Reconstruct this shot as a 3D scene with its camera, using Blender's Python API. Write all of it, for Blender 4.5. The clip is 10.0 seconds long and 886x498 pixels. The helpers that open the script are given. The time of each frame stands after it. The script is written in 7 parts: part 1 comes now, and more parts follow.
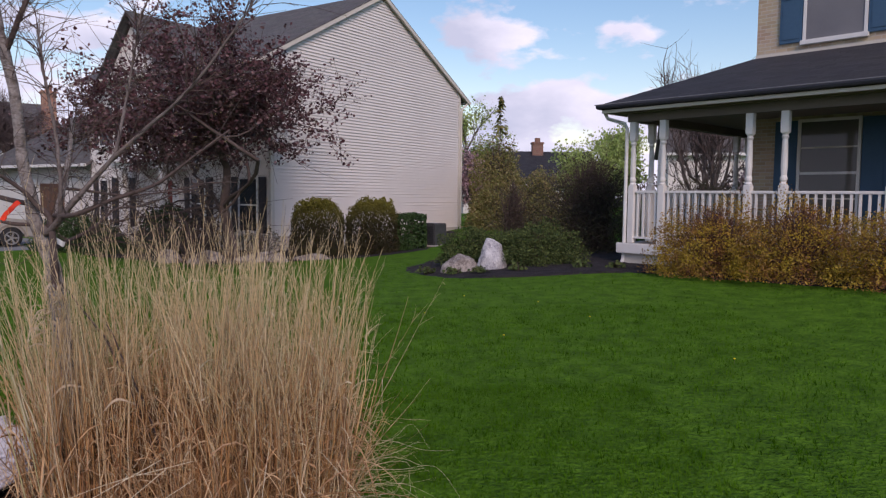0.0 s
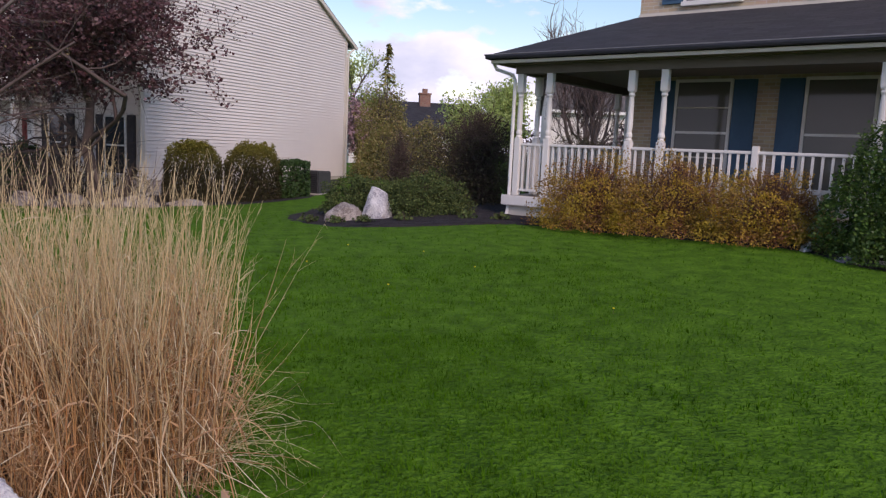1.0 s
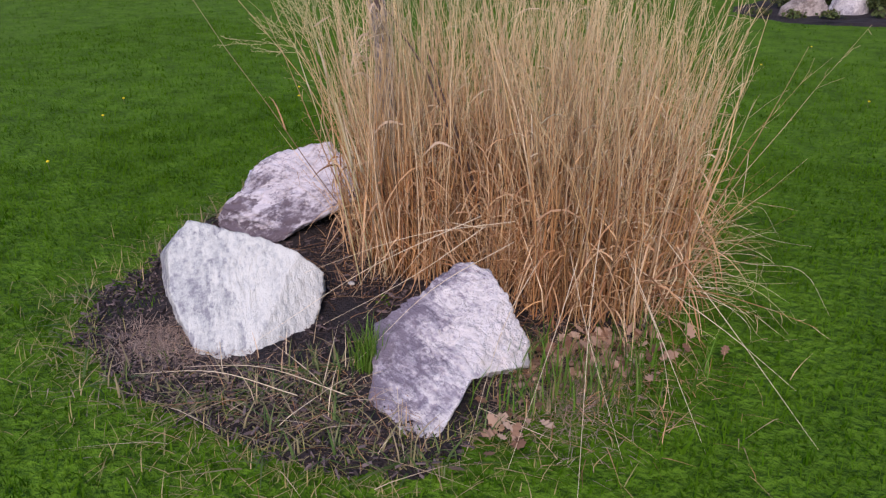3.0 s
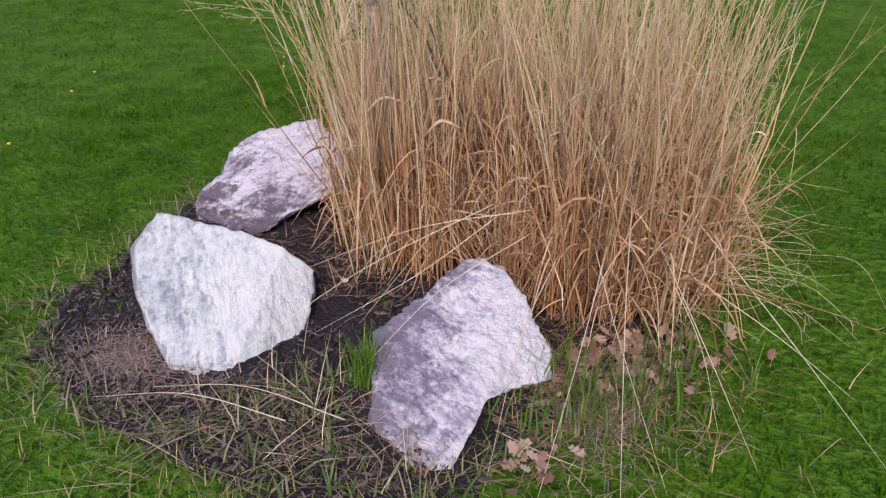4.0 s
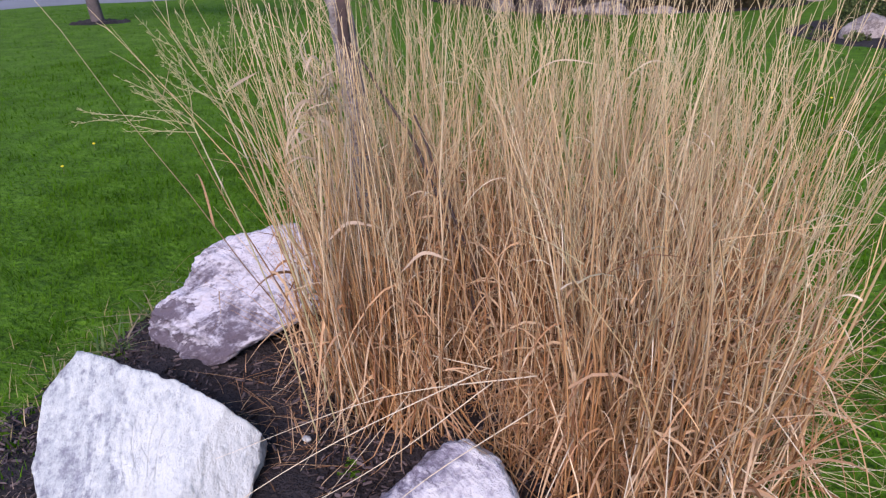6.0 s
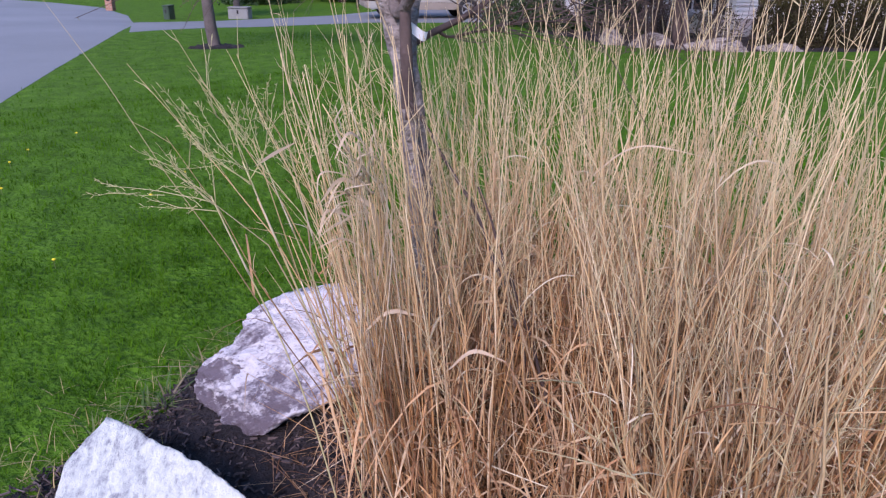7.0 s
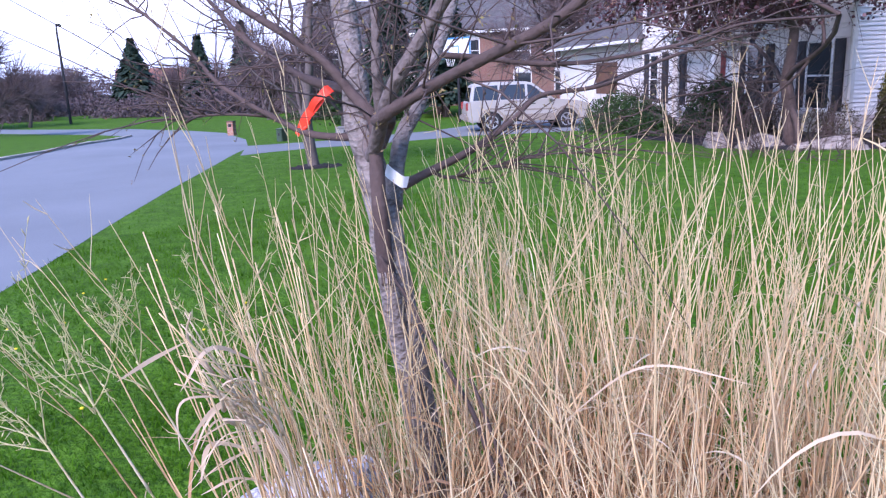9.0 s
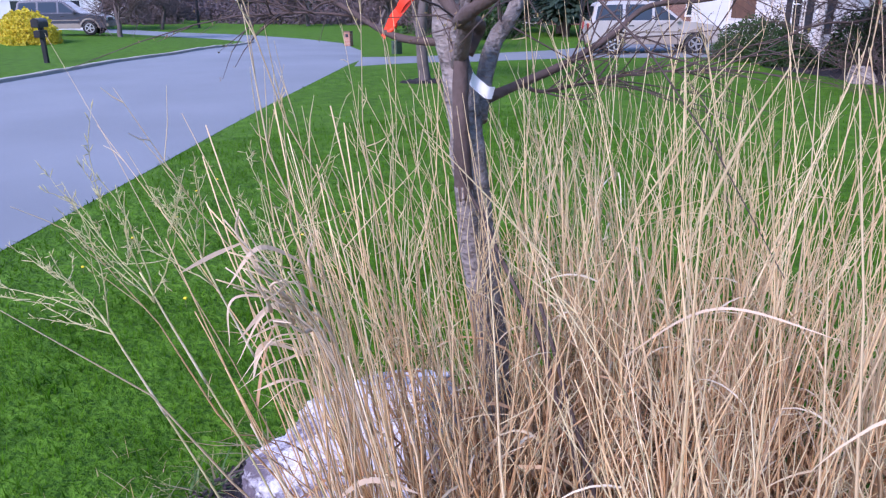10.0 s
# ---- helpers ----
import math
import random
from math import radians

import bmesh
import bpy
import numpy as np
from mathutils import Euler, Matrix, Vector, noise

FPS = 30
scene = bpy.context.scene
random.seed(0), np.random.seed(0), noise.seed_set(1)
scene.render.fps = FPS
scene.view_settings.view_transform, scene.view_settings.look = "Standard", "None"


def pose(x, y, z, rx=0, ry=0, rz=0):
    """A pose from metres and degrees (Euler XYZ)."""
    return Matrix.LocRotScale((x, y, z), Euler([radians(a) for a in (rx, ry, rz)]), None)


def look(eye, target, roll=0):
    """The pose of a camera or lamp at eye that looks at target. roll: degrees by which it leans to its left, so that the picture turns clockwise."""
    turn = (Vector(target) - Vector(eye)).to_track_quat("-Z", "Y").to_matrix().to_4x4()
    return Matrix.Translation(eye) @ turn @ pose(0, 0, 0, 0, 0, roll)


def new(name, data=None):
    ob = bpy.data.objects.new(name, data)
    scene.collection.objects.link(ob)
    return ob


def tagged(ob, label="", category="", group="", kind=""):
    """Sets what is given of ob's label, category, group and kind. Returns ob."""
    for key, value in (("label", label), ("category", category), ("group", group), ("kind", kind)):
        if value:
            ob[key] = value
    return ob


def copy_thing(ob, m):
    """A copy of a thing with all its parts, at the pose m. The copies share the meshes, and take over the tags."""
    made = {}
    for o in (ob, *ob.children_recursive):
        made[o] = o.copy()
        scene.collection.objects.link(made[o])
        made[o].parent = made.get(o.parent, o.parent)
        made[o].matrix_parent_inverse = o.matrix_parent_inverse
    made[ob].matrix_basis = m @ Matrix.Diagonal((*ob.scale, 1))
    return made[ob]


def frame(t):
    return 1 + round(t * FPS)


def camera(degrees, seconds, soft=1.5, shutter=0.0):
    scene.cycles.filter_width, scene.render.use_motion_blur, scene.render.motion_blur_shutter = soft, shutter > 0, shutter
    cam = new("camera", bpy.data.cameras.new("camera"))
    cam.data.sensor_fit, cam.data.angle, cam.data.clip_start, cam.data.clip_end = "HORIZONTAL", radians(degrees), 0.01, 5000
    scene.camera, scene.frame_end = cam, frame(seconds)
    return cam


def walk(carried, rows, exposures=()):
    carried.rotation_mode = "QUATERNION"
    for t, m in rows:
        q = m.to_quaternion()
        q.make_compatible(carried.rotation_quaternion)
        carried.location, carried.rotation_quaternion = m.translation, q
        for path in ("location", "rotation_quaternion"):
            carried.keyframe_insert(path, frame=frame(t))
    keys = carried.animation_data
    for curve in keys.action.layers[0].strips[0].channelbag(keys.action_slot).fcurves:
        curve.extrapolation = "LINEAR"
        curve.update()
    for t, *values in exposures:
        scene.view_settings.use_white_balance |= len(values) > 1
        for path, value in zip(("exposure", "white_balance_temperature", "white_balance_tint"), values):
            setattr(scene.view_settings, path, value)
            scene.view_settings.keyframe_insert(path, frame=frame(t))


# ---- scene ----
# camera and its way
cam = camera(62.9, 10.0, soft=1.3)
PATH = [
    (0, (0.112, -0.173, 1.573), (0.069, 1.821, 1.426), 0.6),
    (0.5, (0.161, 0.068, 1.549), (0.332, 2.053, 1.381), 2.4),
    (1, (0.118, 0.057, 1.51), (0.394, 2.019, 1.239), 2.6),
    (1.4, (0.034, 0.087, 1.504), (0.085, 2.067, 1.225), 0.9),
    (1.5, (0.01, 0.066, 1.471), (0.068, 2.03, 1.095), 1.2),
    (2, (-0.166, 0.107, 1.45), (-0.395, 1.998, 0.841), 2.6),
    (2.5, (-0.215, 0.187, 1.443), (-0.69, 1.968, 0.666), 2.4),
    (3, (-0.251, 0.383, 1.488), (-0.972, 2.048, 0.647), 1.2),
    (3.2, (-0.266, 0.422, 1.484), (-1.058, 2.037, 0.61), 0.9),
    (4.3, (-0.463, 0.785, 1.408), (-1.124, 2.425, 0.474), 0.5),
    (4.5, (-0.458, 0.842, 1.408), (-1.173, 2.45, 0.458), 0.5),
    (5, (-0.408, 1.019, 1.462), (-1.27, 2.557, 0.518), -1.5),
    (5.2, (-0.431, 1.085, 1.411), (-1.316, 2.677, 0.586), -0.2),
    (6.3, (-0.559, 1.43, 1.46), (-1.353, 3.084, 0.663), 0.4),
    (6.5, (-0.542, 1.487, 1.462), (-1.413, 3.101, 0.665), 1.2),
    (7, (-0.602, 1.648, 1.507), (-1.653, 3.182, 0.771), 0.9),
    (7.5, (-0.74, 1.829, 1.523), (-1.808, 3.397, 0.891), -0.3),
    (8, (-0.735, 2.025, 1.481), (-1.989, 3.46, 0.874), 0.6),
    (8.5, (-0.634, 2.159, 1.506), (-2.064, 3.432, 0.927), -1.6),
    (9, (-0.682, 2.225, 1.533), (-2.019, 3.641, 1.075), -2.4),
    (9.5, (-0.744, 2.283, 1.532), (-2.133, 3.638, 1.047), -2.6),
    (10, (-0.686, 2.31, 1.504), (-2.177, 3.47, 0.846), -0.4),
]
EXPOSURES = [(0.0, 0.2, 7280, 34), (0.5, 0.36, 7430, 35), (1.5, 0.45, 7390, 34), (2.5, 0.67, 7380, 37), (4.5, 0.95, 7080, 36), (5.2, 0.99, 6990, 36), (6.5, 1.02, 6550, 39), (7.5, 1.17, 6200, 41), (8.0, 1.35, 6050, 41), (8.6, 1.53, 5950, 41), (9.2, 1.52, 5850, 41), (10.0, 1.43, 5900, 40)]
walk(cam, [(t, look(eye, target, roll)) for t, eye, target, roll in PATH], EXPOSURES)

# ---- sky, sun ----
SUN_EL, SUN_AZ = radians(37), radians(164)
world = bpy.data.worlds.new("sky")
scene.world = world
world.use_nodes = True
wn, wl = world.node_tree.nodes, world.node_tree.links
wn.clear()
w_out = wn.new("ShaderNodeOutputWorld")
w_bg = wn.new("ShaderNodeBackground")
w_sky = wn.new("ShaderNodeTexSky")
w_sky.sky_type, w_sky.sun_disc = "NISHITA", False
w_sky.sun_elevation, w_sky.sun_rotation = SUN_EL, SUN_AZ
w_sky.altitude, w_sky.air_density, w_sky.dust_density, w_sky.ozone_density = 100, 1.3, 0.1, 2.6
w_tc = wn.new("ShaderNodeTexCoord")
w_map = wn.new("ShaderNodeMapping")
w_map.inputs["Scale"].default_value = (1.6, 1.6, 3.4)
w_map.inputs["Location"].default_value = (1.15, 0.9, 0.1)
w_noise = wn.new("ShaderNodeTexNoise")
w_noise.inputs["Scale"].default_value, w_noise.inputs["Detail"].default_value = 3.4, 8
w_noise.inputs["Roughness"].default_value = 0.52
w_ramp = wn.new("ShaderNodeValToRGB")
w_ramp.color_ramp.elements[0].position, w_ramp.color_ramp.elements[1].position = 0.53, 0.585
w_mix = wn.new("ShaderNodeMix")
w_mix.data_type = "RGBA"
# cloud: bright heads over greyer bases
w_cl = wn.new("ShaderNodeTexNoise")
w_cl.inputs["Scale"].default_value, w_cl.inputs["Detail"].default_value = 3.2, 6
w_cr = wn.new("ShaderNodeValToRGB")
w_cr.color_ramp.elements[0].position, w_cr.color_ramp.elements[1].position = 0.40, 0.62
w_cr.color_ramp.elements[0].color, w_cr.color_ramp.elements[1].color = (3.7, 4.7, 6.1, 1), (6.1, 7.1, 8.4, 1)
wl.new(w_map.outputs[0], w_cl.inputs["Vector"])
wl.new(w_cl.outputs["Fac"], w_cr.inputs["Fac"])
wl.new(w_cr.outputs["Color"], w_mix.inputs[7])
w_bg.inputs["Strength"].default_value = 0.12
# thicker cloud towards the street in the west and towards the horizon
w_sep = wn.new("ShaderNodeSeparateXYZ")
w_add = wn.new("ShaderNodeMapRange")
w_add.inputs["From Min"].default_value, w_add.inputs["From Max"].default_value, w_add.inputs["To Max"].default_value = -0.55, -0.85, 0.30
w_add.inputs["To Min"].default_value = 0.022
w_add2 = wn.new("ShaderNodeMath")
w_add2.operation = "ADD"
w_low = wn.new("ShaderNodeMath")
w_low.operation = "MULTIPLY_ADD"
w_low.inputs[1].default_value, w_low.inputs[2].default_value = -0.8, 0.15
w_add3 = wn.new("ShaderNodeMath")
w_add3.operation = "ADD"
wl.new(w_tc.outputs["Generated"], w_map.inputs["Vector"])
wl.new(w_tc.outputs["Generated"], w_sep.inputs[0])
wl.new(w_map.outputs[0], w_noise.inputs["Vector"])
wl.new(w_sep.outputs["X"], w_add.inputs[0])
wl.new(w_sep.outputs["Z"], w_low.inputs[0])
wl.new(w_noise.outputs["Fac"], w_add2.inputs[0])
wl.new(w_add.outputs[0], w_add2.inputs[1])
wl.new(w_add2.outputs[0], w_add3.inputs[0])
wl.new(w_low.outputs[0], w_add3.inputs[1])
wl.new(w_add3.outputs[0], w_ramp.inputs["Fac"])
wl.new(w_ramp.outputs["Color"], w_mix.inputs["Factor"])
w_hue = wn.new("ShaderNodeHueSaturation")
w_hue.inputs["Hue"].default_value, w_hue.inputs["Saturation"].default_value = 0.493, 1.25
wl.new(w_sky.outputs["Color"], w_hue.inputs["Color"])
wl.new(w_hue.outputs["Color"], w_mix.inputs[6])
wl.new(w_mix.outputs[2], w_bg.inputs["Color"])
wl.new(w_bg.outputs[0], w_out.inputs[0])

sun_data = bpy.data.lights.new("sun", "SUN")
sun_data.energy, sun_data.angle, sun_data.color = 2.05, radians(24), (1.0, 0.955, 0.89)
sun = new("sun", sun_data)
sun_dir = Vector((math.sin(SUN_AZ) * math.cos(SUN_EL), math.cos(SUN_AZ) * math.cos(SUN_EL), math.sin(SUN_EL)))
sun.matrix_world = look(sun_dir * 60, (0, 0, 0))

from mathutils.geometry import tessellate_polygon

# ---- building helpers ----
rng = np.random.default_rng(7)
rnd = random.Random(11)


def nodes_of(name):
    m = bpy.data.materials.new(name)
    m.use_nodes = True
    nt = m.node_tree
    return m, nt.nodes, nt.links, nt.nodes["Principled BSDF"]


def mat(name, a, b, scale=4.0, fine=60.0, rough=0.8, bump=0.3, metal=0.0, spread=0.35, spec=0.3, dist=0.01, shift=(1, 1, 1)):
    """Two colours mixed by coarse and fine noise, with relief from the fine noise."""
    m, n, l, p = nodes_of(name)
    tc, mp = n.new("ShaderNodeTexCoord"), n.new("ShaderNodeMapping")
    mp.inputs["Scale"].default_value = shift
    l.new(tc.outputs["Object"], mp.inputs["Vector"])
    n1, n2 = n.new("ShaderNodeTexNoise"), n.new("ShaderNodeTexNoise")
    for q, s in ((n1, scale), (n2, fine)):
        q.inputs["Scale"].default_value, q.inputs["Detail"].default_value = s, 5
        l.new(mp.outputs[0], q.inputs["Vector"])
    mx = n.new("ShaderNodeMath")
    mx.operation = "ADD"
    h1 = n.new("ShaderNodeMath")
    h1.operation, h1.inputs[1].default_value = "MULTIPLY", 0.6
    h2 = n.new("ShaderNodeMath")
    h2.operation, h2.inputs[1].default_value = "MULTIPLY", 0.4
    l.new(n1.outputs["Fac"], h1.inputs[0])
    l.new(n2.outputs["Fac"], h2.inputs[0])
    l.new(h1.outputs[0], mx.inputs[0])
    l.new(h2.outputs[0], mx.inputs[1])
    r = n.new("ShaderNodeValToRGB")
    r.color_ramp.elements[0].position, r.color_ramp.elements[1].position = 0.5 - spread / 2, 0.5 + spread / 2
    r.color_ramp.elements[0].color, r.color_ramp.elements[1].color = (*a, 1), (*b, 1)
    l.new(mx.outputs[0], r.inputs["Fac"])
    l.new(r.outputs["Color"], p.inputs["Base Color"])
    p.inputs["Roughness"].default_value, p.inputs["Metallic"].default_value = rough, metal
    p.inputs["Specular IOR Level"].default_value = spec
    if bump:
        bp = n.new("ShaderNodeBump")
        bp.inputs["Strength"].default_value, bp.inputs["Distance"].default_value = bump, dist
        l.new(n2.outputs["Fac"], bp.inputs["Height"])
        l.new(bp.outputs["Normal"], p.inputs["Normal"])
    return m


def leaf_mat(name, cols, rough=0.55, trans=0.25, axis_ramp=None, spec=0.3, patch=None, one=False):
    """Leaves, blades and stems: a colour for each island out of a ramp; axis_ramp (z0, z1, colour, amount) blends to a colour with height."""
    m, n, l, p = nodes_of(name)
    g, r = n.new("ShaderNodeObjectInfo" if one else "ShaderNodeNewGeometry"), n.new("ShaderNodeValToRGB")
    e = r.color_ramp.elements
    while len(e) < len(cols):
        e.new(0.5)
    for i, c in enumerate(cols):
        e[i].position, e[i].color = i / max(1, len(cols) - 1), (*c, 1)
    l.new(g.outputs["Random" if one else "Random Per Island"], r.inputs["Fac"])
    col = r.outputs["Color"]
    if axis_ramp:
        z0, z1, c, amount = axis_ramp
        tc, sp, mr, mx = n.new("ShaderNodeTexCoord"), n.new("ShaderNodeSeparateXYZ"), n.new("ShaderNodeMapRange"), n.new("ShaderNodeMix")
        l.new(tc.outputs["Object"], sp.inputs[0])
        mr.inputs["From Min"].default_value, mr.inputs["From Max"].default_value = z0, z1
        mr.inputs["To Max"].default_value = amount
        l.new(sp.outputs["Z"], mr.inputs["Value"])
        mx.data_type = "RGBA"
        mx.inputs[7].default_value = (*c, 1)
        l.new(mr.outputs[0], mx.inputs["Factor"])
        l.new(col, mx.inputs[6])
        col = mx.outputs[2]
    if patch:
        # wide and small patches of lighter or darker colour
        tc = n.new("ShaderNodeTexCoord")
        for sc, c, amount in patch:
            ns, mr, mx = n.new("ShaderNodeTexNoise"), n.new("ShaderNodeMapRange"), n.new("ShaderNodeMix")
            ns.inputs["Scale"].default_value, ns.inputs["Detail"].default_value = sc, 3
            l.new(tc.outputs["Object"], ns.inputs["Vector"])
            mr.inputs["From Min"].default_value, mr.inputs["From Max"].default_value, mr.inputs["To Max"].default_value = 0.42, 0.64, amount
            l.new(ns.outputs["Fac"], mr.inputs["Value"])
            mx.data_type = "RGBA"
            mx.inputs[7].default_value = (*c, 1)
            l.new(mr.outputs[0], mx.inputs["Factor"])
            l.new(col, mx.inputs[6])
            col = mx.outputs[2]
    l.new(col, p.inputs["Base Color"])
    p.inputs["Roughness"].default_value = rough
    p.inputs["Specular IOR Level"].default_value = spec
    if trans:
        t, ms = n.new("ShaderNodeBsdfTranslucent"), n.new("ShaderNodeMixShader")
        ms.inputs[0].default_value = trans
        l.new(col, t.inputs["Color"])
        out = n["Material Output"]
        l.new(p.outputs[0], ms.inputs[1])
        l.new(t.outputs[0], ms.inputs[2])
        l.new(ms.outputs[0], out.inputs["Surface"])
    return m


def brick_mat(name, c1, c2, mortar, w, h, gap, rough=0.85, bump=0.5, turn=(0, 0, 0), stain=0.25):
    """Courses of bricks or shingles in the object's x-z (or turned) plane."""
    m, n, l, p = nodes_of(name)
    tc, mp, b = n.new("ShaderNodeTexCoord"), n.new("ShaderNodeMapping"), n.new("ShaderNodeTexBrick")
    mp.inputs["Rotation"].default_value = [radians(q) for q in turn]
    l.new(tc.outputs["Object"], mp.inputs["Vector"])
    l.new(mp.outputs[0], b.inputs["Vector"])
    b.inputs["Color1"].default_value, b.inputs["Color2"].default_value, b.inputs["Mortar"].default_value = (*c1, 1), (*c2, 1), (*mortar, 1)
    b.inputs["Scale"].default_value, b.inputs["Brick Width"].default_value, b.inputs["Row Height"].default_value = 1.0, w, h
    b.inputs["Mortar Size"].default_value, b.inputs["Mortar Smooth"].default_value = gap, 0.2
    ns, mx = n.new("ShaderNodeTexNoise"), n.new("ShaderNodeMix")
    ns.inputs["Scale"].default_value, ns.inputs["Detail"].default_value = 2.2, 6
    l.new(mp.outputs[0], ns.inputs["Vector"])
    mx.data_type, mx.blend_type = "RGBA", "MULTIPLY"
    mx.inputs["Factor"].default_value = stain
    l.new(b.outputs["Color"], mx.inputs[6])
    l.new(ns.outputs["Color"], mx.inputs[7])
    l.new(mx.outputs[2], p.inputs["Base Color"])
    bp = n.new("ShaderNodeBump")
    bp.invert = True
    bp.inputs["Strength"].default_value, bp.inputs["Distance"].default_value = bump, 0.008
    l.new(b.outputs["Fac"], bp.inputs["Height"])
    l.new(bp.outputs["Normal"], p.inputs["Normal"])
    p.inputs["Roughness"].default_value = rough
    return m


def glass_mat(name, tint=(0.03, 0.035, 0.04), rough=0.03, spec=0.6):
    m, n, l, p = nodes_of(name)
    p.inputs["Base Color"].default_value = (*tint, 1)
    p.inputs["Roughness"].default_value = rough
    p.inputs["Specular IOR Level"].default_value = spec
    return m


def thing(name, label="", category="", at=(0, 0, 0), rz=0.0, group="", kind=""):
    ob = new(name)
    ob.empty_display_size = 0.2
    ob.matrix_world = pose(*at, 0, 0, rz)
    return tagged(ob, label, category, group, kind)


def part(name, bm, material, parent=None, label="", smooth=False):
    """Links a bmesh as one mesh object under a thing or a part."""
    me = bpy.data.meshes.new(name)
    bm.normal_update()
    bm.to_mesh(me)
    bm.free()
    if smooth:
        me.polygons.foreach_set("use_smooth", [True] * len(me.polygons))
    return mesh_part(name, me, material, parent, label)


JOINED = {"brushwood", "dry_straw", "twig_spray", "branching", "broken_thatch", "dead_foliage", "upper_foliage", "seed_plume", "bud_growth"}


def mesh_part(name, me, material, parent=None, label=""):
    me.materials.append(material)
    ob = new(name, me)
    if parent is not None:
        ob.parent = parent
    if label:
        ob["label"] = label
    if parent is not None and name in JOINED:
        ob["kind"] = "stuff"
    return ob


def soup(name, verts, faces_per, smooth=False):
    """A mesh from an array (N, k, 3) of vertices, with the same faces (rows of vertex indices, all triangles or all quads) for each item."""
    verts = np.asarray(verts, np.float32)
    n, k = verts.shape[:2]
    f = np.asarray(faces_per, np.int32)
    faces = (f[None] + (np.arange(n, dtype=np.int32) * k)[:, None, None]).reshape(-1, f.shape[1])
    me = bpy.data.meshes.new(name)
    me.vertices.add(n * k)
    me.vertices.foreach_set("co", verts.ravel())
    me.loops.add(faces.size)
    me.loops.foreach_set("vertex_index", faces.ravel())
    me.polygons.add(len(faces))
    me.polygons.foreach_set("loop_start", np.arange(0, faces.size, f.shape[1], dtype=np.int32))
    me.polygons.foreach_set("use_smooth", np.full(len(faces), smooth))
    me.update(calc_edges=True)
    return me


def ribbons(name, mid, side):
    """Flat blades: mid (N, k, 3) along each one, side (N, k, 3) from the middle to an edge."""
    n, k = mid.shape[:2]
    v = np.stack([mid - side, mid + side], 2).reshape(n, 2 * k, 3)
    return soup(name, v, [(2 * i, 2 * i + 1, 2 * i + 3, 2 * i + 2) for i in range(k - 1)])


def tubes(name, mid, rad, sides=3):
    """Thin stems: mid (N, k, 3), rad (N, k)."""
    n, k = mid.shape[:2]
    d = mid[:, -1] - mid[:, 0]
    d /= np.linalg.norm(d, axis=1, keepdims=True) + 1e-9
    ref = np.where(np.abs(d[:, 2:]) > 0.9, [[1.0, 0, 0]], [[0, 0, 1.0]])
    a = np.cross(d, ref)
    a /= np.linalg.norm(a, axis=1, keepdims=True)
    b = np.cross(d, a)
    ang = np.arange(sides) * 2 * np.pi / sides
    ring = np.cos(ang)[None, :, None] * a[:, None] + np.sin(ang)[None, :, None] * b[:, None]
    v = mid[:, :, None] + rad[:, :, None, None] * ring[:, None]
    f = [(i * sides + j, i * sides + (j + 1) % sides, (i + 1) * sides + (j + 1) % sides, (i + 1) * sides + j) for i in range(k - 1) for j in range(sides)]
    return soup(name, v.reshape(n, k * sides, 3), f, True)


def box(bm, x0, x1, y0, y1, z0, z1, bevel=0.0):
    r = bmesh.ops.create_cube(bm, size=1)["verts"]
    for v in r:
        v.co = Vector((x0 + (v.co.x + 0.5) * (x1 - x0), y0 + (v.co.y + 0.5) * (y1 - y0), z0 + (v.co.z + 0.5) * (z1 - z0)))
    if bevel:
        es = list({e for v in r for e in v.link_edges})
        bmesh.ops.bevel(bm, geom=es, offset=bevel, segments=2, affect="EDGES")
    return r


def new_box(x0, x1, y0, y1, z0, z1, bevel=0.0):
    bm = bmesh.new()
    box(bm, x0, x1, y0, y1, z0, z1, bevel)
    return bm


def tube(bm, pts, radii, n=8, cap=True):
    """A round limb along pts."""
    rings, up = [], Vector((0, 0, 1))
    pts = [Vector(p) for p in pts]
    a = None
    for i, p in enumerate(pts):
        d = (pts[min(i + 1, len(pts) - 1)] - pts[max(i - 1, 0)]).normalized()
        if a is None:
            a = d.orthogonal().normalized()
        a = (a - d * a.dot(d)).normalized()
        b = d.cross(a)
        rings.append([bm.verts.new(p + (a * math.cos(q) + b * math.sin(q)) * radii[i]) for q in [2 * math.pi * j / n for j in range(n)]])
    for r0, r1 in zip(rings, rings[1:]):
        for j in range(n):
            bm.faces.new((r0[j], r0[(j + 1) % n], r1[(j + 1) % n], r1[j]))
    if cap:
        bm.faces.new(rings[0][::-1])
        bm.faces.new(rings[-1])


def lathe(bm, prof, n=12, at=(0, 0)):
    rings = [[bm.verts.new((at[0] + r * math.cos(2 * math.pi * j / n), at[1] + r * math.sin(2 * math.pi * j / n), z)) for j in range(n)] for r, z in prof]
    for r0, r1 in zip(rings, rings[1:]):
        for j in range(n):
            bm.faces.new((r0[j], r0[(j + 1) % n], r1[(j + 1) % n], r1[j]))
    bm.faces.new(rings[0][::-1])
    bm.faces.new(rings[-1])


def prism(bm, outline, y0, y1):
    """An outline in x-z, drawn out from y0 to y1."""
    a = [bm.verts.new((x, y0, z)) for x, z in outline]
    b = [bm.verts.new((x, y1, z)) for x, z in outline]
    bm.faces.new(a)
    bm.faces.new(b[::-1])
    for i in range(len(a)):
        j = (i + 1) % len(a)
        bm.faces.new((a[j], a[i], b[i], b[j]))


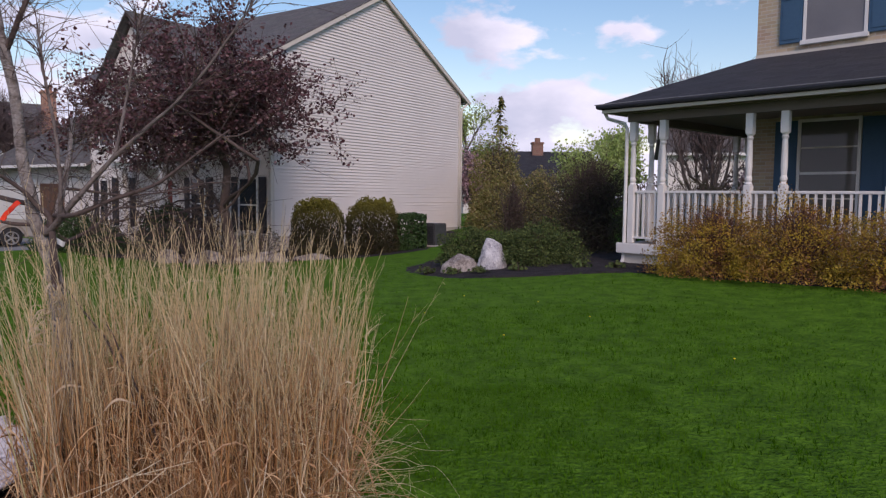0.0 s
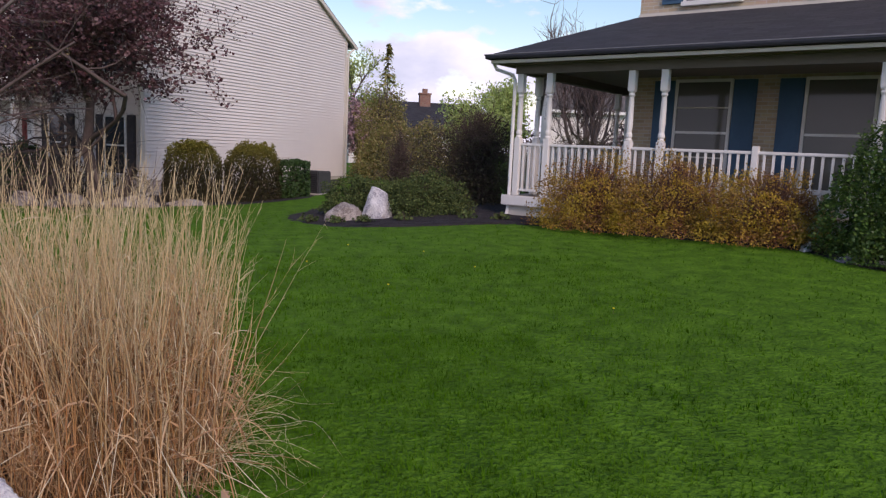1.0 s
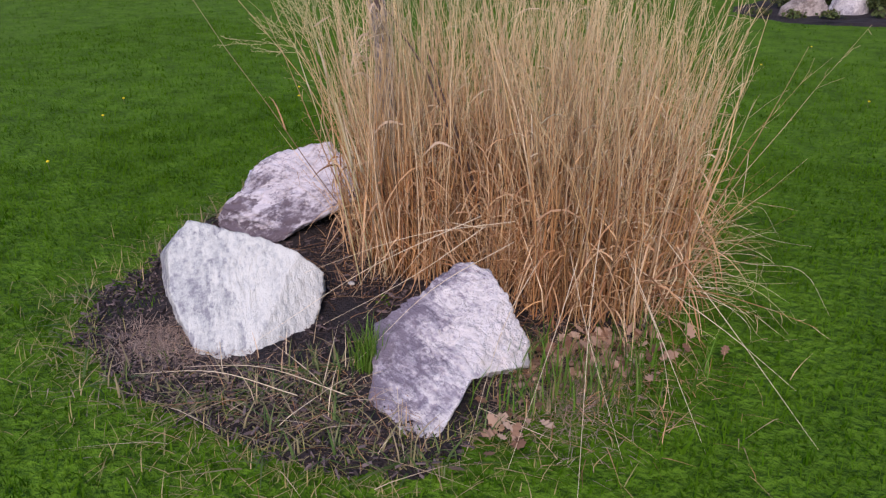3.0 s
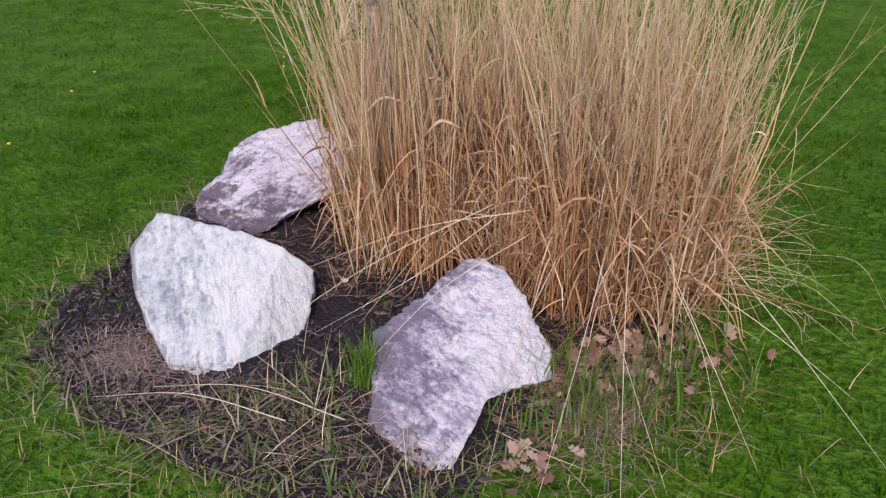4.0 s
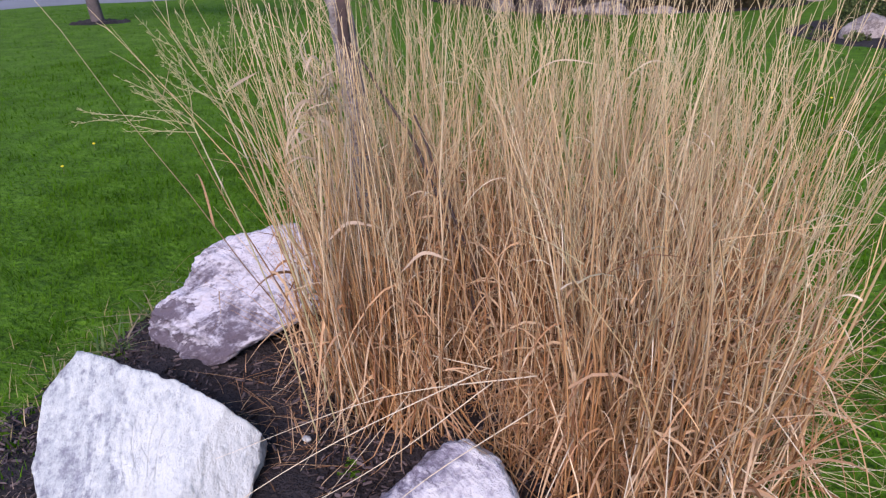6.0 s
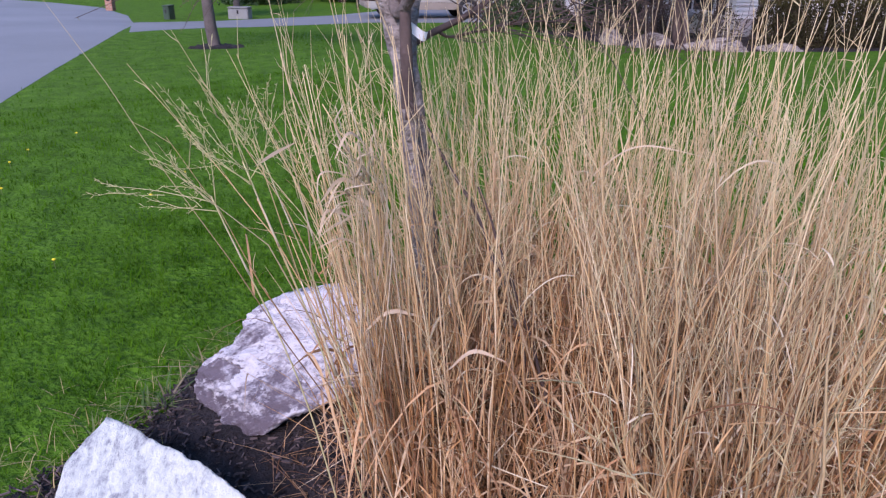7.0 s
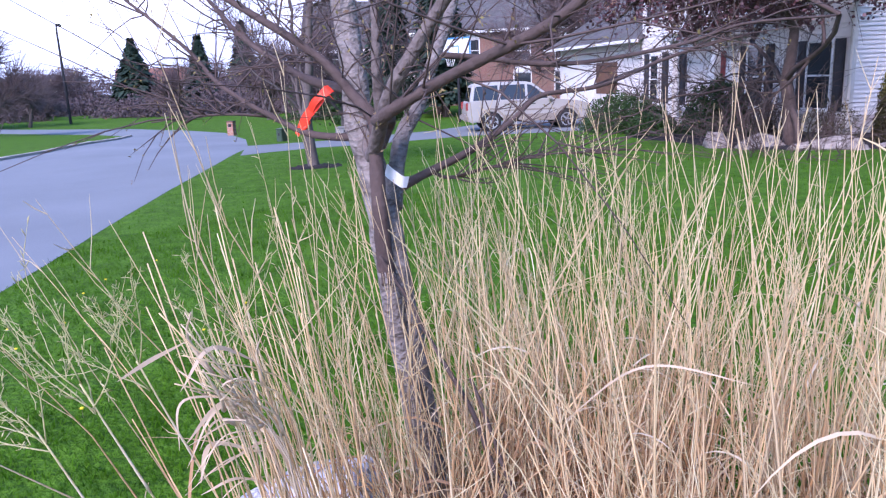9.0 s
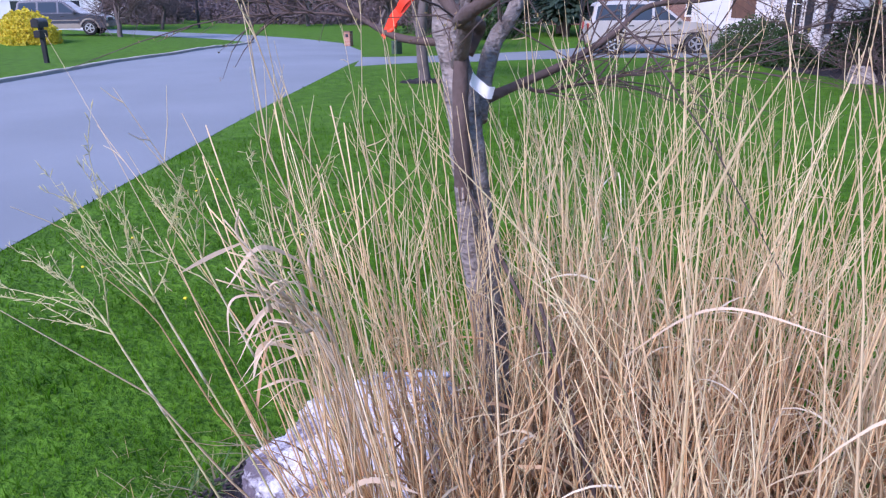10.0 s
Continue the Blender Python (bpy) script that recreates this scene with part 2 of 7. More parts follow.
def slab(bm, corners, thick):
    """A flat plate: corners on top, drawn out downwards."""
    top = [bm.verts.new(c) for c in corners]
    low = [bm.verts.new((c[0], c[1], c[2] - thick)) for c in corners]
    bm.faces.new(top)
    bm.faces.new(low[::-1])
    for i in range(len(top)):
        j = (i + 1) % len(top)
        bm.faces.new((top[j], top[i], low[i], low[j]))


def smooth01(t):
    t = np.clip(t, 0, 1)
    return t * t * (3 - 2 * t)


def ground_z(x, y):
    """The lay of the land: level at the bed, up to the porch, down to the street and the swale between the houses."""
    return (0.352 * np.tanh((x + 1.5) / 22) + 0.132 * np.tanh((y - 2.5) / 22) - 0.3 * smooth01((y - 11) / 8) * smooth01((1 - x) / 4)
            + 0.13 * smooth01((x + 1) / 4) * smooth01((y - 8) / 5) + 0.12 * smooth01((x - 3.8) / 2.5) * smooth01((y - 6) / 3.5))


def on_ground(x, y, lift=0.0):
    return (x, y, float(ground_z(x, y)) + lift)

# ---- materials ----
M_LAWN = mat("lawn_soil_green", (0.028, 0.083, 0.006), (0.086, 0.205, 0.015), 4.5, 24, 0.95, 1.0, spread=0.34, dist=0.05, spec=0.1)
M_ASPHALT = mat("asphalt", (0.150, 0.166, 0.178), (0.215, 0.234, 0.248), 0.35, 160, 0.85, 0.5, spread=0.4, dist=0.004)
M_DRIVE = mat("driveway_asphalt", (0.145, 0.157, 0.168), (0.205, 0.22, 0.235), 0.6, 150, 0.85, 0.3, spread=0.5, dist=0.004)
M_MULCH = mat("mulch", (0.008, 0.007, 0.008), (0.044, 0.036, 0.039), 5, 70, 0.95, 1.0, spread=0.45, dist=0.03)
M_SIDING = mat("cream_siding", (0.61, 0.57, 0.535), (0.69, 0.65, 0.61), 0.7, 30, 0.55, 0.05, spread=0.6)
M_TRIM = mat("white_trim", (0.60, 0.59, 0.57), (0.70, 0.69, 0.67), 2, 40, 0.5, 0.05, spread=0.6)
M_TRIM_TAN = mat("cream_trim", (0.50, 0.46, 0.40), (0.60, 0.56, 0.49), 2, 40, 0.6, 0.05, spread=0.6)
M_CEIL = mat("porch_ceiling", (0.14, 0.115, 0.09), (0.19, 0.16, 0.125), 2, 40, 0.7, 0.05, spread=0.6)
M_DECK = mat("deck_boards", (0.28, 0.26, 0.24), (0.38, 0.35, 0.32), 2, 30, 0.7, 0.2)
M_BRICK = brick_mat("tan_brick", (0.42, 0.31, 0.21), (0.52, 0.41, 0.29), (0.50, 0.45, 0.38), 0.21, 0.072, 0.009, turn=(-90, 0, 0))
M_BRICK_RED = brick_mat("red_brick", (0.34, 0.13, 0.08), (0.42, 0.18, 0.11), (0.42, 0.36, 0.31), 0.21, 0.072, 0.009, turn=(-90, 0, 0))
M_BRICK_DARK = brick_mat("dark_brick", (0.13, 0.07, 0.05), (0.18, 0.095, 0.07), (0.2, 0.16, 0.14), 0.21, 0.072, 0.009, turn=(-90, 0, 0))
M_STONE_FACE = brick_mat("gray_brick", (0.40, 0.36, 0.33), (0.50, 0.46, 0.42), (0.50, 0.47, 0.44), 0.21, 0.072, 0.009, turn=(-90, 0, 0))
M_SHINGLE = brick_mat("dark_shingles", (0.017, 0.017, 0.022), (0.034, 0.033, 0.039), (0.010, 0.010, 0.012), 0.32, 0.14, 0.006, 0.9, 0.6)
M_SHINGLE_GREY = brick_mat("grey_shingles", (0.085, 0.078, 0.075), (0.13, 0.12, 0.115), (0.05, 0.048, 0.048), 0.32, 0.14, 0.006, 0.9, 0.5)
M_SHUTTER = mat("blue_shutter", (0.030, 0.085, 0.15), (0.042, 0.11, 0.185), 2, 30, 0.55, 0.1)
M_SHUTTER_BLACK = mat("black_shutter", (0.014, 0.014, 0.018), (0.03, 0.03, 0.035), 2, 30, 0.5, 0.1)
M_GLASS = glass_mat("window_glass")
# grey tint for the curtains, with the panes' reflection put into it too
M_GLASS_CURTAIN = glass_mat("curtained_glass", (0.12, 0.115, 0.105), 0.06, 0.35)
M_GUTTER = mat("weathered_gutter", (0.022, 0.023, 0.032), (0.042, 0.043, 0.055), 2, 40, 0.5, 0.05, spread=0.6)
M_BEAM = mat("brown_beam", (0.10, 0.084, 0.066), (0.14, 0.12, 0.095), 2, 40, 0.6, 0.05, spread=0.6)
M_SHADE = mat("window_blind", (0.24, 0.23, 0.23), (0.32, 0.31, 0.31), 2, 20, 0.8, 0.05)
M_SCREEN = mat("insect_screen", (0.14, 0.14, 0.155), (0.19, 0.19, 0.20), 1.5, 90, 0.6, 0.1)
M_DOOR_RED = mat("red_door", (0.24, 0.035, 0.03), (0.32, 0.05, 0.04), 2, 30, 0.4, 0.05)
M_BARK = mat("grey_bark", (0.11, 0.088, 0.078), (0.34, 0.30, 0.275), 14, 60, 0.9, 1.0, spread=0.30, dist=0.02, shift=(1.0, 1.0, 1.7))
M_BARK_MID = mat("brown_grey_bark", (0.075, 0.058, 0.052), (0.20, 0.165, 0.15), 11, 60, 0.9, 0.9, spread=0.35, dist=0.012)
M_BARK_DARK = mat("dark_bark", (0.050, 0.034, 0.030), (0.12, 0.085, 0.075), 10, 60, 0.85, 0.7, spread=0.5, dist=0.008)
M_BARK_FAR = mat("far_bark", (0.075, 0.060, 0.056), (0.145, 0.120, 0.112), 4, 30, 0.9, 0.4)
M_TWIG = leaf_mat("bare_twigs", [(0.085, 0.060, 0.058), (0.15, 0.11, 0.105), (0.12, 0.085, 0.09)], 0.8, 0.0)

# ---- ground, road, beds ----
def inside(x, y, poly):
    """Which points lie inside a polygon."""
    x, y = np.asarray(x, float), np.asarray(y, float)
    hit = np.zeros(x.shape, bool)
    for (x0, y0), (x1, y1) in zip(poly, poly[1:] + poly[:1]):
        cross = (y0 > y) != (y1 > y)
        with np.errstate(divide="ignore", invalid="ignore"):
            hit ^= cross & (x < (x1 - x0) * (y - y0) / (y1 - y0) + x0)
    return hit


def curve_round(poly, times=2):
    """Rounds a polygon's corners by cutting them."""
    for _ in range(times):
        poly = [q for (a, b), (c, d) in zip(poly, poly[1:] + poly[:1]) for q in ((0.75 * a + 0.25 * c, 0.75 * b + 0.25 * d), (0.25 * a + 0.75 * c, 0.25 * b + 0.75 * d))]
    return poly


def sheet(name, poly, material, lift, step, label, rough_up=0.0, mound=None):
    """A sheet that lies on the land inside a polygon."""
    bm = bmesh.new()
    vs = [bm.verts.new((x, y, 0)) for x, y in poly]
    for tri in tessellate_polygon([[Vector((x, y, 0)) for x, y in poly]]):
        bm.faces.new([vs[i] for i in tri])
    for _ in range(9):
        long = [e for e in bm.edges if e.calc_length() > step]
        if not long:
            break
        bmesh.ops.subdivide_edges(bm, edges=long, cuts=1)
        bm.normal_update()
        bmesh.ops.triangulate(bm, faces=bm.faces[:])
    edge = {v for e in bm.edges if e.is_boundary for v in e.verts}
    for v in bm.verts:
        v.co.z = float(ground_z(v.co.x, v.co.y)) + lift
        if v not in edge:
            v.co.z += rough_up * (noise.noise(v.co * 6) * 0.7 + noise.noise(v.co * 19) * 0.5)
            if mound:
                v.co.z += mound[3] * max(0.0, 1 - ((v.co.x - mound[0]) ** 2 + (v.co.y - mound[1]) ** 2) / mound[2] ** 2)
        else:
            v.co.z -= lift + 0.02 if rough_up else lift - 0.004
    bm.normal_update()
    for f in bm.faces:
        if f.normal.z < 0:
            f.normal_flip()
    ob = part(name, bm, material, None, label, smooth=True)
    return tagged(ob, label, name, kind="structure")


def spaced(reach, fine, near):
    s = [0.0]
    while s[-1] < reach:
        s.append(s[-1] + (fine if s[-1] < near else fine * (s[-1] / near) ** 1.6))
    return np.array([-q for q in s[:0:-1]] + s)


ROAD = [(-31.2, 20.2), (-36, 20.8), (-42.4, 20.6), (-53, 18.0), (-90, 8), (-90, 5), (-45.3, 15.0), (-39, 17.2), (-34.5, 17.2), (-31.1, 15.0), (-25.4, 10.4),
        (-23.6, 8.1), (-20.6, 5.6), (-15, 0.6), (-8, -6), (0, -14), (30, -42), (38, -34), (12, -13.8), (4, -6.6), (-1, -2), (-4, 0.9), (-5.98, 2.72), (-8.3, 4.6),
        (-10.0, 5.95), (-12.3, 7.85), (-16.1, 11.1), (-20.3, 14.5), (-26, 18.0)]
DRIVE = [(-21.6, 15.3), (-21.9, 17.3), (-21.3, 20), (-20.6, 23), (-21.8, 32.4), (-15.9, 28.6), (-13.8, 24.2), (-15.4, 22.6), (-17.2, 21.2), (-18.3, 18.6), (-18.5, 15.8), (-17.2, 12.3)]
BED = curve_round([(-2.74, 2.99), (-2.69, 2.66), (-2.70, 2.33), (-2.56, 2.08), (-2.32, 1.90), (-2.05, 1.82), (-1.75, 1.74), (-1.5, 1.76), (-1.28, 1.72), (-1.02, 1.78), (-0.86, 1.97),
                   (-0.76, 2.2), (-0.64, 2.5), (-0.52, 2.75), (-0.46, 3.1), (-0.5, 3.6), (-0.8, 4.2), (-1.4, 4.5), (-2.1, 4.3), (-2.6, 3.8), (-2.8, 3.35)], 2)
# a ragged edge, where the turf has crept in
BED = [(x + 0.035 * math.sin(i * 2.3) + 0.025 * math.sin(i * 5.1 + 1), y + 0.03 * math.sin(i * 3.1 + 2) + 0.025 * math.sin(i * 4.3)) for i, (x, y) in enumerate(BED)]
HOUSE_BED = curve_round([(-1.1, 14.4), (-0.4, 13.0), (0.1, 12.6), (1.05, 12.4), (2.05, 12.4), (2.95, 12.6), (3.6, 12.35), (4.3, 11.6), (5.0, 10.8), (5.65, 10.2), (6.3, 9.75), (6.6, 9.3), (6.55, 8.7), (6.85, 8.0),
                         (8.2, 7.6), (10.5, 6.8), (14, 8), (12, 12), (7, 17), (4, 19), (0.5, 18.8), (-1.2, 16)], 1)
NEIGHBOUR_BED = curve_round([(-3.2, 20.2), (-5.2, 18.8), (-7.6, 18.9), (-9.3, 20.3), (-10.9, 21.0), (-12.6, 23.2), (-13.8, 26), (-13.4, 28.0), (-6.2, 23.4), (-1.2, 31), (0.4, 30), (-0.4, 21.4), (-1.6, 20.8)], 1)

gx, gy = spaced(600, 0.7, 30), spaced(600, 0.7, 30)
XX, YY = np.meshgrid(gx - 4, gy + 8, indexing="ij")
ZZ = ground_z(XX, YY)
nx, ny = XX.shape
ii = (np.arange(nx - 1)[:, None] * ny + np.arange(ny - 1)[None]).ravel()
me = soup("ground", np.stack([XX, YY, ZZ], -1).reshape(1, -1, 3), np.stack([ii, ii + ny, ii + ny + 1, ii + 1], -1), True)
tagged(mesh_part("ground", me, M_LAWN), "mown green suburban lawn sloping to the street", "lawn", kind="structure")

sheet("road", ROAD, M_ASPHALT, 0.022, 1.5, "pale grey worn asphalt residential street")
sheet("driveway", DRIVE, M_DRIVE, 0.03, 1.5, "grey asphalt driveway of the neighbouring house")
bed_sheet = sheet("mulch_bed", BED, M_MULCH, 0.012, 0.07, "dark shredded mulch in an island bed", rough_up=0.022, mound=(-2.2, 3.45, 0.75, 0.09))
sheet("mulch_bed", HOUSE_BED, M_MULCH, 0.03, 0.4, "dark mulch bed along the porch", rough_up=0.03)
sheet("mulch_bed", NEIGHBOUR_BED, M_MULCH, 0.03, 0.5, "dark mulch bed along the neighbouring house", rough_up=0.03)


bm = bmesh.new()
KERB = [(-34.5, 17.2), (-31.1, 15.0), (-25.4, 10.4), (-23.6, 8.1), (-20.6, 5.6), (-15, 0.6), (-8, -6)]
for (x0, y0), (x1, y1) in zip(KERB, KERB[1:]):
    steps = max(1, round(math.hypot(x1 - x0, y1 - y0) / 0.9))
    dx, dy = (x1 - x0) / steps, (y1 - y0) / steps
    nx_, ny_ = -dy / math.hypot(dx, dy) * 0.09, dx / math.hypot(dx, dy) * 0.09
    for i in range(steps):
        a_, b_ = (x0 + dx * (i + 0.01), y0 + dy * (i + 0.01)), (x0 + dx * (i + 0.99), y0 + dy * (i + 0.99))
        zk = float(ground_z(a_[0], a_[1])) + 0.085 + 0.008 * math.sin(i * 2.7)
        slab(bm, [(a_[0] - nx_, a_[1] - ny_, zk), (b_[0] - nx_, b_[1] - ny_, zk), (b_[0] + nx_, b_[1] + ny_, zk), (a_[0] + nx_, a_[1] + ny_, zk)], 0.25)
bmesh.ops.recalc_face_normals(bm, faces=bm.faces[:])
tagged(part("kerb", bm, mat("kerb_stone", (0.26, 0.245, 0.21), (0.36, 0.34, 0.29), 3, 60, 0.85, 0.3)), "low grey-beige stone kerb along the street", "kerb", kind="structure")


# ---- own house with the porch ----
def window(parent, x0, x1, y, z0, z1, frame_mat, pane_mat, name="window", low_mat=None, rail=0.5, trim=0.06, depth=0.05, blind=None, sash=True):
    """A sash window whose face looks to -y of its house."""
    w = part(name, new_box(x0 - trim, x1 + trim, y - depth * 0.3, y + 0.10, z0 - trim, z1 + trim), M_SHADE if blind else M_GLASS, parent)
    for n_, a in (("frame", (x0 - trim, x0, z0 - trim, z1 + trim)), ("frame", (x1, x1 + trim, z0 - trim, z1 + trim)), ("frame", (x0, x1, z1, z1 + trim))):
        part(n_, new_box(a[0], a[1], y - depth, y + 0.02, a[2], a[3], 0.006), frame_mat, w)
    part("sill", new_box(x0 - trim - 0.03, x1 + trim + 0.03, y - depth - 0.04, y + 0.02, z0 - trim - 0.03, z0, 0.008), frame_mat, w)
    zr = z0 + (z1 - z0) * rail
    if sash:
        part("sash_rail", new_box(x0, x1, y - depth * 0.75, y + 0.02, zr - 0.025, zr + 0.025, 0.005), frame_mat, w)
    part("pane", new_box(x0, x1, y - depth * 0.45, y - depth * 0.35, zr, z1), pane_mat, w)
    part("pane", new_box(x0, x1, y - depth * 0.62, y - depth * 0.52, z0, zr), low_mat or pane_mat, w)
    return w


def shutter(parent, x0, x1, y, z0, z1, material):
    bm = new_box(x0, x1, y - 0.04, y, z0, z1, 0.006)
    f, zm = 0.05, z0 + (z1 - z0) * 0.45
    for a, b in ((z0 + f, zm - f / 2), (zm + f / 2, z1 - f)):
        box(bm, x0 + f, x1 - f, y - 0.052, y - 0.038, a + 0.02, b - 0.02, 0.006)
    return part("shutter", bm, material, parent)


PORCH_RZ = -45.6
house = thing("house", "tan brick house with a white wraparound porch", "house", (3.44, 14.16, 0.24), PORCH_RZ)
Z0 = 0.15
DK, CE, EV = 0.60 - Z0, 3.10 - Z0, 3.16 - Z0
part("wall", new_box(1.3, 13, 2.5, 2.8, -0.4, 7.2 - Z0), M_BRICK, house, "tan brick front wall")
part("wall", new_box(1.3, 1.6, 2.8, 12, -0.4, 7.2 - Z0), brick_mat("tan_brick_side", (0.42, 0.31, 0.21), (0.52, 0.41, 0.29), (0.50, 0.45, 0.38), 0.21, 0.072, 0.009, turn=(-90, 90, 0)), house, "tan brick side wall")
part("wall", new_box(12.7, 13, 2.8, 12, -0.4, 7.2 - Z0), M_BRICK, house)
part("wall", new_box(1.3, 13, 11.7, 12, -0.4, 7.2 - Z0), M_BRICK, house)
bm = bmesh.new()
prism(bm, [(2.1, 7.2 - Z0), (12.4, 7.2 - Z0), (12.4, 7.25 - Z0), (7, 9.6 - Z0), (2.1, 7.25 - Z0)], 2.1, 12.4)
part("roof", bm, M_SHINGLE, house)
bm = new_box(-0.12, 13, -0.12, 2.5, DK - 0.05, DK)
box(bm, -0.12, 1.3, 2.5, 11, DK - 0.05, DK)
part("deck", bm, M_DECK, house)
bm = new_box(-0.16, 13, -0.16, -0.12, DK - 0.2, DK - 0.003, 0.01)
box(bm, -0.16, -0.12, -0.12, 11, DK - 0.2, DK - 0.003, 0.01)
part("skirt_board", bm, M_TRIM, house)
bm = new_box(-0.08, 13, -0.08, 0.08, -0.5, DK - 0.2)
box(bm, -0.08, 0.08, 0.08, 11, -0.5, DK - 0.2)
part("foundation", bm, M_TRIM_TAN, house, "tan foundation under the deck")
# porch roof: front and side slopes that meet in a hip
bm = bmesh.new()
TOPZ = 4.34 - Z0
slab(bm, [(-0.42, -0.42, EV + 0.12), (13.4, -0.42, EV + 0.12), (13.4, 2.5, TOPZ), (1.3, 2.5, TOPZ)], 0.05)
slab(bm, [(-0.42, -0.42, EV + 0.12), (1.3, 2.5, TOPZ), (1.3, 11.4, TOPZ), (-0.42, 11.4, EV + 0.12)], 0.05)
part("porch_roof", bm, M_SHINGLE, house, "dark asphalt shingle porch roof")
bm = new_box(-0.2, 13.2, -0.2, 2.5, CE, CE + 0.03)
box(bm, -0.2, 1.3, 2.5, 11.2, CE, CE + 0.03)
part("porch_ceiling", bm, M_CEIL, house)
bm = new_box(-0.40, 13.3, -0.40, -0.36, EV - 0.05, EV + 0.01)
box(bm, -0.40, -0.36, -0.36, 11.3, EV - 0.05, EV + 0.01)
part("fascia", bm, M_TRIM_TAN, house, "cream fascia board")
bm = new_box(-0.36, 13.3, -0.36, -0.1, EV - 0.04, EV - 0.02)
box(bm, -0.36, -0.1, -0.1, 11.3, EV - 0.04, EV - 0.02)
part("soffit", bm, M_CEIL, house)
bm = bmesh.new()
for pts in ([(-0.46, -0.46, EV + 0.07), (13.4, -0.46, EV + 0.07)], [(-0.46, -0.46, EV + 0.07), (-0.46, 11.4, EV + 0.07)]):
    tube(bm, pts, [0.05, 0.05], 8)
gut = part("gutter", bm, M_GUTTER, house, "dark weathered gutter with a grey lip")
bm = bmesh.new()
for pts in ([(-0.50, -0.50, EV + 0.105), (13.4, -0.50, EV + 0.105)], [(-0.50, -0.50, EV + 0.105), (-0.50, 11.4, EV + 0.105)]):
    tube(bm, pts, [0.011, 0.011], 6)
part("gutter_lip", bm, M_SCREEN, gut)
bm = new_box(-0.02, 13, -0.08, 0.08, CE - 0.16, CE)
box(bm, -0.0, 0.16, 0.08, 11, CE - 0.16, CE)
part("porch_beam", bm, M_BEAM, house)
bm = bmesh.new()
tube(bm, [(-0.42, -0.3, EV), (-0.38, -0.22, EV - 0.14), (-0.1, -0.06, EV - 0.24), (-0.04, -0.06, EV - 0.34), (-0.04, -0.06, 0.2), (-0.07, -0.14, -0.1)], [0.036] * 6, 8)
part("downspout", bm, M_TRIM, house, "white downspout at the porch corner")


def porch_post(u, v):
    """A turned post: square foot and head, slim round shaft with rings."""
    bm = new_box(u - 0.065, u + 0.065, v - 0.065, v + 0.065, DK, DK + 1.12, 0.01)
    box(bm, u - 0.065, u + 0.065, v - 0.065, v + 0.065, CE - 0.52, CE - 0.1, 0.01)
    z, h = DK + 1.12, CE - 0.52 - DK - 1.12
    lathe(bm, [(0.06, z), (0.066, z + 0.02), (0.045, z + 0.05), (0.06, z + 0.08), (0.06, z + 0.12), (0.045, z + 0.16), (0.055, z + 0.3), (0.048, z + h - 0.2), (0.04, z + h - 0.1),
               (0.06, z + h - 0.06), (0.045, z + h - 0.03), (0.06, z + h)], 12, (u, v))
    return part("post", bm, M_TRIM, house, smooth=False)


for u, v in ((0.08, 0), (0.72, 0), (2.36, 0), (2.95, 0), (6.2, 0), (8.9, 0), (11.5, 0), (0.08, 0.66), (0.08, 4.4), (0.08, 5.0), (0.08, 8.6)):
    porch_post(u, v)
part("post", new_box(4.47, 4.57, -0.05, 0.05, DK, DK + 1.10, 0.008), M_TRIM, house, "short square rail post")
RT = 1.62 - Z0
bal = new_box(-0.018, 0.018, -0.018, 0.018, DK + 0.12, RT - 0.04)
bal_me = bpy.data.meshes.new("baluster")
bal.to_mesh(bal_me)
bal.free()
bal_me.materials.append(M_TRIM)
for (u0, v0), (u1, v1) in (((0.08, 0), (0.72, 0)), ((0.72, 0), (2.36, 0)), ((2.36, 0), (2.95, 0)), ((2.95, 0), (4.52, 0)), ((4.52, 0), (6.2, 0)), ((6.2, 0), (8.9, 0)),
                           ((0.08, 0), (0.08, 0.66)), ((0.08, 0.66), (0.08, 4.4)), ((0.08, 5.0), (0.08, 8.6))):
    e = 0.03
    bm = new_box(min(u0, u1) - (0 if u0 != u1 else e), max(u0, u1) + (0 if u0 != u1 else e), min(v0, v1) - (0 if v0 != v1 else e), max(v0, v1) + (0 if v0 != v1 else e), RT - 0.05, RT, 0.008)
    rail_ob = part("railing", bm, M_TRIM, house, "white wooden railing")
    part("lower_rail", new_box(min(u0, u1) - (0 if u0 != u1 else e), max(u0, u1) + (0 if u0 != u1 else e), min(v0, v1) - (0 if v0 != v1 else e), max(v0, v1) + (0 if v0 != v1 else e), DK + 0.09, DK + 0.13), M_TRIM, rail_ob)
    length = math.hypot(u1 - u0, v1 - v0)
    count = max(2, round(length / 0.135))
    for i in range(1, count):
        b = new("baluster", bal_me)
        b.parent = rail_ob
        b.location = (u0 + (u1 - u0) * i / count, v0 + (v1 - v0) * i / count, 0)
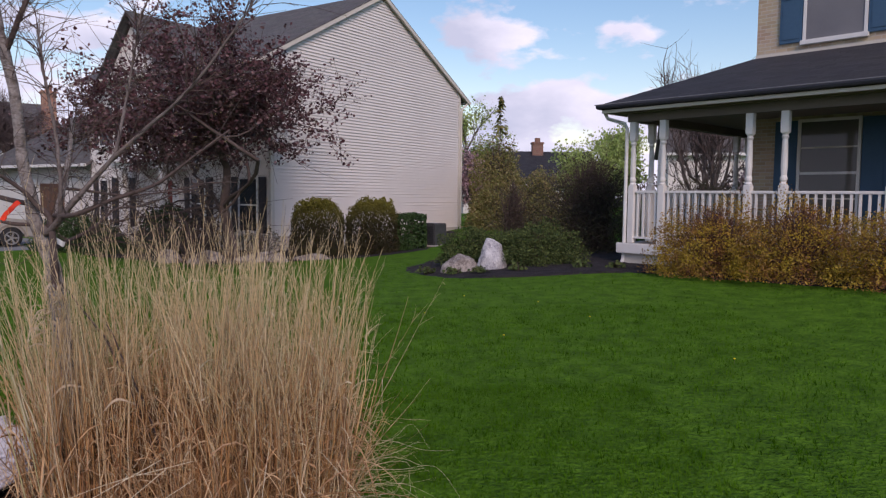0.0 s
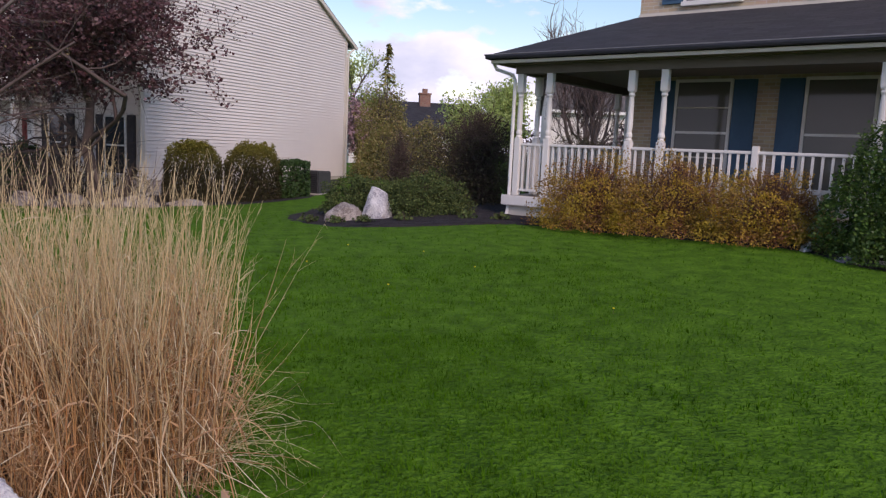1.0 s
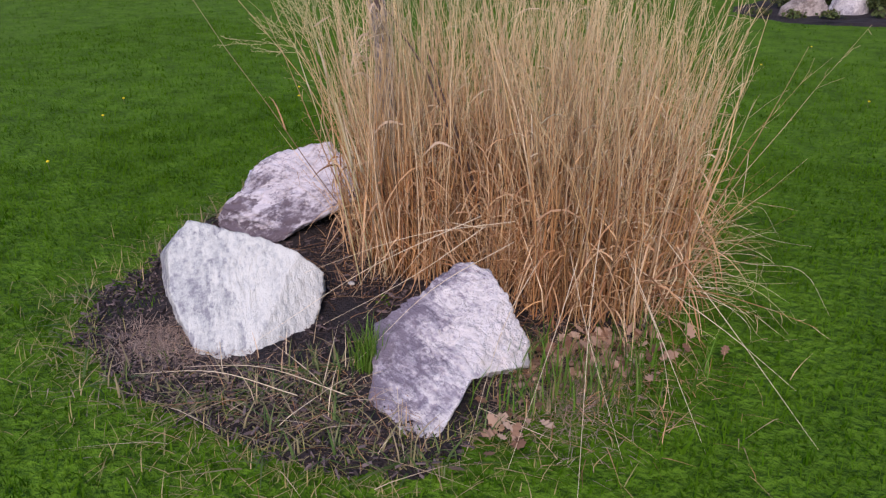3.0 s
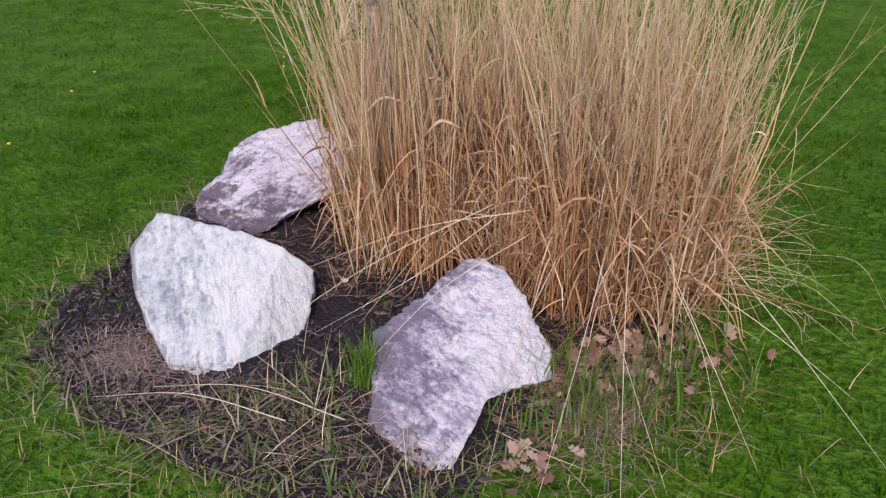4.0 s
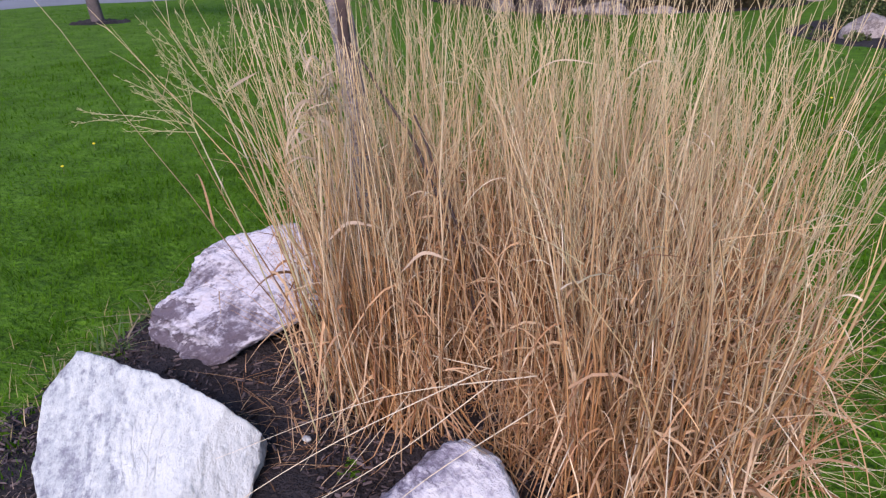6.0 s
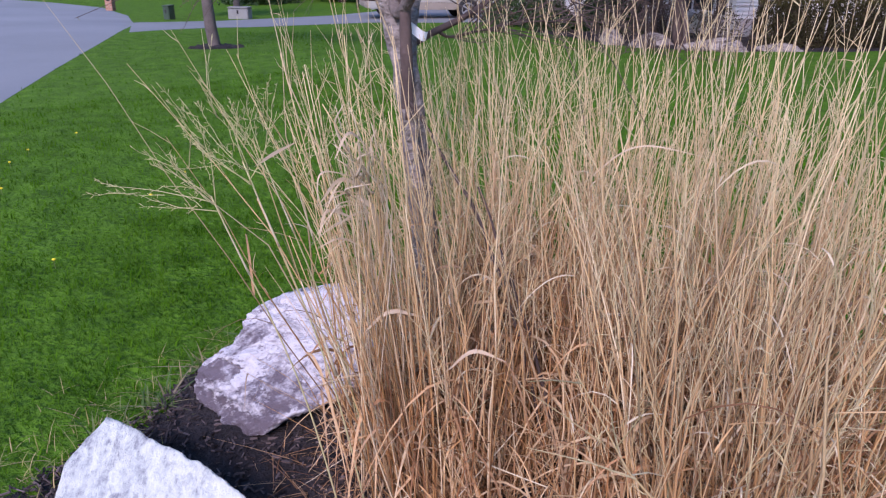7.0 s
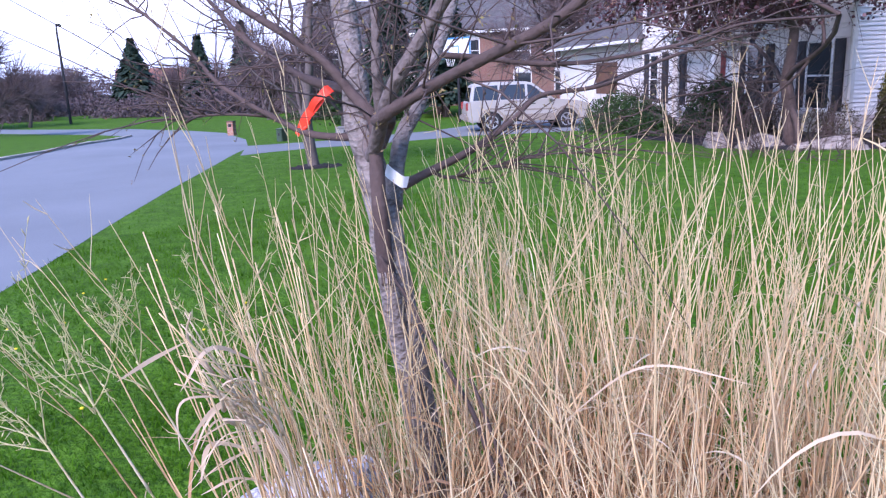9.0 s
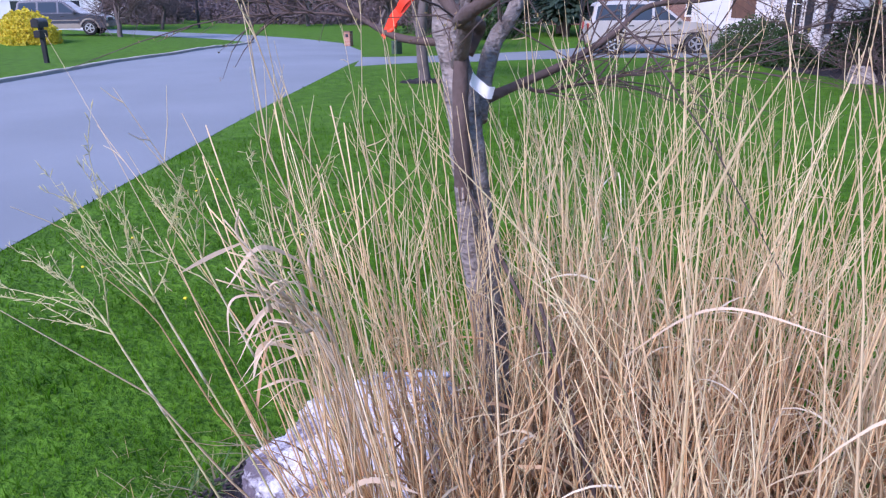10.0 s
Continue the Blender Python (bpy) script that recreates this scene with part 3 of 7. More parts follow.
for x0, x1, low in ((2.26, 3.28, None), (4.68, 5.76, None)):
    win = window(house, x0, x1, 2.5, 1.0 - Z0, 2.98 - Z0, M_TRIM, M_GLASS_CURTAIN)
    if x0 < 3:
        for zm in (1.5 - Z0, 2.48 - Z0):
            part("muntin", new_box(x0, x1, 2.455, 2.49, zm - 0.014, zm + 0.014), M_TRIM_TAN, win)
    shutter(house, x0 - 0.50, x0 - 0.07, 2.5, 0.95 - Z0, 3.02 - Z0, M_SHUTTER)
    shutter(house, x1 + 0.07, x1 + 0.50, 2.5, 0.95 - Z0, 3.02 - Z0, M_SHUTTER)
    window(house, x0, x1, 2.5, 4.56 - Z0, 6.25 - Z0, M_TRIM, M_SCREEN)
    shutter(house, x0 - 0.50, x0 - 0.07, 2.5, 4.54 - Z0, 6.3 - Z0, M_SHUTTER)
    shutter(house, x1 + 0.07, x1 + 0.50, 2.5, 4.54 - Z0, 6.3 - Z0, M_SHUTTER)
part("flashing", new_box(1.3, 13, 2.46, 2.5, TOPZ - 0.04, TOPZ + 0.04), M_TRIM_TAN, house)

# ---- neighbouring house ----
NB_RZ = -32.8
NB_Z = -0.25
nb = thing("house", "two-storey house with cream clapboard siding and grey gable roof", "house", (-5.8, 22.62, NB_Z + 0.06), NB_RZ)
GB, GT = 0.40, 5.45 - NB_Z
RIDGE_Y, RIDGE_Z, SLOPE = 5.4, 8.95 - NB_Z, 0.545


def roof_under(y):
    return RIDGE_Z - 0.12 - SLOPE * abs(y - RIDGE_Y)


# gable wall of lapped boards
bm = bmesh.new()
zc, course = GB, 0.108
while zc < RIDGE_Z - 0.3:
    z1 = zc + course
    half0, half1 = (RIDGE_Z - 0.12 - zc) / SLOPE, (RIDGE_Z - 0.12 - z1) / SLOPE
    a0, b0 = max(0.0, RIDGE_Y - half0), min(10.8, RIDGE_Y + half0)
    a1, b1 = max(0.0, RIDGE_Y - half1), min(10.8, RIDGE_Y + half1)
    q = [bm.verts.new(c) for c in ((0.05, a0, zc), (0.05, b0, zc), (0.012, b1, z1 + 0.012), (0.012, a1, z1 + 0.012), (0.0, a0, zc), (0.0, b0, zc))]
    bm.faces.new((q[0], q[1], q[2], q[3]))
    bm.faces.new((q[1], q[0], q[4], q[5]))
    zc = z1
part("gable_siding", bm, M_SIDING, nb, "cream lapped siding")
bm = bmesh.new()
outline = [(0.0, GB - 0.4), (10.8, GB - 0.4), (10.8, roof_under(10.8)), (RIDGE_Y, roof_under(RIDGE_Y)), (0.0, roof_under(0.0))]
va = [bm.verts.new((-0.004, y, z)) for y, z in outline]
vb = [bm.verts.new((-0.2, y, z)) for y, z in outline]
bm.faces.new(va)
bm.faces.new(vb[::-1])
for i in range(5):
    j = (i + 1) % 5
    bm.faces.new((va[j], va[i], vb[i], vb[j]))
part("wall", bm, M_SIDING, nb)
part("foundation", new_box(-10.2, 0.03, -0.02, 10.82, -0.6, GB), M_STONE_FACE, nb, "grey masonry foundation")
for y in (0.0, 10.8):
    part("corner_board", new_box(-0.06, 0.055, y - 0.06, y + 0.06, GB, roof_under(y) - 0.02), M_TRIM_TAN, nb)
# front wall: boards lapped too
bm = bmesh.new()
zc = GB
while zc < GT:
    q = [bm.verts.new(c) for c in ((-10.2, -0.03, zc), (0, -0.03, zc), (0, -0.004, zc + course + 0.006), (-10.2, -0.004, zc + course + 0.006), (-10.2, 0, zc), (0, 0, zc))]
    bm.faces.new((q[1], q[0], q[3], q[2]))
    bm.faces.new((q[0], q[1], q[5], q[4]))
    zc += course
part("front_siding", bm, M_SIDING, nb)
part("wall", new_box(-10.2, -0.2, 0.004, 0.2, -0.3, GT), M_SIDING, nb)
part("wall", new_box(-10.2, -10.0, 0.2, 10.8, -0.3, GT), M_SIDING, nb)
part("wall", new_box(-10.0, -0.2, 10.6, 10.8, -0.3, GT), M_SIDING, nb)
bm = bmesh.new()
for s in (-1, 1):
    ye = RIDGE_Y + s * 6.0
    ze = RIDGE_Z - SLOPE * 6.0
    slab(bm, [(0.17, RIDGE_Y, RIDGE_Z), (0.17, ye, ze), (-10.4, ye, ze), (-10.4, RIDGE_Y, RIDGE_Z)], 0.08)
part("roof", bm, M_SHINGLE_GREY, nb, "brown-grey shingle roof")
bm = bmesh.new()
for s in (-1, 1):
    ye, ze = RIDGE_Y + s * 6.02, RIDGE_Z - SLOPE * 6.02
    slab(bm, [(0.19, RIDGE_Y, RIDGE_Z - 0.05), (0.19, ye, ze - 0.05), (0.13, ye, ze - 0.05), (0.13, RIDGE_Y, RIDGE_Z - 0.05)], 0.14)
    slab(bm, [(0.13, RIDGE_Y, RIDGE_Z - 0.13), (0.13, ye, ze - 0.13), (0.02, ye, ze - 0.13), (0.02, RIDGE_Y, RIDGE_Z - 0.13)], 0.02)
part("rake_board", bm, M_TRIM_TAN, nb, "cream rake boards")
bm = bmesh.new()
ze = RIDGE_Z - SLOPE * 6.0 - 0.1
for ye in (RIDGE_Y - 6.06, RIDGE_Y + 6.06):
    tube(bm, [(0.18, ye, ze), (-10.4, ye, ze)], [0.06, 0.06], 8)
tube(bm, [(0.1, RIDGE_Y + 6.0, ze), (0.08, 10.95, ze - 0.3), (0.08, 10.9, ze - 0.5), (0.08, 10.9, 0.1)], [0.045] * 4, 8)
tube(bm, [(0.08, -0.12, ze - 0.3), (0.08, -0.1, 0.1)], [0.045] * 2, 8)
part("gutter", bm, M_TRIM_TAN, nb, "cream gutter and downspouts")
# front cross gable
bm = bmesh.new()
prism(bm, [(-8.7, GT - 0.5), (-4.8, GT - 0.5), (-4.8, GT), (-6.75, 7.75 - NB_Z), (-8.7, GT)], -0.25, 3.2)
part("cross_gable", bm, M_SIDING, nb)
bm = bmesh.new()
slab(bm, [(-6.75, -0.6, 7.95 - NB_Z), (-6.75, 4.4, 7.95 - NB_Z), (-4.5, 4.4, GT - 0.1), (-4.5, -0.6, GT - 0.1)], 0.08)
slab(bm, [(-6.75, 4.4, 7.95 - NB_Z), (-6.75, -0.6, 7.95 - NB_Z), (-9.0, -0.6, GT - 0.1), (-9.0, 4.4, GT - 0.1)], 0.08)
part("cross_gable_roof", bm, M_SHINGLE_GREY, nb)
# ground floor front
for x0, x1, z0, z1 in ((-1.42, -0.62, 0.32, 1.98), (-8.08, -7.62, 0.30, 1.95), (-9.45, -8.95, 0.30, 1.95), (-3.9, -3.2, 0.32, 1.98)):
    window(nb, x0, x1, -0.05, z0 - NB_Z, z1 - NB_Z, M_TRIM, M_GLASS, trim=0.07)
for x0, x1 in ((-1.85, -1.52), (-0.52, -0.2), (-7.5, -7.2), (-8.7, -8.3), (-9.95, -9.56), (-3.1, -2.8), (-4.3, -4.0)):
    shutter(nb, x0, x1, -0.03, 0.25 - NB_Z, 2.05 - NB_Z, M_SHUTTER_BLACK)
for x0, x1 in ((-1.4, -0.6), (-3.9, -3.1), (-7.2, -6.3), (-9.4, -8.5)):
    window(nb, x0, x1, -0.05, 3.3 - NB_Z, 4.7 - NB_Z, M_TRIM, M_GLASS, trim=0.07)
    shutter(nb, x0 - 0.42, x0 - 0.1, -0.03, 3.25 - NB_Z, 4.75 - NB_Z, M_SHUTTER_BLACK)
    shutter(nb, x1 + 0.1, x1 + 0.42, -0.03, 3.25 - NB_Z, 4.75 - NB_Z, M_SHUTTER_BLACK)
door = part("door", new_box(-5.75, -4.95, -0.06, 0.02, -0.05 - NB_Z, 1.95 - NB_Z, 0.01), M_DOOR_RED, nb, "red panelled front door")
for x0 in (-5.65, -5.3):
    for z0, z1 in ((0.15, 0.75), (0.95, 1.75)):
        part("door_panel", new_box(x0, x0 + 0.25, -0.075, -0.055, z0 - NB_Z, z1 - NB_Z, 0.01), M_DOOR_RED, door)
part("door_frame", new_box(-5.95, -5.75, -0.08, 0.02, -0.05 - NB_Z, 2.1 - NB_Z), M_TRIM, nb)
part("door_frame", new_box(-4.95, -4.6, -0.08, 0.02, -0.05 - NB_Z, 2.1 - NB_Z), M_TRIM, nb)
part("door_frame", new_box(-5.95, -4.6, -0.08, 0.02, 1.96 - NB_Z, 2.15 - NB_Z), M_TRIM, nb)
for x in (-6.6, -4.3):
    part("porch_column", new_box(x - 0.11, x + 0.11, -1.0, -0.78, 0.1, 2.35 - NB_Z, 0.012), M_TRIM, nb)
bm = new_box(-7.0, -4.0, -1.1, -0.02, 2.35 - NB_Z, 2.55 - NB_Z, 0.01)
slab(bm, [(-7.15, -1.25, 2.62 - NB_Z), (-3.85, -1.25, 2.62 - NB_Z), (-3.85, -0.02, 3.0 - NB_Z), (-7.15, -0.02, 3.0 - NB_Z)], 0.06)
part("portico", bm, M_TRIM, nb, "small white portico over the front door")
part("front_step", new_box(-7.0, -4.0, -1.2, -0.02, -0.3, 0.12, 0.02), M_STONE_FACE, nb)
# garage wing
bm = bmesh.new()
zc = 0.1
while zc < 2.62 - NB_Z:
    q = [bm.verts.new(c) for c in ((-18.6, 0.252, zc), (-10.2, 0.252, zc), (-10.2, 0.290, zc + course), (-18.6, 0.298, zc + course), (-18.6, 0.3, zc), (-10.2, 0.3, zc))]
    bm.faces.new((q[1], q[0], q[3], q[2]))
    bm.faces.new((q[0], q[1], q[5], q[4]))
    zc += course
part("garage_siding", bm, M_SIDING, nb)
bm = new_box(-18.6, -10.2, 0.304, 8.5, -0.4, 2.6 - NB_Z)
part("garage_wall", bm, M_SIDING, nb)
bm = bmesh.new()
slab(bm, [(-10.0, -0.3, 2.62 - NB_Z), (-10.0, 4.4, 5.3 - NB_Z), (-19.0, 4.4, 5.3 - NB_Z), (-19.0, -0.3, 2.62 - NB_Z)], 0.1)
slab(bm, [(-10.0, 4.4, 5.3 - NB_Z), (-10.0, 9.0, 2.62 - NB_Z), (-19.0, 9.0, 2.62 - NB_Z), (-19.0, 4.4, 5.3 - NB_Z)], 0.1)
part("garage_roof", bm, M_SHINGLE_GREY, nb, "grey shingle garage roof")
part("gutter", new_box(-19.0, -10.0, -0.42, -0.3, 2.5 - NB_Z, 2.62 - NB_Z, 0.01), M_TRIM, nb)
gdoor = part("garage_door", new_box(-18.2, -14.9, 0.24, 0.285, -0.25, 2.05 - NB_Z), M_TRIM, nb, "white sectional garage door")
for i in range(4):
    part("door_section", new_box(-18.15, -14.95, 0.222, 0.242, -0.2 + 0.57 * i, 0.33 + 0.57 * i, 0.012), M_TRIM, gdoor)
part("side_door", new_box(-14.6, -12.7, 0.245, 0.285, 0.55 - NB_Z, 1.85 - NB_Z), mat("brown_panel", (0.10, 0.05, 0.035), (0.15, 0.08, 0.05), 3, 40, 0.6, 0.2), nb, "brown garage window panel")


# ---- boulders in the island bed ----
def rock_mat(name, dark, mid, light, streak=(1, 1, 6), scale=4.0, turn=(0, 25, 10), bias=(0, 0, 0), stops=(0.42, 0.5, 0.575), patchy=0.11, relief=1.0):
    """Broken quartzite: veins and streaks along the bedding, pale crystalline patches, fine pits."""
    m, n, l, p = nodes_of(name)
    tc, mp = n.new("ShaderNodeTexCoord"), n.new("ShaderNodeMapping")
    rot = n.new("ShaderNodeMapping")
    mp.inputs["Scale"].default_value, rot.inputs["Rotation"].default_value = streak, [radians(q) for q in turn]
    l.new(tc.outputs["Object"], rot.inputs["Vector"])
    l.new(rot.outputs[0], mp.inputs["Vector"])
    n1, n2, n3 = (n.new("ShaderNodeTexNoise") for _ in range(3))
    for q, s, d, src in ((n1, scale, 13, mp.outputs[0]), (n2, scale * 5.5, 10, mp.outputs[0]), (n3, 55.0, 8, tc.outputs["Object"])):
        q.inputs["Scale"].default_value, q.inputs["Detail"].default_value = s, d
        q.inputs["Roughness"].default_value = 0.66
        l.new(src, q.inputs["Vector"])
    r = n.new("ShaderNodeValToRGB")
    e = r.color_ramp.elements
    e.new(0.5)
    for i, (pos, c) in enumerate(((stops[0], dark), (stops[1], mid), (stops[2], light))):
        e[i].position, e[i].color = pos, (*c, 1)
    a, b = n.new("ShaderNodeMath"), n.new("ShaderNodeMath")
    a.operation, a.inputs[1].default_value = "MULTIPLY", 0.45
    b.operation, b.inputs[1].default_value = "MULTIPLY_ADD", 0.55
    l.new(n1.outputs["Fac"], a.inputs[0])
    l.new(n2.outputs["Fac"], b.inputs[0])
    l.new(a.outputs[0], b.inputs[2])
    # angular crystalline patches
    wob, vor, vm, va = n.new("ShaderNodeVectorMath"), n.new("ShaderNodeTexVoronoi"), n.new("ShaderNodeSeparateColor"), n.new("ShaderNodeMath")
    wob.operation, wob.inputs[1].default_value = "MULTIPLY_ADD", (0.35, 0.35, 0.35)
    l.new(n2.outputs["Color"], wob.inputs[0])
    l.new(mp.outputs[0], wob.inputs[2])
    vor.inputs["Scale"].default_value = scale * 2.6
    l.new(wob.outputs[0], vor.inputs["Vector"])
    l.new(vor.outputs["Color"], vm.inputs[0])
    va.operation, va.inputs[1].default_value = "MULTIPLY_ADD", patchy
    l.new(vm.outputs[0], va.inputs[0])
    l.new(b.outputs[0], va.inputs[2])
    b = va
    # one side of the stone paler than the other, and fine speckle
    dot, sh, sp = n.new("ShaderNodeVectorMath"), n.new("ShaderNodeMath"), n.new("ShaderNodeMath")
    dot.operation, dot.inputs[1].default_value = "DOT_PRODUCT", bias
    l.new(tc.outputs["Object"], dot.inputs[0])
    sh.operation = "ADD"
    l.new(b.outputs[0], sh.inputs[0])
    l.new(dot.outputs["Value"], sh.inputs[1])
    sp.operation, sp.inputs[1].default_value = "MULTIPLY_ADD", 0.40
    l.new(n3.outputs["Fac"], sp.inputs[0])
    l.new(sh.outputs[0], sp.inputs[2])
    of = n.new("ShaderNodeMath")
    of.operation, of.inputs[1].default_value = "SUBTRACT", 0.178 + patchy / 2
    l.new(sp.outputs[0], of.inputs[0])
    l.new(of.outputs[0], r.inputs["Fac"])
    l.new(r.outputs["Color"], p.inputs["Base Color"])
    h = n.new("ShaderNodeMath")
    h.operation, h.inputs[1].default_value = "MULTIPLY_ADD", 0.3
    l.new(n3.outputs["Fac"], h.inputs[0])
    l.new(b.outputs[0], h.inputs[2])
    bp = n.new("ShaderNodeBump")
    bp.inputs["Strength"].default_value, bp.inputs["Distance"].default_value = relief, 0.03
    l.new(h.outputs[0], bp.inputs["Height"])
    l.new(bp.outputs["Normal"], p.inputs["Normal"])
    p.inputs["Roughness"].default_value = 0.75
    p.inputs["Specular IOR Level"].default_value = 0.35
    return m


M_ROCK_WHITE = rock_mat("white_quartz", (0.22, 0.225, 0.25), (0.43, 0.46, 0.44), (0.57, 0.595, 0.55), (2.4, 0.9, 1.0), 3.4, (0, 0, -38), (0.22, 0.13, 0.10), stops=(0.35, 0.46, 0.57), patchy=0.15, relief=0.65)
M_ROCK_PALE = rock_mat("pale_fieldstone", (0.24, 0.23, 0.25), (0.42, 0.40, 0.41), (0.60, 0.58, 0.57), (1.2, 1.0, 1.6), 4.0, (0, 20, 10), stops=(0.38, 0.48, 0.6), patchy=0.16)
# bias: its own white +x side, with some light and shade put into the colour
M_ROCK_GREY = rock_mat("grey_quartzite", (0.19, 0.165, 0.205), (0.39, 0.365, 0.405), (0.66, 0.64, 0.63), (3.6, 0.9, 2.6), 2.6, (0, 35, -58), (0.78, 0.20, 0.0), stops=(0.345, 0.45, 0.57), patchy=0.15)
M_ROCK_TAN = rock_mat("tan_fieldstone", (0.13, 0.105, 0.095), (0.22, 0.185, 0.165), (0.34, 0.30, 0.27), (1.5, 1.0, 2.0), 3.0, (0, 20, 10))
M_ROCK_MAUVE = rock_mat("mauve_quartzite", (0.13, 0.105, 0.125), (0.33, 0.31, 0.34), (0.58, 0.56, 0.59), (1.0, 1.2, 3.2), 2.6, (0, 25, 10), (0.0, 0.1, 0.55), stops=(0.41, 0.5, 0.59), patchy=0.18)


def boulder(at, cuts, material, label, seed, step=0.022, grain=(1, 1, 3), subdiv=7, soft=130.0, notches=(), breaks=7):
    """A broken stone: a ball cut by facets, its edges worn, its faces stepped along the bedding."""
    bm = bmesh.new()
    bmesh.ops.create_icosphere(bm, subdivisions=subdiv, radius=1)
    cut = np.array(cuts)
    rg = np.random.default_rng(seed + 40)
    # smaller breaks along the edges
    pts = np.array([v.co.normalized() for v in bm.verts])[::60]
    rad = np.array([1 / max((cut[:, :3] @ p / cut[:, 3]).max(), 1e-3) for p in pts])
    body = pts * rad[:, None]
    for _ in range(breaks):
        d = rg.normal(0, 1, 3) * [1, 1, 0.8]
        d /= np.linalg.norm(d)
        cut = np.vstack([cut, [*d, (body @ d).max() * (1 - rg.uniform(-0.02, 0.012))]])
    off = Vector((seed * 3.1, seed * 1.7, seed * 2.3))
    for v in bm.verts:
        d = v.co.normalized()
        q = cut[:, :3] @ np.array(d) / cut[:, 3]
        q = q[q > 1e-3]
        r = float((q ** soft).sum() ** (-1 / soft))
        # where a piece has broken out, the wider of two faces holds
        for na, nb_ in notches:
            qa, qb = (d.x * na[0] + d.y * na[1] + d.z * na[2]) / na[3], (d.x * nb_[0] + d.y * nb_[1] + d.z * nb_[2]) / nb_[3]
            if min(qa, qb) > 1e-3:
                r = min(r, 1 / min(qa, qb))
        p = d * r
        g = Vector(((p.x * 0.78 + p.y * 0.62) * grain[0], (p.y * 0.78 - p.x * 0.62) * grain[1], p.z * grain[2]))
        r += step * (noise.noise(g * 5 + off) * 0.7 + noise.noise(g * 14 + off) * 0.7 + noise.noise(g * 34 + off) * 0.18)
        # ledges where the bedding has split
        s = noise.noise(g * 3.2 + off)
        r += 0.9 * step * (math.floor(s * 5) / 5 - s) * 1.6
        s = noise.noise(g * 8.5 - off)
        r += 0.5 * step * (math.floor(s * 4) / 4 - s) * 1.6
        v.co = d * r
    ob = part("boulder", bm, material, None, smooth=True)
    ob.location = at
    return tagged(ob, label, "boulder", "boulders in the island bed")


WHITE_AT = (-2.0, 2.44, 0.08)
WHITE_CUTS = [(-0.06, 0.85, 0.52, 0.224), (0.108, 0.867, 0.487, 0.222), (0.82, 0.56, -0.05, 0.305), (0.87, 0.4, -0.3, 0.296), (0.62, -0.22, -0.75,
    0.306), (0.29, -0.56, -0.78, 0.302), (-0.53, -0.83, -0.17, 0.289), (-0.59, -0.8, -0.07, 0.282), (-0.68, -0.71, 0.16, 0.296), (-0.69, -0.38, 0.62,
    0.347), (0.16, -0.41, 0.9, 0.091), (0.7, -0.2, 0.68, 0.172), (0.0, 0.93, -0.37, 0.327)]
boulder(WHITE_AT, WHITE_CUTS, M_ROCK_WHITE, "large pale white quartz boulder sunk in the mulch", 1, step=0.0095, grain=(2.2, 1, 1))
FRONT_AT = (-1.07, 2.42, 0.06)
FRONT_CUTS = [(0.24, 0.68, 0.69, 0.325), (0.67, 0.61, 0.42, 0.258), (0.74, 0.58, 0.35, 0.25), (0.95, 0.32, -0.05, 0.256), (0.8, -0.18, -0.57, 0.215), (0.56, -0.4, -0.72, 0.285),
              (-0.53, -0.66, -0.54, 0.338), (-0.93, -0.37, -0.02, 0.3), (-0.8, 0.18, 0.58, 0.274), (-0.66, 0.33, 0.68, 0.299), (-0.12, -0.42, 0.9, 0.126), (0.62, -0.28, 0.73, 0.189), (0.0, 0.93, -0.37, 0.431)]
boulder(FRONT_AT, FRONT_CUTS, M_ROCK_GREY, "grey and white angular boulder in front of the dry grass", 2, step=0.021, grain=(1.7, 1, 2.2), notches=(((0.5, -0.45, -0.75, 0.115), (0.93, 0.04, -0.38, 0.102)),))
MAUVE_AT = (-2.4, 3.3, 0.16)
MAUVE_CUTS = [(-0.33, 0.21, 0.92, 0.206), (0.57, 0.68, 0.45, 0.318), (0.81, 0.55, -0.18, 0.365), (0.52, -0.02, -0.85, 0.191), (0.06, -0.41, -0.91, 0.284), (-0.8, -0.59, 0.09, 0.337), (-0.77, -0.33, 0.54, 0.228),
              (-0.53, 0.01, 0.85, 0.19), (0.1, -0.56, 0.82, 0.185), (-0.1, -0.94, 0.31, 0.299), (0.0, 0.98, -0.2, 0.355)]
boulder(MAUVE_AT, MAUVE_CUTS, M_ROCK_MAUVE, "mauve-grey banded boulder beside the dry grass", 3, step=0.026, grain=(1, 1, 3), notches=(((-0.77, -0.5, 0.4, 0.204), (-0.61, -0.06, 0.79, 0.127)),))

for (x, y, z), r in (((-2.355, 3.0, 0.065), 0.018), ((-1.72, 2.78, 0.025), 0.012)):
    bm = bmesh.new()
    bmesh.ops.create_icosphere(bm, subdivisions=3, radius=r)
    for v in bm.verts:
        v.co = Vector((v.co.x * 1.3, v.co.y, v.co.z * 0.7)) * (1 + 0.25 * noise.noise(v.co * 40))
    peb = part("pebble", bm, M_ROCK_WHITE, None, smooth=True)
    peb.location = (x, y, z)
    tagged(peb, "small white pebble lying on the mulch", "pebble", "pebbles")

# ---- young tree in the bed ----
tree = thing("young_tree", "young bare tree with grey bark and first buds", "tree", (-1.80, 3.37, 0.0))
TREE_AT = Vector((-1.80, 3.37, 0.0))
M_BUD = leaf_mat("bud_growth", [(0.16, 0.10, 0.06), (0.26, 0.22, 0.07), (0.20, 0.13, 0.09)], 0.6, 0.2)


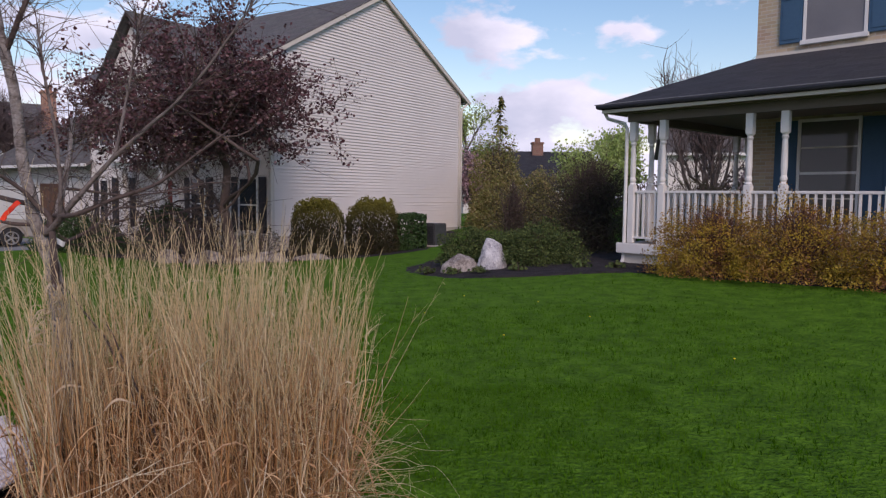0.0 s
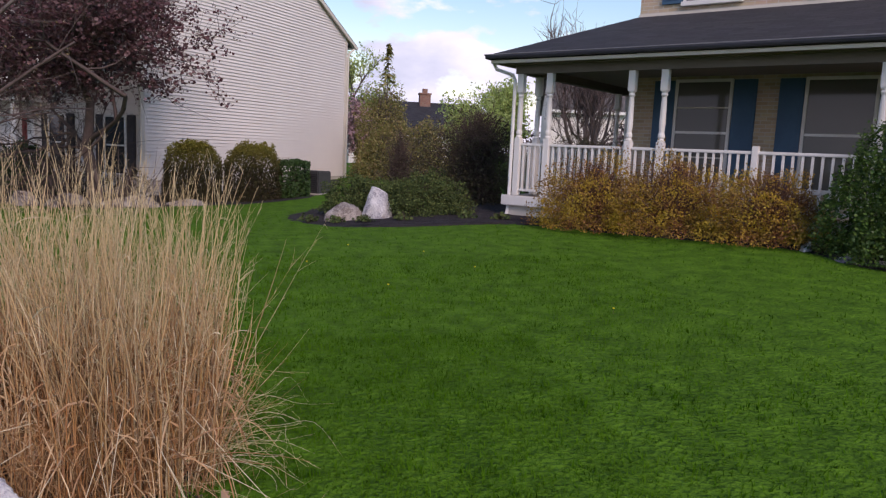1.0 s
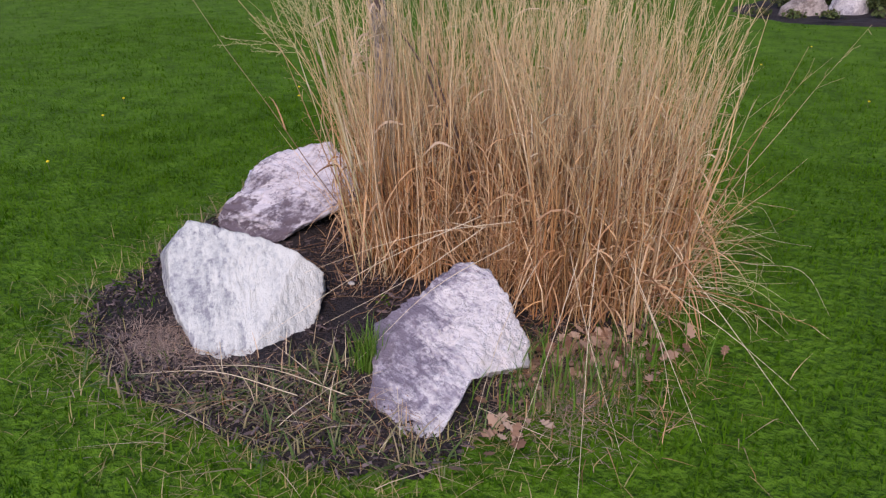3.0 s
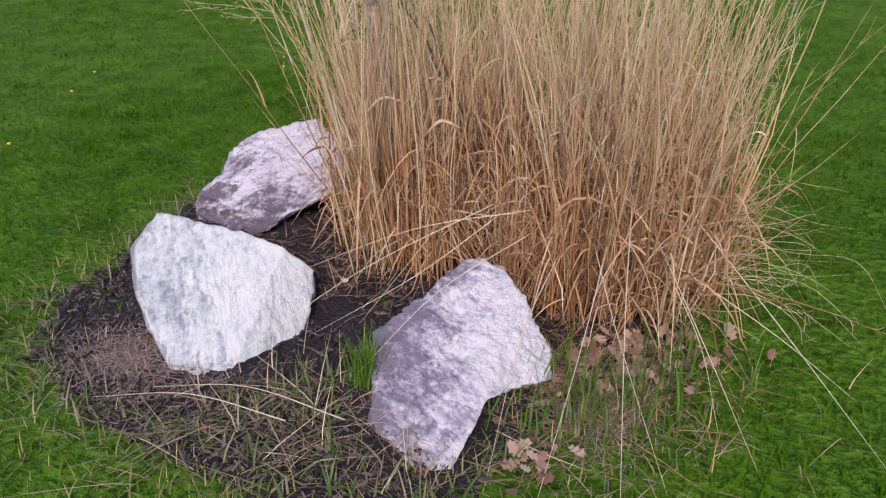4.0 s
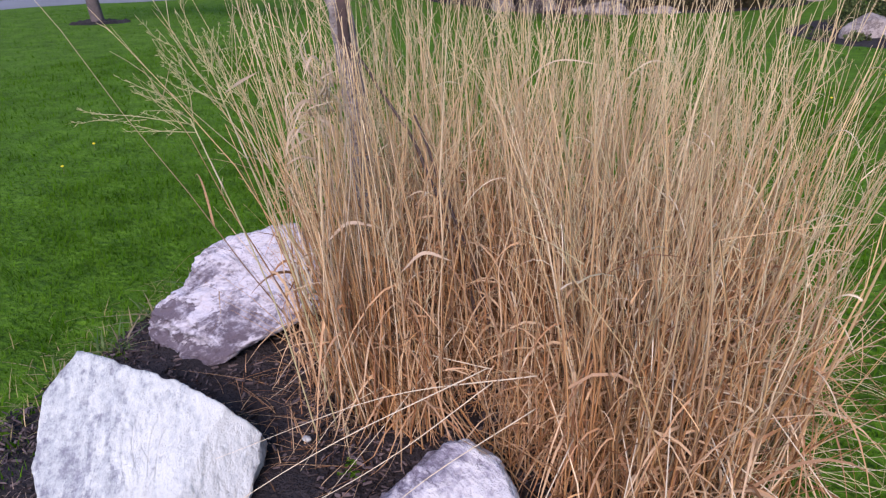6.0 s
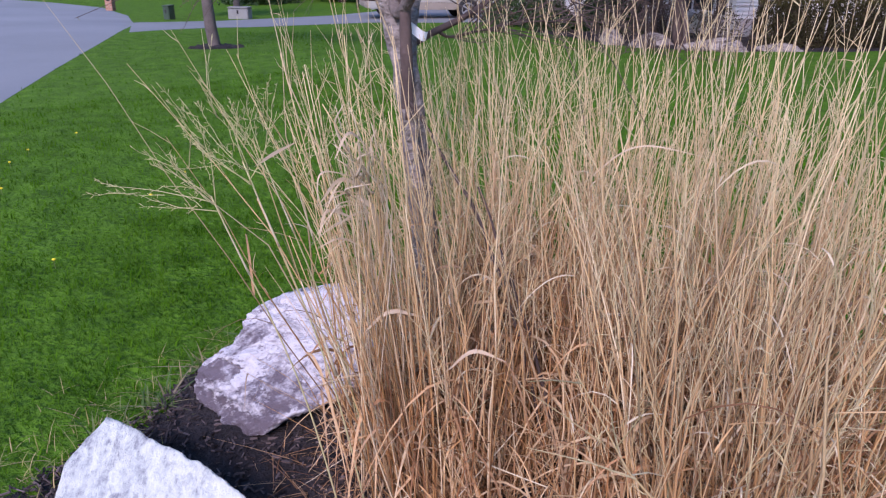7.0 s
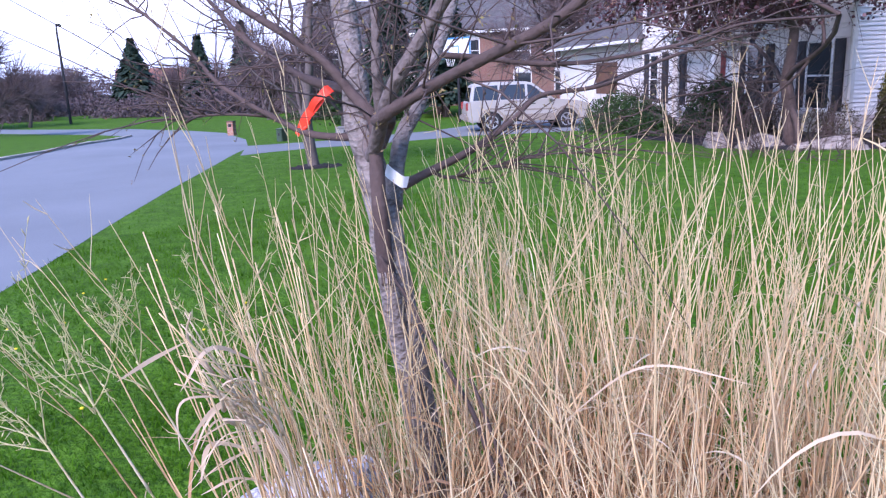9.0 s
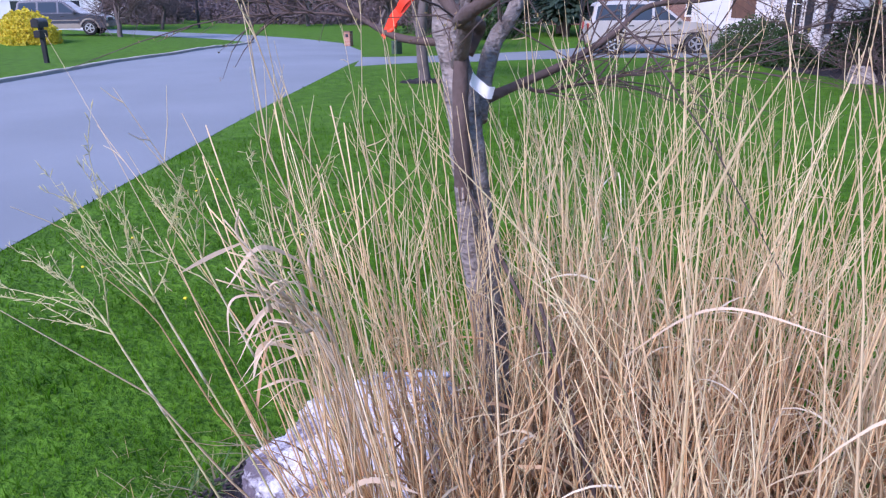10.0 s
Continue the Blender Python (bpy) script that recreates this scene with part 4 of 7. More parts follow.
def spline(pts, n):
    """A smooth line through points."""
    p = [Vector(q) for q in pts]
    p = [p[0] * 2 - p[1]] + p + [p[-1] * 2 - p[-2]]
    out = []
    for i in range(1, len(p) - 2):
        for j in range(n):
            t = j / n
            a, b, c, d = p[i - 1], p[i], p[i + 1], p[i + 2]
            out.append(0.5 * (2 * b + (c - a) * t + (2 * a - 5 * b + 4 * c - d) * t * t + (3 * b - a - 3 * c + d) * t ** 3))
    return out + [p[-2]]


def limb(name, pts, r0, r1, material, wobble=0.006, n=9, parent=tree, at=TREE_AT, sides=9, knots=0.12):
    line = spline(pts, n)
    k = len(line) - 1
    bm = bmesh.new()
    line = [q + Vector((noise.noise(q * 9), noise.noise(q * 9 + Vector((5, 0, 0))), 0)) * wobble - at for q in line]
    tube(bm, line, [(r0 + (r1 - r0) * (i / k) ** 0.8) * (1 + knots * noise.noise(line[i] * 25)) for i in range(k + 1)], sides)
    part(name, bm, material, parent, smooth=True)
    return [q + at for q in line]


TRUNK = [(-1.85, 3.29, 1.16), (-1.9, 3.31, 1.3), (-1.96, 3.32, 1.44), (-1.98, 3.33, 1.55), (-2.02, 3.35, 1.67), (-2.08, 3.38, 2.05), (-2.17, 3.43,
    2.36), (-2.28, 3.53, 2.7)]
DARK = [(-1.826, 3.254, 1.10), (-1.826, 3.248, 1.22), (-1.832, 3.252, 1.35), (-1.86, 3.275, 1.45), (-1.92, 3.27, 1.51), (-1.96, 3.24, 1.57), (-2.01,
    3.19, 1.63), (-2.09, 3.14, 1.69), (-2.19, 3.06, 1.77)]
RIGHT_UP = [(-1.9, 3.32, 1.39), (-1.87, 3.33, 1.45), (-1.63, 3.08, 1.47), (-1.46, 3.09, 1.54), (-1.27, 3.1, 1.61), (-1.12, 3.11, 1.72), (-0.93, 3.12,
    1.86)]
GREY_R = [(-1.89, 3.34, 1.25), (-1.94, 3.43, 1.4), (-1.94, 3.49, 1.47), (-1.96, 3.58, 1.59), (-1.98, 3.68, 1.73), (-2.06, 3.89, 1.98)]
UP_R = [(-1.92, 3.31, 1.4), (-1.86, 3.27, 1.38), (-1.71, 3.18, 1.5), (-1.6, 3.19, 1.63), (-1.5, 3.2, 1.74), (-1.35, 3.22, 1.88), (-1.16, 3.23, 2.05),
    (-0.99, 3.26, 2.28), (-0.85, 3.28, 2.49)]
LOW_R = [(-1.9, 3.37, 1.29), (-1.88, 3.46, 1.32), (-1.84, 3.56, 1.36), (-1.8, 3.67, 1.42), (-1.77, 3.75, 1.48), (-1.67, 3.88, 1.5), (-1.53, 4.02,
    1.57), (-1.39, 4.12, 1.61)]
LEFT_LOW = [(-1.93, 3.32, 1.41), (-2.04, 3.25, 1.42), (-2.15, 3.22, 1.46), (-2.28, 3.18, 1.53), (-2.41, 3.16, 1.63), (-2.63, 3.12, 1.77), (-2.88, 3.1,
    1.91)]
LEFT_UP = [(-1.98, 3.33, 1.51), (-2.11, 3.31, 1.54), (-2.22, 3.31, 1.58), (-2.4, 3.3, 1.67), (-2.53, 3.31, 1.76), (-2.72, 3.31, 1.91)]
MID_R = [(-1.96, 3.59, 1.59), (-1.88, 3.65, 1.58), (-1.77, 3.75, 1.56), (-1.67, 3.84, 1.56), (-1.5, 3.96, 1.59), (-1.37, 4.03, 1.63), (-1.21, 4.16,
    1.64)]
TWIG_L = [(-2.19, 3.24, 1.46), (-2.23, 3.17, 1.47), (-2.29, 3.09, 1.47), (-2.36, 3.02, 1.46)]
TWIG_R = [(-1.88, 3.46, 1.32), (-1.86, 3.51, 1.3), (-1.8, 3.62, 1.32), (-1.72, 3.72, 1.34), (-1.63, 3.81, 1.34)]
FORK_UP = [(-1.5, 3.2, 1.74), (-1.5, 3.32, 2.0), (-1.48, 3.39, 2.26), (-1.47, 3.46, 2.47)]
RISER = [(-1.78, 3.22, 1.45), (-1.76, 3.2, 1.58), (-1.8, 3.25, 1.82), (-1.89, 3.32, 2.13), (-1.93, 3.34, 2.38)]
DARK_UP = [(-2.14, 3.41, 2.25), (-2.07, 3.41, 2.39), (-1.99, 3.39, 2.55), (-1.94, 3.39, 2.75)]
BOUGHS = []
STEM_LINE = limb("trunk", [(-1.80, 3.37, -0.08), (-1.81, 3.36, 0.3), (-1.835, 3.345, 0.75)] + TRUNK, 0.046, 0.022, M_BARK, sides=14)
limb("stub", [(-1.80, 3.345, 0.5), (-1.815, 3.295, 0.85), (-1.824, 3.262, 1.04), (-1.827, 3.252, 1.13)], 0.03, 0.020, M_BARK, sides=12, knots=0.05)
for pts, r0, r1, m in ((DARK, 0.021, 0.006, M_BARK_DARK), (RIGHT_UP, 0.016, 0.005, M_BARK_DARK), (GREY_R, 0.022, 0.012, M_BARK), (UP_R, 0.019, 0.004, M_BARK_MID), (FORK_UP, 0.009, 0.004, M_BARK_MID), (RISER, 0.012, 0.005, M_BARK_MID), (DARK_UP, 0.016, 0.010, M_BARK_DARK), (LOW_R, 0.0125, 0.003, M_BARK_DARK),
                       (LEFT_LOW, 0.010, 0.003, M_BARK_DARK), (LEFT_UP, 0.014, 0.004, M_BARK_DARK), (MID_R, 0.009, 0.003, M_BARK_DARK), (TWIG_L, 0.004, 0.0015, M_BARK_DARK), (TWIG_R, 0.0055, 0.0015, M_BARK_DARK)):
    BOUGHS.append(limb("limb", pts, r0, r1, m))
for pts in ([(-1.32, 3.28, -0.02), (-1.40, 3.27, 0.40), (-1.58, 3.255, 0.84), (-1.72, 3.24, 1.04), (-1.81, 3.225, 1.17)], [(-1.27, 3.30, -0.02), (-1.36, 3.27, 0.40), (-1.50, 3.25, 0.76), (-1.575, 3.235, 0.95)]):
    limb("sucker", pts, 0.0075, 0.0035, M_BARK_DARK, sides=6)


def twigs(lines, count, length, rad, seed, spread=0.9, droop=0.0):
    """Thin side shoots along limbs, with a fork each."""
    rg = np.random.default_rng(seed)
    mids, rads = [], []
    for _ in range(count):
        ln = lines[rg.integers(len(lines))]
        i = int(rg.integers(len(ln) // 4, len(ln) - 1))
        o = np.array(ln[i])
        d = np.array(ln[min(i + 1, len(ln) - 1)]) - np.array(ln[i - 1])
        d /= np.linalg.norm(d) + 1e-9
        d = d + rg.normal(0, spread, 3) * [1, 1, 0.7] + [0, 0, 0.35 - droop]
        d /= np.linalg.norm(d)
        s = length * rg.uniform(0.4, 1.3)
        bend = rg.normal(0, 0.42, 3)
        t = np.linspace(0, 1, 5)[:, None]
        mids.append(o + d * s * t + bend * s * t * t)
        rads.append(rad * (1 - 0.75 * t[:, 0]))
        if rg.random() < 0.7:
            o2 = mids[-1][2]
            d2 = d + rg.normal(0, 0.6, 3)
            d2 /= np.linalg.norm(d2)
            mids.append(o2 + d2 * s * 0.5 * t)
            rads.append(rad * 0.6 * (1 - 0.7 * t[:, 0]))
    return np.array(mids), np.array(rads)


mids, rads = twigs(BOUGHS, 330, 0.26, 0.0024, 5, 0.75, 0.1)
mesh_part("twig_spray", tubes("twig_spray", mids - np.array(TREE_AT), rads, 4), M_BARK_DARK, tree)
# the crown above head height is thicker with shoots
upper = [[q for q in ln if q.z > 1.8] for ln in BOUGHS + [STEM_LINE]]
m2, r2 = twigs([ln for ln in upper if len(ln) > 5], 180, 0.34, 0.0026, 6, 0.9, 0.15)
mesh_part("twig_spray", tubes("twig_spray", m2 - np.array(TREE_AT), r2, 4), M_BARK_DARK, tree)
mids = np.concatenate([mids, m2])
tip = mids[:, [2, 3, 4]].reshape(-1, 3) - np.array(TREE_AT)
tip = np.repeat(tip, 2, 0) + rng.normal(0, 0.002, (len(tip) * 2, 3))
bd = rng.normal(0, 1, (len(tip), 3))
bd /= np.linalg.norm(bd, axis=1, keepdims=True)
bs = np.cross(bd, rng.normal(0, 1, bd.shape))
bs /= np.linalg.norm(bs, axis=1, keepdims=True)
sz = rng.uniform(0.002, 0.0045, (len(tip), 1))
mid = tip[:, None] + (bd * sz)[:, None] * np.array([0, 1, 2])[None, :, None]
mesh_part("bud_growth", ribbons("bud_growth", mid, (bs * sz)[:, None] * np.array([0.1, 0.5, 0.05])[None, :, None]), M_BUD, tree, "small opening buds")

# orange ribbon and white tag on the tree
M_RIBBON = mat("orange_tape", (0.72, 0.035, 0.015), (0.85, 0.07, 0.025), 12, 40, 0.35, 0.2)
rb = thing("marker_ribbon", "bright orange-red plastic tape tied round a branch", "ribbon", (-2.065, 3.245, 1.442))
for pts, w in (([(-0.006, -0.008, -0.010), (0.010, -0.002, 0.018), (0.032, 0.014, 0.048), (0.048, 0.030, 0.074), (0.054, 0.040, 0.080)], 0.0105),
               ([(-0.002, -0.008, 0.0), (-0.010, -0.012, -0.012), (-0.014, -0.014, -0.022)], 0.006), ([(0.012, 0.004, 0.02), (0.032, 0.006, 0.050), (0.052, 0.026, 0.070), (0.057, 0.036, 0.062)], 0.008)):
    ln = np.array([tuple(q) for q in spline(pts, 6)])
    me = ribbons("tape", ln[None], np.tile(np.array([[w * 0.58, w * 0.40, -w * 0.7]]), (len(ln), 1))[None])
    ob = mesh_part("tape", me, M_RIBBON, rb)
    so = ob.modifiers.new("thick", "SOLIDIFY")
    so.thickness = 0.0012
bm = bmesh.new()
tube(bm, [(math.cos(q) * 0.010, 0.008 * math.sin(q), 0.0 + 0.010 * math.sin(q)) for q in np.linspace(0, 6.2, 14)], [0.005] * 14, 6)
part("knot", bm, M_RIBBON, rb, smooth=True)
M_TAG = mat("white_plastic", (0.70, 0.70, 0.70), (0.80, 0.80, 0.80), 10, 60, 0.45, 0.1)
tag = thing("plant_tag", "white plastic label wrapped round a limb", "label", (-1.838, 3.315, 1.328))
ln = np.array([tuple(q) for q in spline([(-0.020, -0.014, 0.016), (-0.010, -0.017, 0.011), (0.008, -0.014, 0.0), (0.018, -0.005, -0.010), (0.020, 0.009, -0.012)], 5)])
ob = mesh_part("strip", ribbons("strip", ln[None], np.tile(np.array([[0.003, 0.002, 0.012]]), (len(ln), 1))[None]), M_TAG, tag)
ob.modifiers.new("thick", "SOLIDIFY").thickness = 0.002

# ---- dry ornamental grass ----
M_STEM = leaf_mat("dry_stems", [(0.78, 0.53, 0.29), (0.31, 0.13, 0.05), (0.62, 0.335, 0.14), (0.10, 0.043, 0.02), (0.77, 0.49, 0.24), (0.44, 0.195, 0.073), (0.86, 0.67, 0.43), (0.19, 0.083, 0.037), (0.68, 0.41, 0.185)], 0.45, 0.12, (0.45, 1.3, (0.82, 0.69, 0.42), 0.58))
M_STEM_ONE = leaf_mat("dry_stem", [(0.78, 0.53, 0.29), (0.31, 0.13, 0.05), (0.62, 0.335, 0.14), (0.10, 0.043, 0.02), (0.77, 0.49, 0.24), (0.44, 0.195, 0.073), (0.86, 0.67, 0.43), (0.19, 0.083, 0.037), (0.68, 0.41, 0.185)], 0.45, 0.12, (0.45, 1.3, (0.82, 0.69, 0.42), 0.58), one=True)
M_GREENSTRAW = leaf_mat("green_straw", [(0.40, 0.40, 0.17), (0.54, 0.48, 0.25), (0.46, 0.44, 0.22)], 0.5, 0.15)
M_STRAW = leaf_mat("pale_straw", [(0.60, 0.47, 0.30), (0.72, 0.61, 0.43), (0.52, 0.38, 0.22)], 0.5, 0.15)
M_SHEATH = leaf_mat("frayed_sheath", [(0.62, 0.48, 0.34), (0.70, 0.585, 0.43), (0.52, 0.38, 0.26), (0.73, 0.63, 0.47)], 0.7, 0.15)
M_DRYLEAF = leaf_mat("dry_leaves", [(0.43, 0.215, 0.10), (0.57, 0.345, 0.18), (0.68, 0.485, 0.29), (0.28, 0.13, 0.06), (0.15, 0.078, 0.034)], 0.6, 0.25)
M_PANICLE = leaf_mat("seed_plume", [(0.62, 0.48, 0.26), (0.70, 0.58, 0.35), (0.46, 0.34, 0.18)], 0.6, 0.2)
GRASS_C = np.array([-1.22, 3.52])
grass = thing("ornamental_grass", "tall clump of dry tan switchgrass standing in the bed", "ornamental grass", (GRASS_C[0], GRASS_C[1], 0.03))
TUFTS = [(-0.66, 3.12, 0.27, 1.1), (-0.95, 3.08, 0.24, 1.1), (-1.30, 3.36, 0.26, 1.0), (-1.50, 3.02, 0.15, 1.5), (-1.74, 3.14, 0.15, 1.5), (-1.66, 3.38, 0.26, 1.0), (-1.90, 3.72, 0.20, 0.9), (-0.72, 3.62, 0.30, 1.1), (-1.12, 3.80, 0.32, 1.0),
         (-1.60, 3.92, 0.30, 1.0), (-1.95, 4.0, 0.2, 0.5), (-0.80, 4.10, 0.26, 0.8)]


def grass_stems(n, k, h0, h1, lean, r0, seed):
    rg = np.random.default_rng(seed)
    w = np.array([t[2] ** 2 * t[3] for t in TUFTS])
    ti = rg.choice(len(TUFTS), n, p=w / w.sum())
    tc = np.array([t[:3] for t in TUFTS])[ti]
    # stems stand in small bunches that lean together
    sub = rg.integers(0, 24, n)
    b_a, b_r, b_lean = rg.uniform(0, 2 * np.pi, (len(TUFTS), 24)), np.sqrt(rg.uniform(0, 1, (len(TUFTS), 24))), rg.normal(0, 0.10, (len(TUFTS), 24, 2))
    off = np.stack([np.cos(b_a[ti, sub]), np.sin(b_a[ti, sub])], 1) * (b_r[ti, sub] * tc[:, 2])[:, None] + rg.normal(0, 0.033, (n, 2))
    base = tc[:, :2] + off
    out = off / 0.3 * 0.09 + (base - GRASS_C) / np.array([0.9, 0.8]) * 0.10 + b_lean[ti, sub] + rg.normal(0, 0.085 if lean > 2 else 0.05, (n, 2))
    wild = rg.random(n) < 0.15
    out[wild] = out[wild] * 1.4 + rg.normal(0, 0.12, (wild.sum(), 2))
    out[:, 0] *= np.where(out[:, 0] > 0, 0.62, 1.0)
    out[:, 1] *= np.where(out[:, 1] > 0, 1.25, 1.0)
    h = (h0 + (h1 - h0) * rg.beta(1.35, 1.5, n)) * rg.normal(1, 0.05, n) * (1 - 0.10 * np.clip(np.linalg.norm((base - GRASS_C) / [0.95, 0.7], axis=1), 0, 1.2))
    t = np.linspace(0, 1, k)
    bend = rg.normal(0, 0.075, (n, 2))
    xy = base[:, None] - GRASS_C + (lean * out * h[:, None])[:, None] * t[None, :, None] + (bend * h[:, None])[:, None] * (t ** 2.2)[None, :, None]
    xy += rg.normal(0, 0.014, (n, k, 2)) * t[None, :, None]
    z = h[:, None] * t[None] * (1 - 0.10 * (np.linalg.norm(out, axis=1) ** 2)[:, None] * t[None])
    mid = np.concatenate([xy, z[..., None]], -1)
    # winter has snapped some: from a node upwards they hang over to one side
    for i in np.flatnonzero(rg.random(n) < 0.13):
        j = int(rg.integers(1, k - 2))
        turn, tip_down = rg.uniform(0, 2 * np.pi), rg.uniform(0.2, 1.5)
        d = np.array([math.cos(turn) * math.sin(tip_down), math.sin(turn) * math.sin(tip_down), math.cos(tip_down)])
        seg = np.linalg.norm(np.diff(mid[i], axis=0), axis=1)[j:].cumsum()[:, None] * rg.uniform(0.35, 0.8)
        mid[i, j + 1:] = mid[i, j] + d * seg - np.array([0, 0, 0.25]) * seg ** 2
    mid[..., 2] = np.maximum(mid[..., 2], 0.0)
    # thicker at the nodes, thin between
    rad = (r0 * rg.uniform(0.55, 1.3, n))[:, None] * (1 - 0.80 * t ** 1.4)[None] * rg.uniform(0.72, 1.3, (n, k))
    return mid, rad


stem_mid, stem_rad = grass_stems(1650, 7, 0.55, 1.56, 1.0, 0.0033, 21)
front = np.argsort(stem_mid[:, 0, 1] + 0.5 * np.abs(stem_mid[:, 0, 0]))[:300]
for i in front:
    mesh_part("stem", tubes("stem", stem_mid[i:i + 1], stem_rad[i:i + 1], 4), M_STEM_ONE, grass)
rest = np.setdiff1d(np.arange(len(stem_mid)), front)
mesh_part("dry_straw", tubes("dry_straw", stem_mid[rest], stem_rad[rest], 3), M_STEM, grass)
low_mid, low_rad = grass_stems(2500, 5, 0.15, 0.70, 2.1, 0.0024, 22)
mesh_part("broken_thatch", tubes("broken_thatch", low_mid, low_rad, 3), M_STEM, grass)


def arching(n, src, seed, len0, len1, width, i0, i1, droop):
    """Dead leaf blades that leave the stems and droop."""
    rg = np.random.default_rng(seed)
    s = src[rg.integers(0, len(src), n)]
    f = rg.uniform(i0, i1, n) * (s.shape[1] - 1)
    i = f.astype(int)
    o = s[np.arange(n), i] + (s[np.arange(n), np.minimum(i + 1, s.shape[1] - 1)] - s[np.arange(n), i]) * (f - i)[:, None]
    a = rg.uniform(0, 2 * np.pi, n)
    side = np.stack([np.cos(a), np.sin(a), np.zeros(n)], 1)
    ln = rg.uniform(len0, len1, n)[:, None]
    t = np.linspace(0, 1, 7)
    mid = o[:, None] + (side * ln * 0.75)[:, None] * t[None, :, None]
    up = rg.uniform(0.2, 0.9, n)[:, None] * ln
    mid[..., 2] += up * t[None] - droop * ln * rg.uniform(0.5, 1.5, (n, 1)) * (t ** 2)[None]
    mid[..., 2] = np.maximum(mid[..., 2], 0.01)
    sw = np.cross(side, [0, 0, 1.0]) * (width * rg.uniform(0.5, 1.3, (n, 1)))
    tw = rg.normal(0, 0.7, (n, 1))
    sw = sw + np.array([0, 0, 1.0]) * width * tw * 0.6
    return mid, sw[:, None] * (1 - t ** 2 * 0.9)[None, :, None]


mid, side = arching(4300, stem_mid, 31, 0.12, 0.44, 0.0032, 0.03, 0.5, 1.1)
mesh_part("dead_foliage", ribbons("dead_foliage", mid, side), M_DRYLEAF, grass)
mid, side = arching(420, stem_mid, 32, 0.10, 0.24, 0.0022, 0.5, 0.85, 0.9)
mesh_part("upper_foliage", ribbons("upper_foliage", mid, side), M_STRAW, grass)
# broken leaf ends and thin side shoots that cross the stems
mid, side = arching(1900, low_mid, 33, 0.08, 0.28, 0.0017, 0.15, 0.95, 0.5)
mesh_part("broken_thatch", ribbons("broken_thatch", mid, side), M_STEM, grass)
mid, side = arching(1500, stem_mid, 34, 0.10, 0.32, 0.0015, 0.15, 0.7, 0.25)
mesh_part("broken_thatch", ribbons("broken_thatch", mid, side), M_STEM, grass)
# airy seed heads at the tips
rg = np.random.default_rng(41)
pick = rg.choice(len(stem_mid), 1200, replace=False)
for low, len0, len1, thick, splay, reps_n in ((0.72, 0.05, 0.18, 0.0010, 0.30, 3), (0.50, 0.012, 0.05, 0.0012, 0.55, 4)):
    reps = np.repeat(pick, reps_n)
    f = rg.uniform(low, 1.0, len(reps)) * 6
    i = np.minimum(f.astype(int), 5)
    o = stem_mid[reps, i] + (stem_mid[reps, i + 1] - stem_mid[reps, i]) * (f - i)[:, None]
    d = stem_mid[reps, 6] - stem_mid[reps, 5]
    d /= np.linalg.norm(d, axis=1, keepdims=True) + 1e-9
    d = d + rg.normal(0, splay, d.shape)
    d /= np.linalg.norm(d, axis=1, keepdims=True)
    ln = rg.uniform(len0, len1, (len(reps), 1))
    t = np.linspace(0, 1, 3)
    mid = o[:, None] + (d * ln)[:, None] * t[None, :, None] + rg.normal(0, 0.004, (len(reps), 3, 3)) * t[None, :, None]
    mesh_part("seed_plume", tubes("seed_plume", mid, np.tile(thick * np.array([[1.0, 0.8, 0.4]]), (len(reps), 1)), 3), M_PANICLE, grass)


def lone_stem(name, pts, r, material, parent, origin, n=6, taper=0.82):
    bm = bmesh.new()
    ln = [q - Vector(origin) for q in spline(pts, n)]
    tube(bm, ln, [r * (1 - taper * i / len(ln)) for i in range(len(ln))], 5)
    return part(name, bm, material, parent, smooth=True)


G0 = (GRASS_C[0], GRASS_C[1], 0.03)


def seed_branch(parent, o, d, rg):
    """One branch of an open seed head: a crooked thread with forks and fine bristles."""
    bm = bmesh.new()
    o = np.array(o) - np.array(G0)
    threads = [(o, d, 0.0012)]
    for _ in range(3):
        f = rg.uniform(0.2, 0.85)
        threads.append((o + d * f, d * rg.uniform(0.25, 0.55) + rg.normal(0, 0.024, 3), 0.0008))
    for q, e, r in threads:
        bow = rg.normal(0, 0.09, 3) * np.linalg.norm(e)
        ln = [q + e * t + bow * t * (1 - t) * 2 + rg.normal(0, 0.0012, 3) for t in np.linspace(0, 1, 7)]
        tube(bm, [Vector(p) for p in ln], [r * (1 - 0.1 * i) for i in range(7)], 4)
        # bristles and spent seed husks
        for _ in range(9):
            f = rg.uniform(0.1, 1.0) * 5.99
            p = ln[int(f)] + (ln[int(f) + 1] - ln[int(f)]) * (f % 1)
            w = e / np.linalg.norm(e) * 0.008 + rg.normal(0, 0.0055, 3)
            tube(bm, [Vector(p), Vector(p + w * 0.6), Vector(p + w)], [0.0005, 0.0008, 0.0002], 3)
    return part("seed_branch", bm, M_GREENSTRAW, parent, smooth=True)


rg = np.random.default_rng(51)
